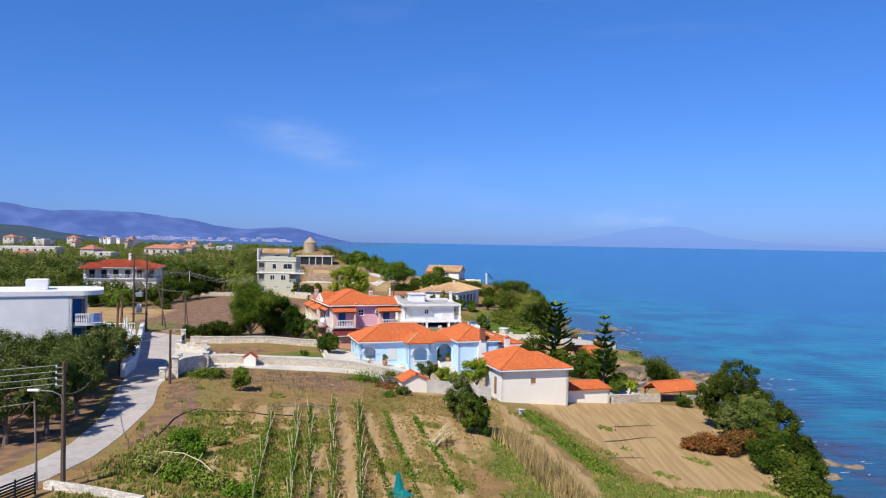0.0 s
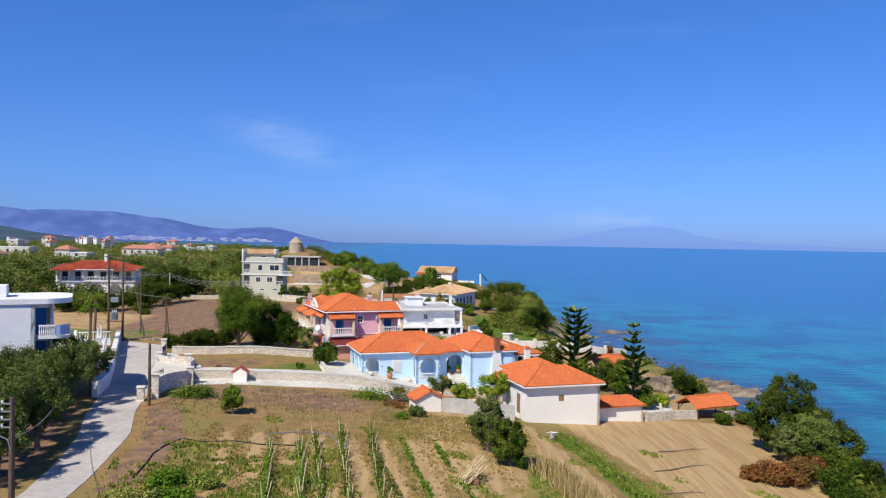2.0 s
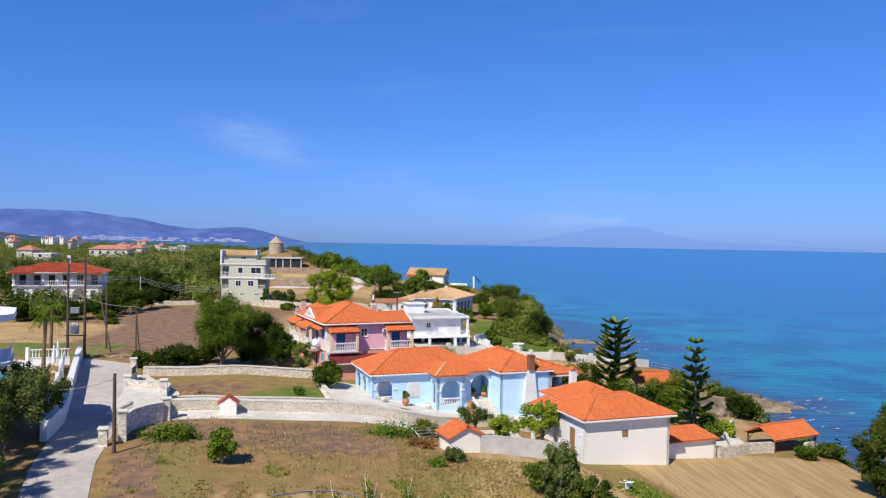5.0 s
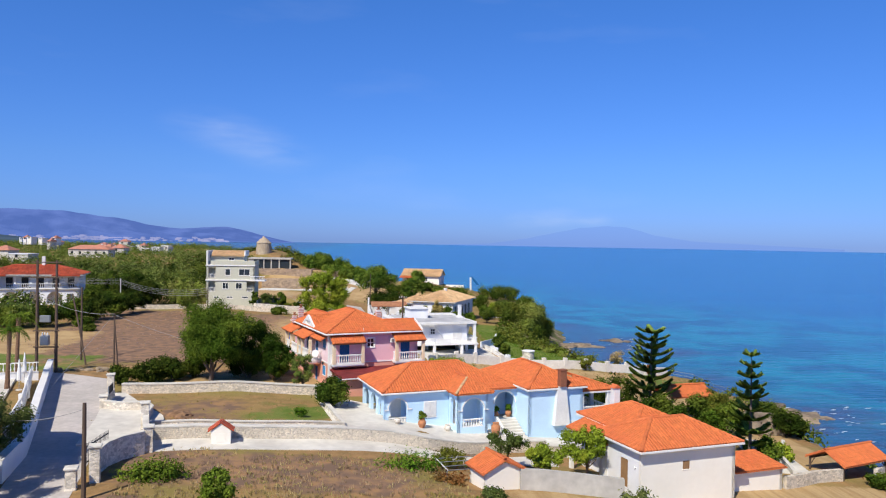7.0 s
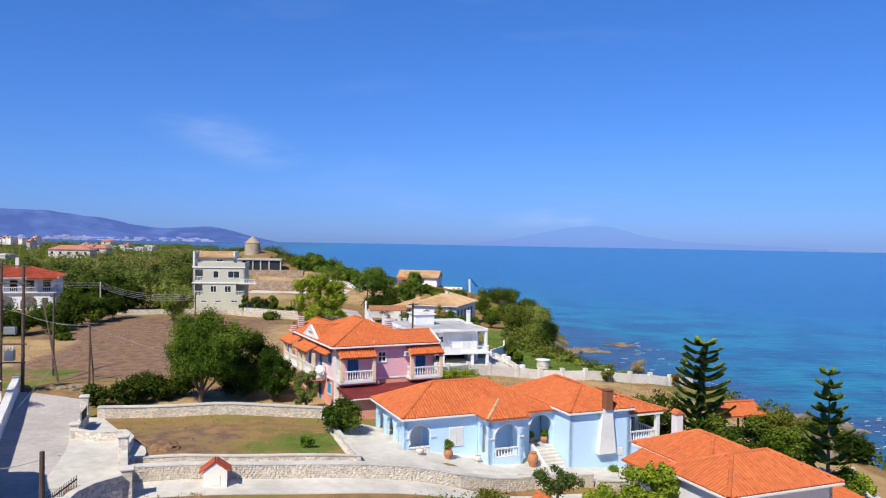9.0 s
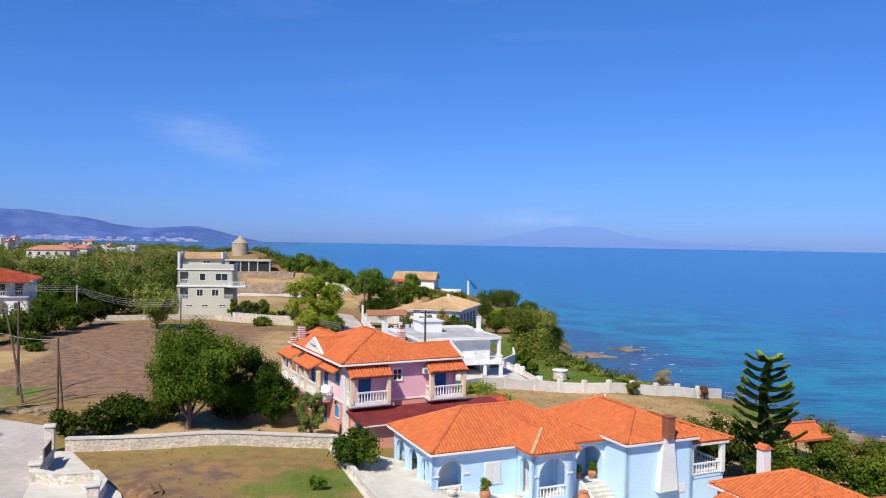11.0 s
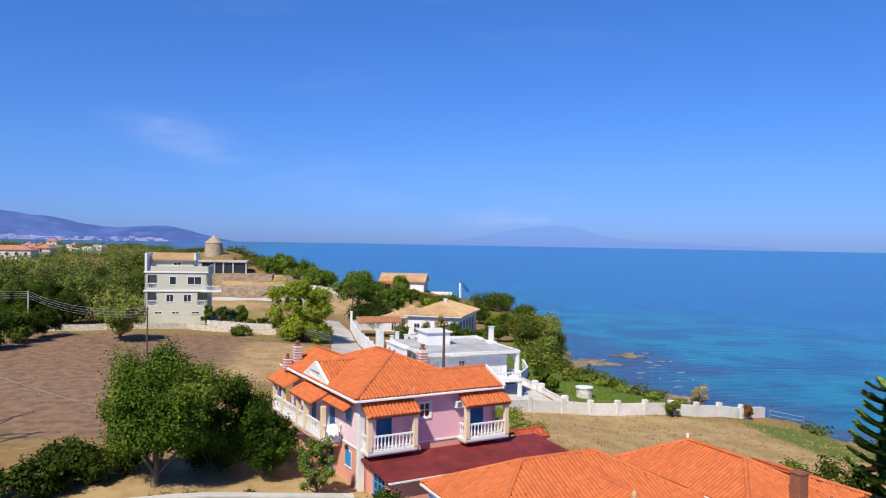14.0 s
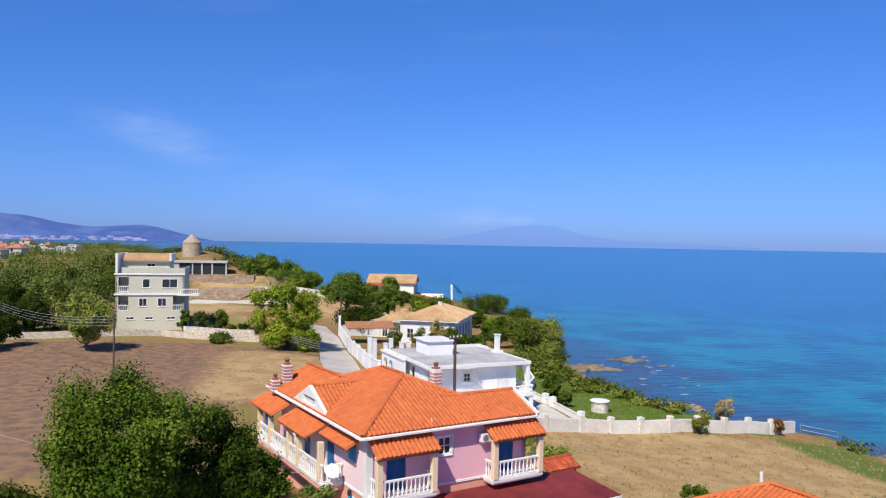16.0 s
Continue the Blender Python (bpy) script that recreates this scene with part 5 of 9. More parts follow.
    for k, (y, mat) in enumerate(((12.9, CLOTH_BLUE), (12.3, CLOTH_BLUE), (10.0, PINK))):
        part("hanging_cloth", boxes((-0.5, -0.45, y, y + 0.5, 3.95, 4.9), (-0.47, -0.44, y + 0.05, y + 0.45, 3.75, 3.95), bevel=0.01), mat, h)
    lan = part("wall_lantern", lathe([(0.03, 0), (0.09, 0.05), (0.11, 0.25), (0.03, 0.33)], 6), DARK, h, place=pose(L - 0.18, 2.1, 2.65))
    part("bracket", tube(bmesh.new(), [(0, 0, 0.3), (0.18, 0, 0.2)], 0.015, 4), DARK, lan)
    # flat annex with the red roof
    part("annex_wall", wall_panel(12.6, -1.2, 2.2, 0.2, [(5.0, 6.0, 0.6, 1.6, False)]), PINK_LOW, h, place=run((0.95, -3.0), (13.5, -3.0)))
    part("annex_wall", wall_panel(3.3, -1.2, 2.2, 0.2, [(1.0, 2.5, -0.1, 1.9, False)]), PINK_LOW, h, place=run((0.95, 0.4), (0.95, -2.9)))
    part("annex_wall", wall_panel(3.3, -1.2, 2.2, 0.2), PINK_LOW, h, place=run((13.4, -2.9), (13.4, 0.4)))
    window(h, pose(0.98, -0.6, -0.1, 0, 0, -90), 1.5, 2.0, SHUTTER_LIGHT, cols=3, rows=4, sill=False)
    bm = bmesh.new()
    vs = [bm.verts.new(v) for v in ((0.55, 0.48, 2.5), (13.7, 0.48, 2.5), (13.7, -3.5, 2.2), (0.55, -3.5, 2.2))]
    bmesh.ops.extrude_face_region(bm, geom=[bm.faces.new(vs)])
    for v in vs:
        v.co.z -= 0.16
    bmesh.ops.recalc_face_normals(bm, faces=list(bm.faces))
    part("annex_roof", bm, RED_FELT, h, "dark red coated flat roof")
    part("roof_edge", boxes((0.48, 13.75, -3.56, -3.505, 2.04, 2.15), bevel=0.01), WHITE, h)
    return h


def blue_house():
    h = thing("blue_house", "pale blue single-storey house with arches, white trim and orange tile roof", "house", pose(-10.70, 94.74, 10.25, 0, 0, 17.0))
    E = 3.28
    zb = -1.2
    W1 = [(0.35, 0.4), (6.3, 0.4), (6.3, -1.8), (9.2, -1.8), (9.2, -0.4), (12.7, -0.4), (12.7, -2.9), (18.2, -2.9), (18.2, 6.5), (12.9, 6.5), (12.9, 7.6), (0.35, 7.6)]
    holes = {0: [(0.35, 2.05, 0.4, 2.72, True), (3.65, 4.75, 1.05, 2.35, False)], 1: [(0.5, 1.7, 0.4, 2.8, True)], 2: [(0.45, 2.5, 0.35, 2.85, True)], 3: [(0.2, 1.2, 0.4, 2.7, True)],
             4: [(1.3, 3.35, 0.5, 2.95, True)], 11: [(0.5, 2.2, 0.2, 2.75, True), (2.9, 4.5, 0.2, 2.75, True), (5.1, 6.7, 0.2, 2.75, True)]}
    walls(h, W1, zb, E, BLUE, holes)
    # porches behind the arches
    part("inner_wall", wall_panel(2.2, 0.0, E, 0.15), BLUE, h, place=run((0.6, 2.2), (2.8, 2.2)))
    part("inner_wall", wall_panel(6.7, 0.0, E, 0.15), BLUE, h, place=run((2.8, 7.4), (2.8, 0.7)))
    part("inner_wall", wall_panel(2.9, 0.0, E, 0.15, [(0.35, 1.15, 0.3, 2.4, False)]), BLUE, h, place=run((6.3, 0.2), (9.2, 0.2)))
    part("inner_wall", boxes((9.03, 9.19, -0.14, 1.55, 0.0, E - 0.13)), BLUE, h)
    part("inner_wall", boxes((12.6, 12.69, -0.14, 1.55, 0.0, E - 0.13)), BLUE, h)
    door(h, pose(1.5, 2.15, 0.2), 0.8, 2.1, WHITE)
    door(h, pose(6.65, 0.15, 0.3), 0.8, 2.1, WHITE)
    part("inner_wall", wall_panel(3.3, 0.0, E, 0.15, [(1.7, 2.1, 0.8, 2.3, False)]), BLUE, h, place=run((9.2, 1.4), (12.6, 1.4)))
    window(h, pose(10.9, 1.38, 0.9), 0.4, 1.3, SHUTTER, cols=1, rows=2)
    part("porch_floor", boxes((0.6, 2.75, 0.65, 7.4, -0.9, 0.2), (6.55, 8.95, -1.55, 0.2, -0.9, 0.3), (9.3, 12.45, -0.15, 1.35, -0.9, 0.5)), CONCRETE_PALE, h)
    for i, (p, q, z) in enumerate((((0.72, 0.5), (2.38, 0.5), 0.41), ((6.78, -1.7), (8.78, -1.7), 0.36))):
        balustrade(h, p, q, z, 0.72)
    # arch trims and mouldings
    for x0, x1, zt, y in ((0.70, 2.40, 2.72, 0.4), (6.75, 8.8, 2.85, -1.8), (10.5, 12.55, 2.95, -0.4)):
        r, xc = (x1 - x0) / 2, (x0 + x1) / 2
        bm = bmesh.new()
        for k in range(14):
            a0, a1 = math.pi * k / 14, math.pi * (k + 1) / 14
            vs = [(xc + (r + d) * math.cos(a), y - 0.05, zt - r + (r + d) * math.sin(a)) for a, d in ((a0, 0.01), (a0, 0.13), (a1, 0.13), (a1, 0.01))]
            f = bm.faces.new([bm.verts.new(v) for v in vs])
            e = bmesh.ops.extrude_face_region(bm, geom=[f])
            bmesh.ops.translate(bm, verts=[v for v in e["geom"] if isinstance(v, bmesh.types.BMVert)], vec=(0, 0.046, 0))
        bmesh.ops.recalc_face_normals(bm, faces=list(bm.faces))
        part("arch_trim", bm, WHITE, h)
    for x, y in ((0.45, 0.37), (2.55, 0.37), (6.45, -1.83), (8.95, -1.83)):
        part("capital", boxes((x - 0.14, x + 0.3, y - 0.05, y - 0.003, 1.78, 1.9), bevel=0.01), WHITE, h)
    w = window(h, pose(4.0, 0.42, 1.05), 1.1, 1.3, WHITE, cols=2, rows=1)
    shutter(w, pose(0.0, -0.08, 0), 0.54, 1.3, WHITE)
    shutter(w, pose(0.56, -0.08, 0), 0.54, 1.3, WHITE)
    part("vent", boxes((17.05, 17.6, -2.95, -2.903, -0.1, 0.5), bevel=0.01), WHITE, h)
    # stairs up to the recessed entrance
    for k in range(7):
        part("step", boxes((10.72, 12.6, -2.75 + k * 0.34, -0.42, -0.72 + k * 0.18, -0.53 + k * 0.18), bevel=0.015), CONCRETE_PALE, h)
    bm = bmesh.new()
    for x in (10.5, 10.7):
        vs = [bm.verts.new((x, yy, zz)) for yy, zz in ((-2.9, -0.9), (-0.42, -0.9), (-0.42, 0.8), (-0.7, 0.85), (-2.9, -0.3))]
        bm.faces.new(vs)
    vl = list(bm.verts)
    for i in range(5):
        bm.faces.new((vl[i], vl[(i + 1) % 5], vl[5 + (i + 1) % 5], vl[5 + i]))
    bmesh.ops.recalc_face_normals(bm, faces=list(bm.faces))
    part("stair_wall", bm, WHITE, h)
    # right-hand veranda
    part("veranda_floor", boxes((18.2, 21.4, -2.6, 3.0, 0.55, 0.8), (18.25, 21.35, -2.55, 3.0, -1.2, 0.545)), BLUE, h)
    for x, y in ((18.3, -2.6), (21.15, -2.6), (21.15, 0.2), (21.15, 2.8)):
        part("column", boxes((x - 0.17, x + 0.17, y - 0.17, y + 0.17, 0.803, 2.98), bevel=0.015), WHITE, h)
    part("column", boxes((19.65, 19.95, -0.3, 0.0, 0.803, 2.98), bevel=0.015), BLUE, h)
    balustrade(h, (18.5, -2.6), (20.95, -2.6), 0.805, 0.8)
    balustrade(h, (21.15, -2.4), (21.15, 2.6), 0.805, 0.8)
    # near-black panel stands in for the shade inside the veranda
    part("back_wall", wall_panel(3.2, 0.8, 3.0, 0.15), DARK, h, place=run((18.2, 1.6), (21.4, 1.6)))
    part("fascia", boxes((18.1, 21.6, -2.85, 3.1, 2.85, 3.0), bevel=0.01), WHITE, h)
    # tapered outside chimney
    bm = bmesh.new()
    lo = [bm.verts.new(v) for v in ((15.05, -3.35, 0.25), (16.65, -3.35, 0.25), (16.65, -2.905, 0.25), (15.05, -2.905, 0.25))]
    hi = [bm.verts.new(v) for v in ((15.42, -3.3, 3.75), (16.25, -3.3, 3.75), (16.25, -2.905, 3.75), (15.42, -2.905, 3.75))]
    bm.faces.new(list(reversed(lo)))
    bm.faces.new(hi)
    for i in range(4):
        bm.faces.new((lo[i], lo[(i + 1) % 4], hi[(i + 1) % 4], hi[i]))
    part("chimney_breast", bm, WHITE, h)
    chimney(h, 15.84, -3.2, 3.755, 5.2, 0.62, banded=False)
    # roofs
    part("ceiling_slab", boxes((0.4, 12.9, 0.45, 7.55, E - 0.12, E - 0.01), (12.9, 18.1, -2.85, 6.4, E - 0.12, E - 0.01), (6.35, 9.15, -1.75, 0.4, E - 0.12, E - 0.01), (9.155, 12.65, -0.38, 0.4, E - 0.12, E - 0.01)), WHITE, h)
    en = part("entry_eave", boxes((9.2, 12.4, -0.75, 0.05, E + 0.0, E + 0.09)), WHITE, h)
    tiled_slope(en, [(9.1, -0.85, E + 0.1), (12.5, -0.85, E + 0.1), (12.5, 0.4, E + 0.42), (9.1, 0.4, E + 0.42)], TILE)
    hip_roof(h, -0.02, 12.5, 0.0, 7.9, E + 0.12, 0.47, TILE, TILE_PIECE, 300)
    part("east_wall_head", boxes((12.72, 18.18, -2.88, 6.48, E + 0.002, E + 0.26)), BLUE, h)
    hip_roof(h, 12.38, 18.45, -3.22, 6.9, E + 0.36, 0.50, TILE, along="y", name="east_roof")
    pr = part("porch_roof", boxes((5.95, 9.55, -2.15, 0.6, E - 0.03, E + 0.09)), WHITE, h)
    a, b, c, d = (5.9, -2.2, E + 0.1), (9.6, -2.2, E + 0.1), (7.75, -0.35, E + 1.15), (7.75, 2.4, E + 1.15)
    tiled_slope(pr, [a, b, c], TILE)
    tiled_slope(pr, [(5.9, 2.2, E + 0.1), a, c, d], TILE)
    tiled_slope(pr, [b, (9.6, 2.2, E + 0.1), d, c], TILE)
    for p, q, ridge_mat in ((a, c, TILE_TAN), (b, c, TILE), (c, d, TILE)):
        ridge_tiles(pr, p, q, ridge_mat)
    vr = part("veranda_roof", boxes((18.2, 21.85, -2.75, 3.1, 3.02, 3.1)), WHITE, h)
    tiled_slope(vr, [(21.95, -2.85, 3.12), (21.95, 3.2, 3.12), (18.0, 1.8, 4.35), (18.0, -1.2, 4.35)], TILE)
    tiled_slope(vr, [(18.2, -2.85, 3.12), (21.95, -2.85, 3.12), (18.0, -1.2, 4.35)], TILE)
    ridge_tiles(vr, (21.95, -2.85, 3.14), (18.0, -1.2, 4.37), TILE)
    part("vent_pipe", tube(bmesh.new(), [(17.6, 6.2, 3.3), (17.6, 6.2, 4.75)], 0.09, 8), WHITE, h)
    part("gutter", boxes((0.0, 5.9, -0.1, 0.0, E - 0.02, E + 0.09), (-0.1, 0.0, 0.0, 7.9, E - 0.02, E + 0.09), bevel=0.01), WHITE, h)
    return h


def cream_house():
    h = thing("cream_house", "cream rendered outbuilding with hipped orange tile roof", "house", pose(6.34, 78.91, 9.0, 0, 0, 16))
    E = 4.05
    walls(h, [(0.3, 0.2), (8.2, 0.2), (8.2, 5.2), (0.3, 5.2)], -1.0, E, [CREAM, CREAM, CREAM, WHITE_WALL], {0: [(3.4, 4.0, 2.5, 3.1, False)], 3: [(2.6, 3.5, 1.1, 3.05, False)]})
    part("shutter", boxes((3.72, 4.28, 0.22, 0.3, 2.52, 3.08), bevel=0.015), WOOD_TAN, h)
    part("window_lintel", boxes((3.66, 4.34, 0.17, 0.197, 2.44, 2.5), bevel=0.008), CREAM, h)
    part("door", boxes((0.33, 0.4, 1.72, 2.58, 1.12, 3.0), bevel=0.015), WOOD_TAN, h)
    part("lamp", lathe([(0.04, 0), (0.07, 0.1), (0.02, 0.16)], 8), WHITE, h, place=pose(0.22, 0.8, 2.7))
    part("ceiling_slab", boxes((0.35, 8.15, 0.25, 5.15, E - 0.1, E - 0.01)), WHITE, h)
    hip_roof(h, -0.1, 8.5, -0.3, 5.6, E + 0.1, 0.47, TILE, TILE_PIECE, 220)
    # rear part with a higher roof and a lean-to
    walls(h, [(2.1, 5.25), (7.6, 5.25), (7.6, 10.6), (2.1, 10.6)], -0.5, E - 0.1, WHITE_WALL)
    hip_roof(h, 1.75, 7.9, 3.3, 10.9, E + 0.08, 0.44, TILE, along="y", name="rear_roof")
    lt = part("lean_to", boxes((0.3, 1.9, 4.4, 9.6, 3.36, 3.43)), WHITE, h)
    tiled_slope(lt, [(0.1, 9.8, 3.44), (0.1, 4.2, 3.44), (1.95, 4.2, 4.1), (1.95, 9.8, 4.1)], TILE)
    for y in (4.3, 9.3):
        part("post", boxes((0.25, 0.55, y - 0.15, y + 0.15, -0.2, 3.355), bevel=0.015), WHITE, h)
    c = part("chimney", boxes((4.15, 4.7, 9.2, 9.75, 2.0, 6.3), bevel=0.015), WHITE, h)
    part("cap", wall_panel(0.75, 0, 0.01, 0.7, top=[(0.37, 0.28)]), TILE, c, place=pose(4.05, 9.12, 6.31))
    # low annex
    walls(h, [(8.45, 1.9), (14.3, 1.9), (14.3, 4.8), (8.45, 4.8)], -1.2, 1.2, CREAM)
    an = part("annex_roof", boxes((8.3, 14.35, 1.75, 4.9, 1.2, 1.28)), WHITE, h)
    tiled_slope(an, [(8.22, 1.6, 1.28), (14.5, 1.6, 1.28), (14.5, 5.0, 1.72), (8.22, 5.0, 1.72)], TILE)
    return h


def hut():
    x, y = -3.0, 80.3
    h = thing("garden_hut", "small cream garden hut with orange tile gable roof", "hut", pose(x, y, ground(x, y), 0, 0, 18) @ Matrix.Scale(0.88, 4))
    walls(h, [(-1.55, -1.2), (1.55, -1.2), (1.55, 1.5), (-1.55, 1.5)], -0.4, 1.55, CREAM)
    part("gable", wall_panel(3.1, 1.5, 1.56, 0.2, top=[(1.55, 2.25)]), CREAM, h, place=run((-1.55, -1.195), (1.55, -1.195)))
    r = part("ridge_beam", boxes((-0.06, 0.06, -1.35, 1.8, 2.2, 2.3)), WOOD_TAN, h)
    tiled_slope(r, [(-1.85, 1.8, 1.5), (-1.85, -1.45, 1.5), (0, -1.45, 2.4), (0, 1.8, 2.4)], TILE)
    tiled_slope(r, [(1.85, -1.45, 1.5), (1.85, 1.8, 1.5), (0, 1.8, 2.4), (0, -1.45, 2.4)], TILE)
    ridge_tiles(r, (0, -1.45, 2.42), (0, 1.8, 2.42), TILE)
    return h


def shrine():
    x, y = -22.3, 85.6
    h = thing("roadside_shrine", "small cream shrine-like meter hut with red gable roof", "shrine", pose(x, y, ground(x, y) + 0.05, 0, 0, 8))
    part("wall", wall_panel(1.35, -0.2, 0.95, 0.9, top=[(0.675, 1.45)]), CREAM, h, place=pose(-0.67, -0.45, 0))
    part("hatch", boxes((-0.3, 0.3, -0.475, -0.452, 0.1, 0.72), bevel=0.008), CREAM, h)
    for s in (-1, 1):
        part("roof", boxes((0, 1.08, -0.55, 0.55, 0, 0.09), bevel=0.015), TILE_DARK, h, place=pose(0, 0, 1.5) @ (Matrix.Rotation(radians(180), 4, "Z") if s < 0 else Matrix.Identity(4)) @ Matrix.Rotation(radians(36), 4, "Y"))
    return h


def white_villa():
    """The flat-roofed house behind the pink one."""
    h = thing("white_villa", "white flat-roofed two-storey villa with balustraded balconies", "house", pose(-7.5, 141.9, 8.4, 0, 0, 13))
    W, D, T = 11.6, 13.0, 6.0
    walls(h, [(0.7, 1.5), (10.2, 1.5), (10.2, D), (0.7, D)], 2.9, T - 0.28, WHITE_WALL,
          {0: [(0.5, 1.4, 3.0, 5.0, False), (3.9, 4.6, 4.1, 4.9, False), (7.2, 8.5, 3.0, 4.95, False)], 3: [(6.4, 7.6, 3.1, 5.2, False)]})
    walls(h, [(0.7, 2.6), (10.0, 2.6), (10.0, D), (0.7, D)], -0.8, 2.65, WHITE_WALL, {0: [(0.4, 3.4, -0.3, 2.45, False), (3.9, 8.9, -0.3, 2.45, False)]})
    # dark sheet painted for the shade deep in the garage
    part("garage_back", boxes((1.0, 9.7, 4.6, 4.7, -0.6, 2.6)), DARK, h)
    part("floor_slab", boxes((0.0, W, -0.9, D, 2.65, 2.9), bevel=0.02), WHITE, h)
    part("roof_slab", boxes((0.0, W, 0.0, D, T - 0.27, T - 0.03), bevel=0.03), WHITE, h)
    part("roof_screed", boxes((0.25, W - 0.25, 0.25, D - 0.25, T - 0.028, T + 0.02)), ROOF_GREY, h)
    part("parapet", boxes((0.0, W, 0.0, 0.2, T - 0.028, T + 0.1), (0.0, 0.2, 0.2, D, T - 0.028, T + 0.1), (W - 0.2, W, 0.2, D, T - 0.028, T + 0.1), (3.0, 5.2, -0.25, -0.003, T - 0.3, T + 0.1), bevel=0.02), WHITE, h)
    door(h, pose(1.2, 1.52, 2.92), 0.9, 2.05, WHITE)
    window(h, pose(4.6, 1.52, 4.1), 0.7, 0.8, pane_mat=DARK)
    part("window_surround", boxes((4.42, 4.5, 1.44, 1.497, 3.95, 5.1), (5.4, 5.48, 1.44, 1.497, 3.95, 5.1), bevel=0.006), WHITE, h)
    door(h, pose(8.1, 0.9, 2.92), 1.3, 1.95, WHITE)
    balustrade(h, (0.2, -0.8), (4.7, -0.8), 2.905, 0.85, step=0.28)
    balustrade(h, (7.3, -0.8), (11.4, -0.8), 2.905, 0.85, step=0.28)
    balustrade(h, (11.45, -0.7), (11.45, 4.0), 2.905, 0.85, step=0.28)
    part("parapet_wall", boxes((4.85, 7.2, -0.88, -0.7, 2.905, 3.65), bevel=0.02), WHITE, h)
    # added wall in the shape of the slanting sunlit patch on the facade
    bm = bmesh.new()
    f = bm.faces.new([bm.verts.new(v) for v in ((5.0, 0.95, 5.72), (6.9, 0.95, 2.91), (10.35, 0.95, 2.91), (10.35, 0.95, 5.72))])
    e = bmesh.ops.extrude_face_region(bm, geom=[f])
    bmesh.ops.translate(bm, verts=[v for v in e["geom"] if isinstance(v, bmesh.types.BMVert)], vec=(0, 0.53, 0))
    bmesh.ops.recalc_face_normals(bm, faces=list(bm.faces))
    part("slanted_wall", bm, WHITE_WALL, h)
    for x, y in ((11.25, -0.6), (11.25, 3.6), (4.6, -0.6), (9.0, -0.6)):
        part("column", boxes((x - 0.2, x + 0.2, y - 0.2, y + 0.2, -0.8, 2.64), bevel=0.02), WHITE, h)
    part("column", boxes((11.2, 11.55, 0.1, 0.45, 2.905, T - 0.28), bevel=0.02), WHITE, h)
    part("arch", wall_panel(3.3, 2.91, T - 0.28, 0.2, [(0.3, 3.0, 2.95, 5.2, True)]), WHITE_WALL, h, place=run((11.5, 0.5), (11.5, 3.8)))
    part("stair_house", boxes((2.7, 5.6, 6.6, 10.2, T + 0.023, T + 1.5), bevel=0.02), WHITE_WALL, h)
    part("stair_house_roof", boxes((2.45, 5.85, 6.35, 10.45, T + 1.505, T + 1.63), bevel=0.02), WHITE, h)
    c = part("chimney", boxes((10.75, 11.25, 6.3, 6.8, T + 0.103, T + 2.0), bevel=0.02), WHITE, h)
    part("cap", boxes((10.68, 11.32, 6.23, 6.87, T + 2.005, T + 2.1)), WHITE, c)
    part("chimney_base", boxes((10.5, 11.5, 6.0, 7.1, T + 0.023, T + 0.3), bevel=0.02), WHITE, c)
    part("roof_kerb", boxes((6.2, 11.2, 11.0, 11.2, T + 0.023, T + 0.4), (11.0, 11.2, 9.0, 11.0, T + 0.023, T + 0.35), bevel=0.02), WHITE, h)
    # side loggia with arches towards the lane
    part("arcade", wall_panel(7.0, 2.9, 5.72, 0.3, [(0.6, 1.9, 3.0, 5.2, True), (2.5, 3.8, 3.0, 5.2, True)]), WHITE_WALL, h, place=run((-0.3, 13.2), (-0.3, 6.2)))
    part("arcade_roof", boxes((-0.45, -0.003, 6.1, 13.3, 5.73, 5.95), bevel=0.02), WHITE, h)
    balustrade(h, (-0.25, 6.0), (-0.25, 1.0), 2.905, 0.85, step=0.28)
    part("loggia_floor", boxes((-0.6, -0.003, -0.9, 13.2, 2.65, 2.9)), WHITE, h)
    return h


def villa_fence():
    """The tall white wall with posts along the lane."""
    line = [(-11.0, 155.0), (-11.9, 162.6), (-12.5, 170.0), (-13.1, 178.0), (-13.4, 184.0), (-13.9, 194.6), (-10.5, 196.0), (-7.0, 196.4)]
    w = follow_wall("wall_villa", line, 1.75, 0.25, WHITE_WALL, "tall white garden wall with square posts along a lane", cap=WHITE)
    for k in range(9):
        q = k / 8 * 4.98
        i = int(q)
        x, y = (line[i][j] + (line[i + 1][j] - line[i][j]) * (q - i) for j in (0, 1))
        hh = 3.3 if k == 8 else 1.95
        part("post", boxes((-0.18, 0.18, -0.18, 0.18, -0.3, hh), (-0.23, 0.23, -0.23, 0.23, hh + 0.003, hh + 0.1), bevel=0.02), WHITE_WALL, w, place=pose(x, y, ground(x, y), 0, 0, 5))
    return w


def garden_pillars():
    """Free-standing white pillars on the villa's garden terrace."""
    for x, y, hh in ((-10.4, 168.0, 3.0), (-8.9, 168.4, 2.6), (-7.2, 165.0, 3.4), (-6.3, 165.3, 3.6), (-10.6, 173.5, 2.8), (-7.9, 171.0, 2.9)):
        t = thing("garden_pillar", "square white garden pillar on a villa terrace", "pillar", pose(x, y, ground(x, y), 0, 0, 8), "villa pillars")
        part("shaft", boxes((-0.26, 0.26, -0.26, 0.26, -0.3, hh), bevel=0.02), WHITE_WALL, t)
        part("cap", boxes((-0.32, 0.32, -0.32, 0.32, hh + 0.003, hh + 0.1), bevel=0.02), WHITE, t)


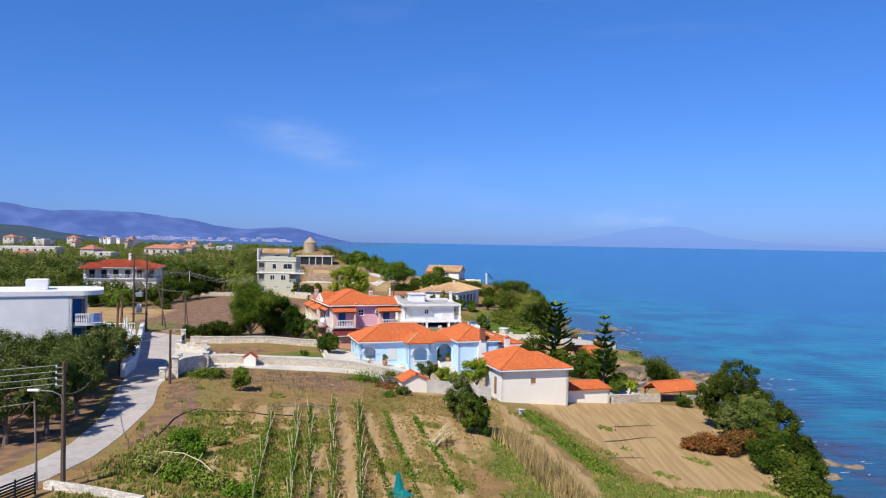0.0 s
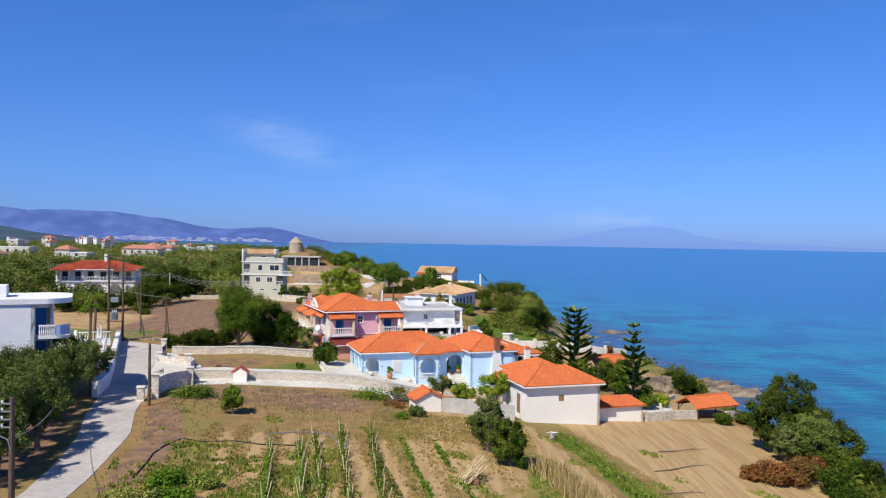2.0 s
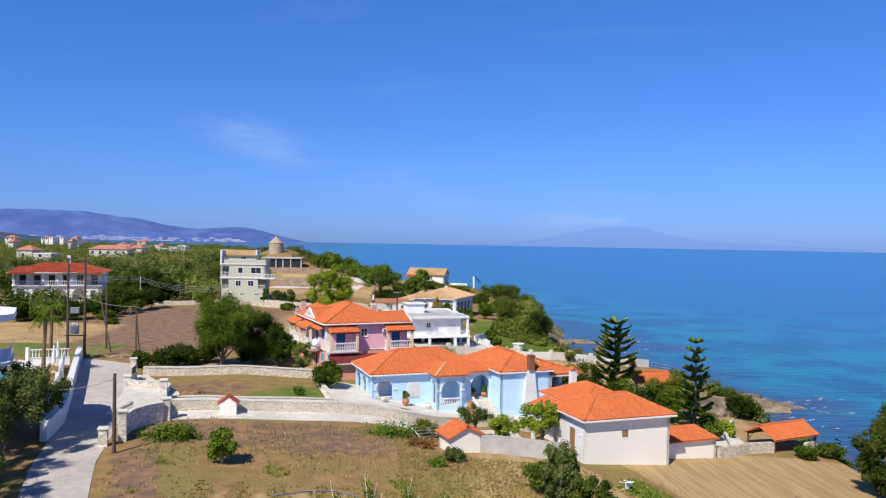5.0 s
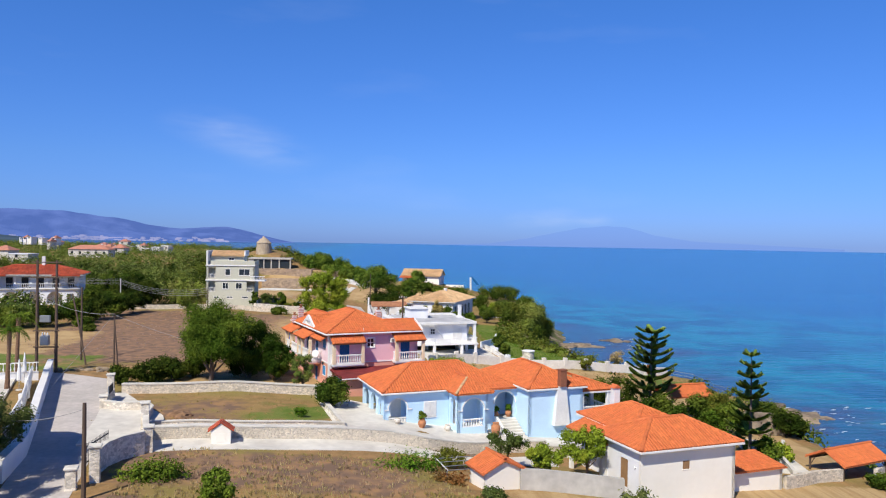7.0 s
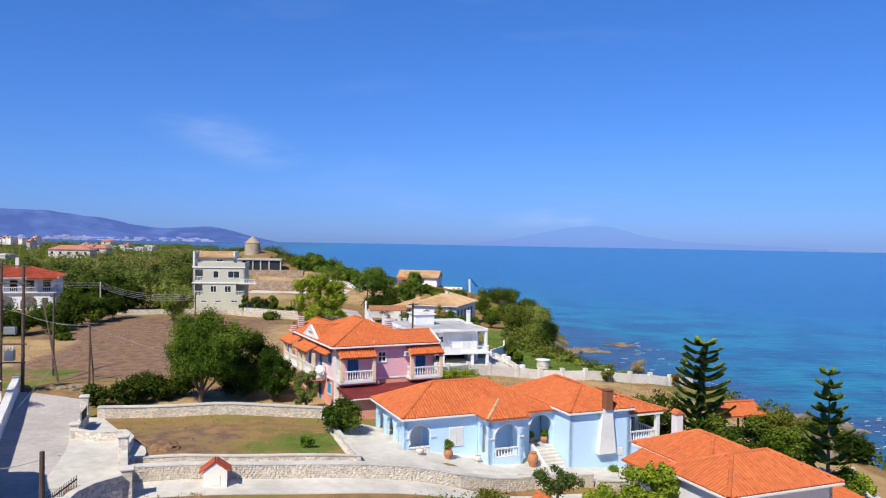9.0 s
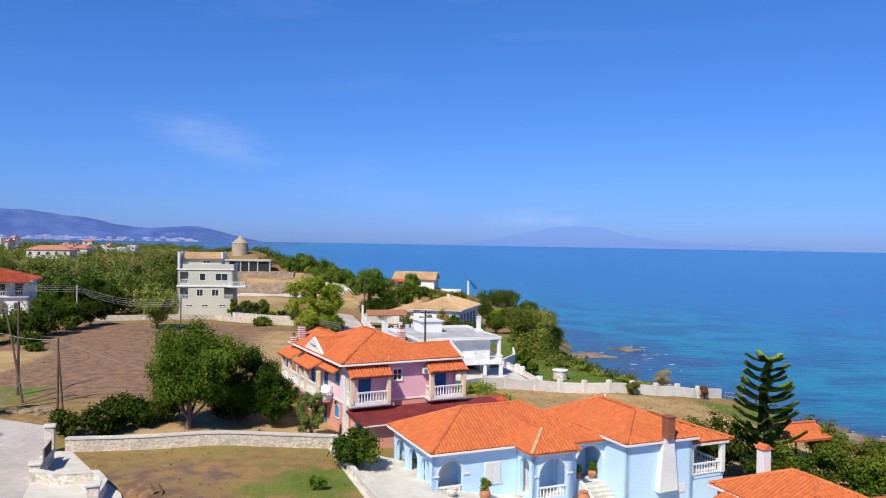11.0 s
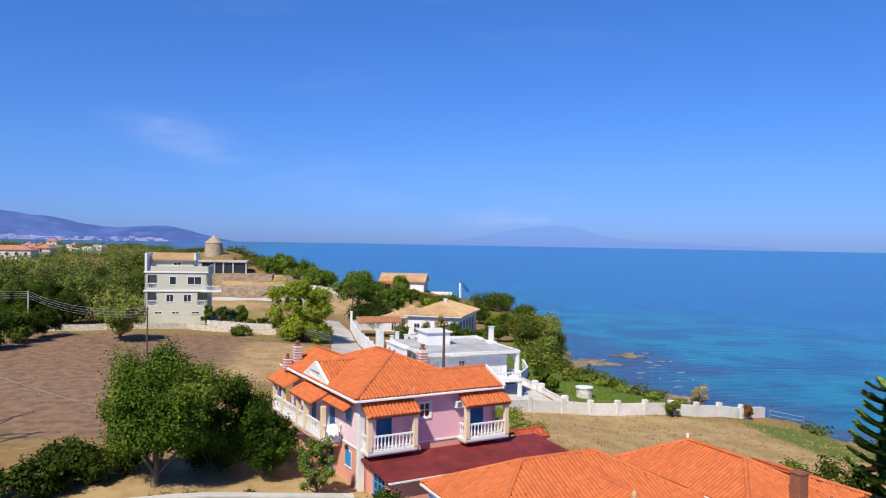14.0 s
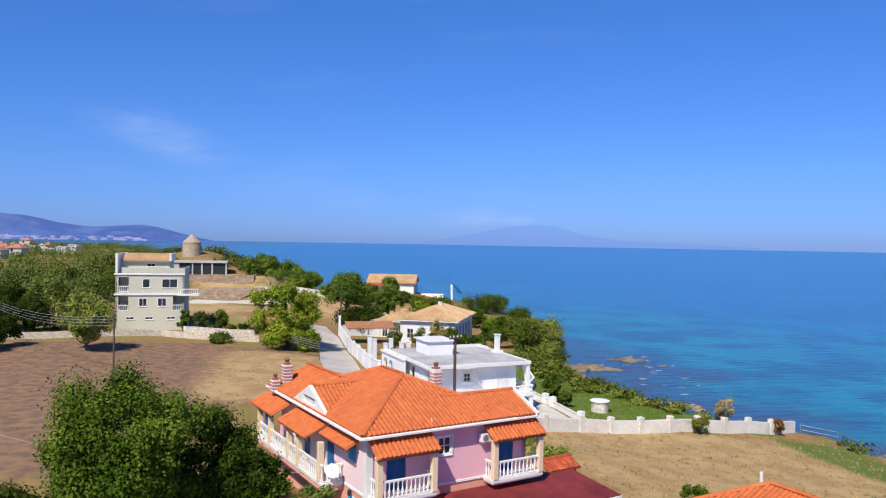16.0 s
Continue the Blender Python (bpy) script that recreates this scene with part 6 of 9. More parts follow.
def tan_house():
    """The bungalow under tan tiles between the villa and the cape."""
    h = thing("tan_roofed_house", "cream bungalow with tan tile roofs among shrubs", "house", pose(4.47, 185.6, 10.0, 0, 0, -23))
    walls(h, [(-9.8, 0.6), (-0.6, 0.6), (-0.6, 15.4), (-9.8, 15.4)], -0.8, 3.85, [WHITE_WALL, WHITE_WALL, CREAM, CREAM],
          {0: [(1.2, 2.2, 1.0, 2.5, False), (5.6, 6.6, 1.0, 2.5, False)], 1: [(0.8 + 2.5 * k, 2.3 + 2.5 * k, 0.3, 3.0, False) for k in range(5)]})
    for k in range(5):
        window(h, pose(-0.6, 1.4 + 2.5 * k, 0.3, 0, 0, 90), 1.5, 2.7, pane_mat=DARK, cols=2, rows=1)
    for x in (-8.6, -4.2):
        window(h, pose(x, 0.62, 1.0), 1.0, 1.5)
    hip_roof(h, -10.4, 0.0, 0.0, 16.0, 3.95, 0.38, TILE_TAN, along="y")
    c = part("chimney", boxes((-5.2, -4.6, 7.9, 8.5, 4.5, 6.3), bevel=0.02), WHITE, h)
    part("cap", boxes((-5.26, -4.54, 7.84, 8.56, 6.303, 6.4)), WHITE, c)
    walls(h, [(-14.8, 5.4), (-9.9, 5.4), (-9.9, 13.0), (-14.8, 13.0)], -0.8, 3.0, WHITE_WALL, {0: [(0.5, 1.4, 0.4, 2.5, False), (1.9, 2.8, 0.4, 2.5, False), (3.4, 4.5, 1.0, 2.4, False)]})
    for x, w_, z, hh in ((-14.3, 0.9, 0.4, 2.1), (-12.9, 0.9, 0.4, 2.1), (-11.4, 1.1, 1.0, 1.4)):
        window(h, pose(x, 5.42, z), w_, hh, pane_mat=DARK)
    hip_roof(h, -15.6, -7.6, 4.6, 13.6, 3.1, 0.36, TILE_TAN, name="west_roof")
    part("white_valance", boxes((-16.1, -15.65, 4.4, 13.8, 2.95, 3.25), bevel=0.02), WHITE, h)
    return h


def low_pergola():
    h = thing("tiled_pergola", "low garden shelter with rust tile roof behind a white wall", "shelter", pose(-9.4, 187.5, 11.0, 0, 0, 6))
    s = part("beam", boxes((-3.6, 3.6, -0.1, 0.1, 1.9, 2.05)), WOOD_TAN, h)
    tiled_slope(s, [(-3.8, -1.3, 1.95), (3.8, -1.3, 1.95), (3.8, 1.6, 2.75), (-3.8, 1.6, 2.75)], PERGOLA_WOOD)
    for x in (-3.4, 0, 3.4):
        for y in (-1.0, 1.3):
            part("post", boxes((x - 0.1, x + 0.1, y - 0.1, y + 0.1, -0.4, 2.0 + (0.5 if y > 0 else 0)), bevel=0.01), WHITE, h)
    return h


def far_tan_house():
    """The gabled house on the cape; its origin lies under the right end of the ridge."""
    h = thing("cape_house", "white house with tan gable roof above the cape", "house", pose(6.7, 246.7, 14.3, 0, 0, -15))
    walls(h, [(-11.2, -3.9), (-0.3, -3.9), (-0.3, 3.9), (-11.2, 3.9)], -1, 2.5, [CREAM, WHITE_WALL, CREAM, CREAM], {0: [(1.2, 2.4, 0.1, 2.1, False), (6.4, 7.4, 0.9, 2.0, False)], 1: [(1.2, 2.4, 0.2, 2.0, False), (4.2, 5.4, 0.2, 2.0, False)]})
    window(h, pose(-10.0, -3.88, 0.1), 1.2, 2.0, pane_mat=DARK)
    window(h, pose(-4.8, -3.88, 0.9), 1.0, 1.1)
    for y in (-2.7, 0.3):
        window(h, pose(-0.3, y, 0.2, 0, 0, 90), 1.2, 1.8, WHITE, WHITE, rows=1)
    for x in (-11.2, -0.3):
        part("gable", wall_panel(7.8, 2.4, 2.5, 0.2, top=[(3.9, 4.0)]), BEIGE, h, place=run((x, -3.9), (x, 3.9)) if x > -1 else run((x, 3.9), (x, -3.9)))
    r = part("ridge_beam", boxes((-11.3, -0.2, -0.06, 0.06, 3.85, 3.95)), WHITE, h)
    tiled_slope(r, [(-11.7, -4.5, 2.4), (0.1, -4.5, 2.4), (0.1, 0, 4.15), (-11.7, 0, 4.15)], TILE_TAN)
    tiled_slope(r, [(0.1, 4.5, 2.4), (-11.7, 4.5, 2.4), (-11.7, 0, 4.15), (0.1, 0, 4.15)], TILE_TAN)
    ridge_tiles(r, (-11.7, 0, 4.18), (0.1, 0, 4.18), TILE_TAN)
    tiled_slope(r, [(-11.7, -6.0, 1.9), (-7.5, -6.0, 1.9), (-7.5, -4.4, 2.35), (-11.7, -4.4, 2.35)], TILE)
    part("garden_wall", boxes((1.2, 6.5, -1.5, -1.2, -2.4, -0.1), bevel=0.02), CREAM, h)
    part("mast", tube(bmesh.new(), [(8.6, -1.6, -1.5), (8.5, -1.55, 2.2)], 0.3, 6), WHITE, h)
    bm = bmesh.new()
    f = bm.faces.new([bm.verts.new(v) for v in ((8.4, -1.8, 2.6), (9.2, -1.8, 2.4), (11.2, -2.1, 0.2), (10.2, -1.8, 0.1))])
    e = bmesh.ops.extrude_face_region(bm, geom=[f])
    bmesh.ops.translate(bm, verts=[v for v in e["geom"] if isinstance(v, bmesh.types.BMVert)], vec=(0, 0.08, 0))
    part("shade_sail", bm, SHUTTER, h)
    return h


def green_block():
    h = thing("apartment_building", "four-storey grey-green apartment block with balconies and tan roof", "building", pose(-47.9, 189.5, 12.3, 0, 0, 4))
    wl = part("wall", wall_panel(9.9, -1.0, 8.65, 0.3, [(1.6, 2.7, 1.75, 2.1, False), (4.3, 5.4, 1.75, 2.1, False), (7.4, 8.6, 1.75, 2.1, False),
                                                       (0.45, 1.9, 3.1, 5.3, False), (3.4, 4.5, 3.75, 4.95, False), (6.1, 7.3, 3.75, 4.95, False), (8.3, 9.6, 3.1, 5.3, False),
                                                       (0.45, 1.9, 6.0, 8.2, False), (3.9, 4.9, 6.6, 7.9, False), (6.7, 8.9, 6.6, 7.9, False)]), GREY_RENDER, h)
    for p, q in (((9.9, 0.0), (9.9, 9.0)), ((9.9, 9.0), (0, 9.0)), ((0, 9.0), (0, 0.0))):
        part("wall", wall_panel(span(p, q), -1.0, 8.65, 0.3), GREY_RENDER, h, place=run(p, q))
    for x, z, w_, hh in ((1.6, 1.75, 1.1, 0.35), (4.3, 1.75, 1.1, 0.35), (7.4, 1.75, 1.2, 0.35), (3.4, 3.75, 1.1, 1.2), (6.1, 3.75, 1.2, 1.2), (3.9, 6.6, 1.0, 1.3), (6.7, 6.6, 2.2, 1.3)):
        window(h, pose(x, 0.02, z), w_, hh, cols=2 if w_ > 1 else 1, rows=1)
    for x0, x1, z0 in ((0.45, 1.9, 3.1), (0.45, 1.9, 6.0), (8.3, 9.6, 3.1)):
        part("loggia_back", boxes((x0, x1, 1.35, 1.4, z0, z0 + 2.2)), GREY_RENDER, h)
        balustrade(h, (x0, 0.1), (x1, 0.1), z0 - 0.05, 0.9, step=0.28)
    for z in (5.55, 8.65):
        part("cornice", boxes((-0.15, 10.05, -0.18, -0.003, z - 0.12, z + 0.12), bevel=0.02), WHITE, h)
    b = part("balcony", boxes((8.9, 12.2, -0.9, 3.0, 5.38, 5.6), bevel=0.02), WHITE, h)
    balustrade(b, (9.0, -0.8), (12.1, -0.8), 5.605, 0.85, step=0.3)
    part("roof_terrace", boxes((-0.1, 10.0, -0.1, 9.1, 8.66, 8.8)), CONCRETE_PALE, h)
    part("parapet", boxes((0.9, 10.0, -0.12, 0.06, 8.805, 9.65), (9.85, 10.02, 0.06, 9.0, 8.805, 9.65), bevel=0.02), GREY_RENDER, h)
    p = part("penthouse", wall_panel(6.9, 8.81, 10.6, 0.25, [(3.6, 4.8, 9.75, 10.2, False)]), GREY_RENDER, h, place=pose(0.6, 2.2, 0))
    part("penthouse_side", boxes((7.25, 7.5, 2.45, 8.5, 8.81, 10.6)), GREY_RENDER, h)
    part("gable_wall", boxes((0.0, 0.35, -0.1, 8.8, 8.81, 11.8), bevel=0.02), WHITE, h)
    part("gable_wall", boxes((7.5, 7.8, 2.0, 8.8, 10.6, 11.8), bevel=0.02), WHITE, h)
    window(p, pose(3.6, 0.02, 9.75), 1.2, 0.45, pane_mat=DARK, rows=1)
    tiled_slope(p, [(0.0, -0.5, 10.65), (6.9, -0.5, 10.65), (6.9, 3.0, 11.75), (0.0, 3.0, 11.75)], TILE_TAN)
    return h


def mill_tower():
    h = thing("stone_tower", "old round stone mill tower with conical cap on a hill", "tower", pose(-49.2, 272, 21.5))
    bm = lathe([(2.55, -1.5), (2.4, 1.5), (2.3, 3.7), (2.42, 3.72), (2.42, 3.84), (1.25, 4.95), (0.08, 5.95), (0.02, 6.0)], 20)
    part("tower_wall", bm, material("mill_stone", (0.46, 0.37, 0.26), 0.9, vary=0.2, scale=2.2, second=(0.38, 0.30, 0.22), mix_scale=0.7, bump=0.5, bump_scale=4), h)
    return h


def concrete_frame():
    h = thing("open_garage", "unfinished flat-roofed building with open bays below the tower", "building", pose(-50.5, 258, 17.4, 0, 0, 1))
    part("roof_slab", boxes((-1.0, 11.8, -0.3, 6.0, 3.05, 3.5), bevel=0.03), CONCRETE, h)
    # shade in the open bays is put in as a near-black wall
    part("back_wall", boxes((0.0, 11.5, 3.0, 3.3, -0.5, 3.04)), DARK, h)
    part("side_wall", boxes((-1.0, 0.5, 0.0, 5.5, -0.6, 3.04)), CONCRETE, h)
    for x in (3.4, 5.6, 8.0, 11.3):
        part("column", boxes((x, x + 0.35, 0.0, 0.35, -0.6, 3.04)), CONCRETE, h)
    for x0, x1 in ((0.6, 3.3), (3.85, 5.5), (6.05, 7.9), (8.45, 11.2)):
        part("glazing", boxes((x0, x1, 0.25, 0.3, -0.4, 3.0)), GLASS, h)
    return h


def hotel():
    h = thing("guest_house", "white two-storey guest house with arches, balustrade and red tile roof", "building", pose(-88.0, 180.0, 13.1, 0, 0, 14))
    Wd = 17.0
    part("wall", wall_panel(Wd, -1, 2.9, 0.35, [(0.9, 2.2, 0.2, 2.3, False), (3.6, 6.4, 0.0, 2.4, True), (7.4, 10.2, 0.0, 2.4, True), (11.2, 14.0, 0.0, 2.4, True), (14.8, 15.8, 0.8, 2.0, False)]), WHITE_WALL, h)
    for k, (p, q) in enumerate((((Wd, 0), (Wd, 9)), ((Wd, 9), (0, 9)), ((0, 9), (0, 0)))):
        part("wall", wall_panel(span(p, q), -1, 5.8, 0.3), WHITE_WALL, h, place=run(p, q))
    part("arcade_back", boxes((0.4, Wd - 0.4, 2.0, 2.2, -0.5, 2.85)), CREAM, h)
    part("upper_wall", wall_panel(Wd, 3.1, 5.8, 0.25, [(k * 2.75 + 0.9, k * 2.75 + 2.2, 3.15, 5.2, False) for k in range(6)]), WHITE_WALL, h, place=pose(0, 1.6, 0))
    for k in range(6):
        # near-black sheets in the doorways carry the shade of the rooms behind
        part("door_opening", boxes((k * 2.75 + 0.95, k * 2.75 + 2.15, 1.75, 1.8, 3.16, 5.15)), DARK, h)
    part("balcony", boxes((-0.2, Wd + 0.2, -0.4, 1.6, 2.91, 3.1), bevel=0.02), WHITE, h)
    balustrade(h, (0, -0.25), (Wd, -0.25), 3.105, 0.95, step=0.33)
    for k in range(7):
        part("pillar", boxes((k * 2.75 + 0.05, k * 2.75 + 0.35, -0.2, 0.1, 4.05, 5.75)), WHITE, h)
    hip_roof(h, -0.8, Wd + 0.8, -1.0, 9.8, 5.85, 0.32, TILE_DARK)
    for x in (-0.4, 12.6):
        r = part("bay_roof", boxes((x, x + 4.6, -1.35, 1.0, 5.6, 5.7)), WHITE, h)
        tiled_slope(r, [(x - 0.3, -1.9, 5.65), (x + 4.9, -1.9, 5.65), (x + 3.4, 2.2, 6.95), (x + 1.2, 2.2, 6.95)], TILE_DARK)
    part("chimney", boxes((9.6, 10.2, 4.0, 4.6, 7.0, 9.3), bevel=0.02), WHITE, h)
    return h


def white_block():
    """The flat-roofed holiday block beside the road."""
    h = thing("white_apartments", "white modern two-storey block with curved roof slab and blue-panelled balconies", "building", pose(-36.99, 74.05, 11.8, 0, 0, 25))
    part("wall", wall_panel(26, -1.5, 9.0, 0.3), WHITE_WALL, h, place=run((-26.3, -0.3), (-0.3, -0.3)))
    part("wall", wall_panel(1.2, -1.5, 9.0, 0.3), WHITE_WALL, h, place=run((-0.3, -0.3), (-0.3, 0.9)))
    part("wall", wall_panel(1.28, -1.5, 9.0, 0.3, [(0.02, 0.86, 0.2, 2.6, False), (0.02, 0.86, 3.25, 5.65, False), (0.02, 0.86, 6.2, 8.6, False)]), WHITE_WALL, h, place=run((-0.28, 0.9), (1.0, 0.9)))
    part("wall", wall_panel(5.9, -1.5, 9.0, 0.3), WHITE_WALL, h, place=run((1.0, 0.9), (1.0, 6.8)))
    part("wall", wall_panel(27.3, -1.5, 9.0, 0.3), WHITE_WALL, h, place=run((1.0, 6.8), (-26.3, 6.8)))
    for z in (0.2, 3.25, 6.2):
        part("door_panel", boxes((-0.26, 0.58, 0.96, 1.0, z, z + 2.4), bevel=0.01), SHUTTER, h)
        part("wood_jamb", boxes((0.60, 0.86, 0.86, 0.895, z, z + 2.4), bevel=0.01), WOOD_TAN, h)
    def slab(out, z, thick):
        bm = bmesh.new()
        f = bm.faces.new([bm.verts.new((x, y, z)) for x, y in out])
        e = bmesh.ops.extrude_face_region(bm, geom=[f])
        bmesh.ops.translate(bm, verts=[v for v in e["geom"] if isinstance(v, bmesh.types.BMVert)], vec=(0, 0, thick))
        bmesh.ops.recalc_face_normals(bm, faces=list(bm.faces))
        return bm
    part("roof_slab", slab([(-27, -0.45), (-0.2, -0.45)] + [(0.3 + 2.3 * math.sin(a), 1.8 - 2.25 * math.cos(a)) for a in np.linspace(0.2, 1.5, 8)] + [(2.6, 6.0), (2.0, 7.0), (0.8, 7.6), (-27, 7.6)], 9.02, 0.45), WHITE_WALL, h)
    part("roof_box", boxes((-4.6, -2.6, 2.2, 4.4, 9.48, 10.5), bevel=0.03), WHITE_WALL, h)
    for z in (3.0, 5.95):
        b = part("balcony", slab([(-0.02, -0.25), (1.3, -0.25)] + [(1.3 + 1.2 * math.sin(a), 1.0 - 1.25 * math.cos(a)) for a in np.linspace(0.2, 1.57, 7)] + [(2.5, 5.4), (1.02, 5.4), (1.02, 0.88), (-0.02, 0.88)], z, 0.22), WHITE, h)
        balustrade(b, (0.0, -0.18), (1.3, -0.18), z + 0.225, 1.0, step=0.15, thick=0.06)
        pts = [(1.32 + 1.1 * math.sin(a), 1.0 - 1.18 * math.cos(a)) for a in np.linspace(0.0, 1.57, 6)] + [(2.42, 5.3)]
        for p, q in zip(pts, pts[1:]):
            part("glass_panel", boxes((0.01, span(p, q) - 0.01, -0.015, 0.015, 0.06, 0.98)), PALE_GLASS, b, place=run(p, q, z + 0.225))
    return h


def roof_units():
    for k, (x, y) in enumerate(((-8.4, 1.4), (-9.4, 1.7))):
        m = pose(-36.99, 74.05, 11.8, 0, 0, 25) @ pose(x, y, 9.475)
        u = thing("air_conditioning_unit", "white outdoor air-conditioning unit on a flat roof", "air conditioner", m, "rooftop units")
        part("casing", boxes((-0.42, 0.42, -0.17, 0.17, 0.06, 0.66), bevel=0.02), PLASTIC_WHITE, u)
        part("fan", lathe([(0.24, 0), (0.24, 0.015), (0.05, 0.03)], 12), METAL, u, place=pose(-0.08, -0.172, 0.36, 90))
        part("feet", boxes((-0.35, -0.25, -0.17, 0.17, 0, 0.058), (0.25, 0.35, -0.17, 0.17, 0, 0.058)), METAL, u)


pink_house()
blue_house()
cream_house()
hut()
shrine()
white_villa()
villa_fence()
garden_pillars()
tan_house()
low_pergola()
far_tan_house()
green_block()
mill_tower()
concrete_frame()
hotel()
white_block()
roof_units()


# ---- trees and shrubs ----
tree("walnut_tree", -28.0, 107.6, 8.7, 4.5, 4.2, LEAF_DEEP, "tall green leafy tree with a pale trunk in a dry orchard", 11, trunk=0.24, crown_base=0.09, leaves=36000, leaf=0.14, n=66)
tree("citrus_tree", -24.8, 110.2, 6.7, 3.5, 3.3, LEAF_CITRUS, "dark green citrus tree with dense crown", 12, trunk=0.18, crown_base=-0.06, leaves=26000, leaf=0.14, n=60, group="orchard citrus trees")
tree("citrus_tree", -21.8, 109.4, 4.3, 2.2, 2.2, LEAF_CITRUS, "dark green citrus tree close to the pink house", 13, trunk=0.16, crown_base=-0.04, leaves=11000, leaf=0.135, n=36, group="orchard citrus trees")
tree("young_olive_tree", -18.7, 105.7, 3.8, 1.7, 1.6, LEAF_GROVE, "small grey-green olive tree beside the pink house", 14, trunk=0.09, crown_base=0.08, leaves=3800, leaf=0.12, n=24, rmin=0.12, rmax=0.28)
bush("orange_shrub", -15.3, 99.2, 3.1, 1.8, LEAF_FIG, "rounded dark green citrus shrub at the drive's edge", 15, leaves=5000, leaf=0.17, n=26)
tree("acacia_tree", -46.0, 168.5, 7.4, 4.6, 4.0, LEAF_WEED, "yellow-green airy tree before the apartment block", 16, trunk=0.2, crown_base=0.12, leaves=6000, leaf=0.26, n=36)
tree("pine_tree", -22.0, 176.5, 10.6, 6.2, 5.0, LEAF_LIME, "bright green pine tree by a lane", 17, trunk=0.25, crown_base=-0.02, leaves=15000, leaf=0.26, n=60, rmin=0.10, rmax=0.30)
tree("umbrella_pine", -12.5, 200.5, 10.6, 5.8, 5.0, LEAF_PINE, "umbrella pine with dark understorey beside a pole", 18, trunk=0.28, crown_base=0.46, leaves=10500, leaf=0.28, n=34)
bush("dark_thicket", -10.2, 199.5, 5.4, 5.6, LEAF_DARK, "dark shady thicket below a pine", 19, leaves=8500, leaf=0.26, n=30)
tree("round_pine", -3.5, 216, 7.6, 3.4, 3.2, LEAF_PINE, "round-crowned pine before the cape house", 20, crown_base=0.15, leaves=5500, leaf=0.28, n=30)
rng = random.Random(5)
for k, (x, y, h, r) in enumerate([(-33, 262, 4.2, 3.2), (-29.5, 263, 5.4, 3.8), (-25, 264, 6.2, 4.2), (-21.5, 262, 5.2, 3.8), (-18.4, 260, 4.0, 3.2), (-27, 259, 4.0, 3.4), (-22.5, 257.5, 3.4, 3.2)]):
    tree("cape_pine", x, y, h, r, r, LEAF_PINE, "dense dark green pine on the ridge", 30 + k, crown_base=0.08, leaves=4200, leaf=0.34, n=24, group="ridge pines", rmin=0.26, rmax=0.42)
for k, (x, y, h, r, mat) in enumerate([(-8, 212, 3.2, 3.4, LEAF_FIG), (2, 214, 3.0, 3.2, LEAF_PINE), (6.5, 217, 3.6, 3.0, LEAF_FIG), (11, 222, 3.0, 3.4, LEAF_SCRUB), (14, 214, 4.6, 2.6, LEAF_FIG),
                                       (20, 236, 4.2, 4.6, LEAF_FIG), (25.5, 245, 4.4, 4.6, LEAF_FIG), (29.0, 234, 3.2, 3.2, LEAF_FIG), (22, 223, 2.2, 2.6, LEAF_LIME), (18, 218, 2.0, 2.6, LEAF_LIME),
                                       (12.8, 199, 3.6, 2.0, LEAF_DEEP), (25.5, 217, 2.2, 2.6, LEAF_LIME), (28.0, 222, 2.4, 2.6, LEAF_LIME), (10, 232, 2.4, 3.4, LEAF_SCRUB), (4.5, 228, 2.2, 3.0, LEAF_SCRUB), (17.5, 206, 3.0, 2.6, LEAF_FIG),
                                       (16.5, 189.5, 5.2, 3.6, LEAF_FIG), (21.0, 196, 5.0, 4.2, LEAF_SCRUB), (23.5, 203, 5.0, 4.2, LEAF_FIG), (21.8, 190.5, 3.6, 3.0, LEAF_SCRUB), (26.0, 209, 4.6, 3.8, LEAF_SCRUB), (19.5, 185.5, 2.6, 2.6, LEAF_SCRUB), (29.5, 214, 4.0, 3.4, LEAF_FIG),
                                       (-5.5, 186.5, 2.2, 1.2, LEAF_SCRUB), (0.4, 184.0, 2.8, 2.0, LEAF_FIG), (7.2, 182.5, 2.0, 1.4, LEAF_DEEP), (-8.6, 163.5, 2.8, 1.3, LEAF_LIME)]):
    if 184 < y < 216 and x > 15:
        h, r = h * 1.25, r * 1.15
        mat = (LEAF_SCRUB, LEAF_WEED, LEAF_SCRUB, LEAF_FIG)[k % 4]
    bush("headland_shrub", x, y, h, r, mat, "dense green shrub on the headland", 60 + k, leaves=int(1200 + 420 * r * h / 3), leaf=0.24, n=26, group="headland shrubs")
for k, (x, y, h, r) in enumerate([(16.6, 158.5, 0.8, 1.4), (16.0, 163, 0.9, 1.4), (17.6, 155.2, 0.7, 1.3), (19.2, 151.6, 0.7, 1.3), (15.4, 167.5, 1.0, 1.4), (21.8, 148.6, 0.7, 1.2), (24.6, 146.6, 0.7, 1.2), (15.4, 173.5, 1.3, 1.6)]):
    bush("lawn_edge_shrub", x, y, h, r, LEAF_WEED, "wild olive-green shrub along a lawn's edge", 100 + k, leaves=900, leaf=0.2, n=14, group="lawn edge shrubs")
for k, (x, y, h, r, mat) in enumerate([(19.4, 138.2, 1.9, 1.2, LEAF_SCRUB), (26.2, 145.5, 3.1, 1.7, STRAW), (30.6, 141.8, 2.3, 0.8, LEAF_BROWN), (5.6, 114.6, 1.5, 1.2, LEAF_DEEP), (-1.0, 131.2, 1.0, 2.2, LEAF_LIME), (-3.4, 130.6, 1.1, 1.6, LEAF_LIME)]):
    bush("meadow_shrub", x, y, h, r, mat, "low sea-blown shrub in a dry meadow", 120 + k, leaves=1300, leaf=0.14, n=12, group="meadow shrubs")
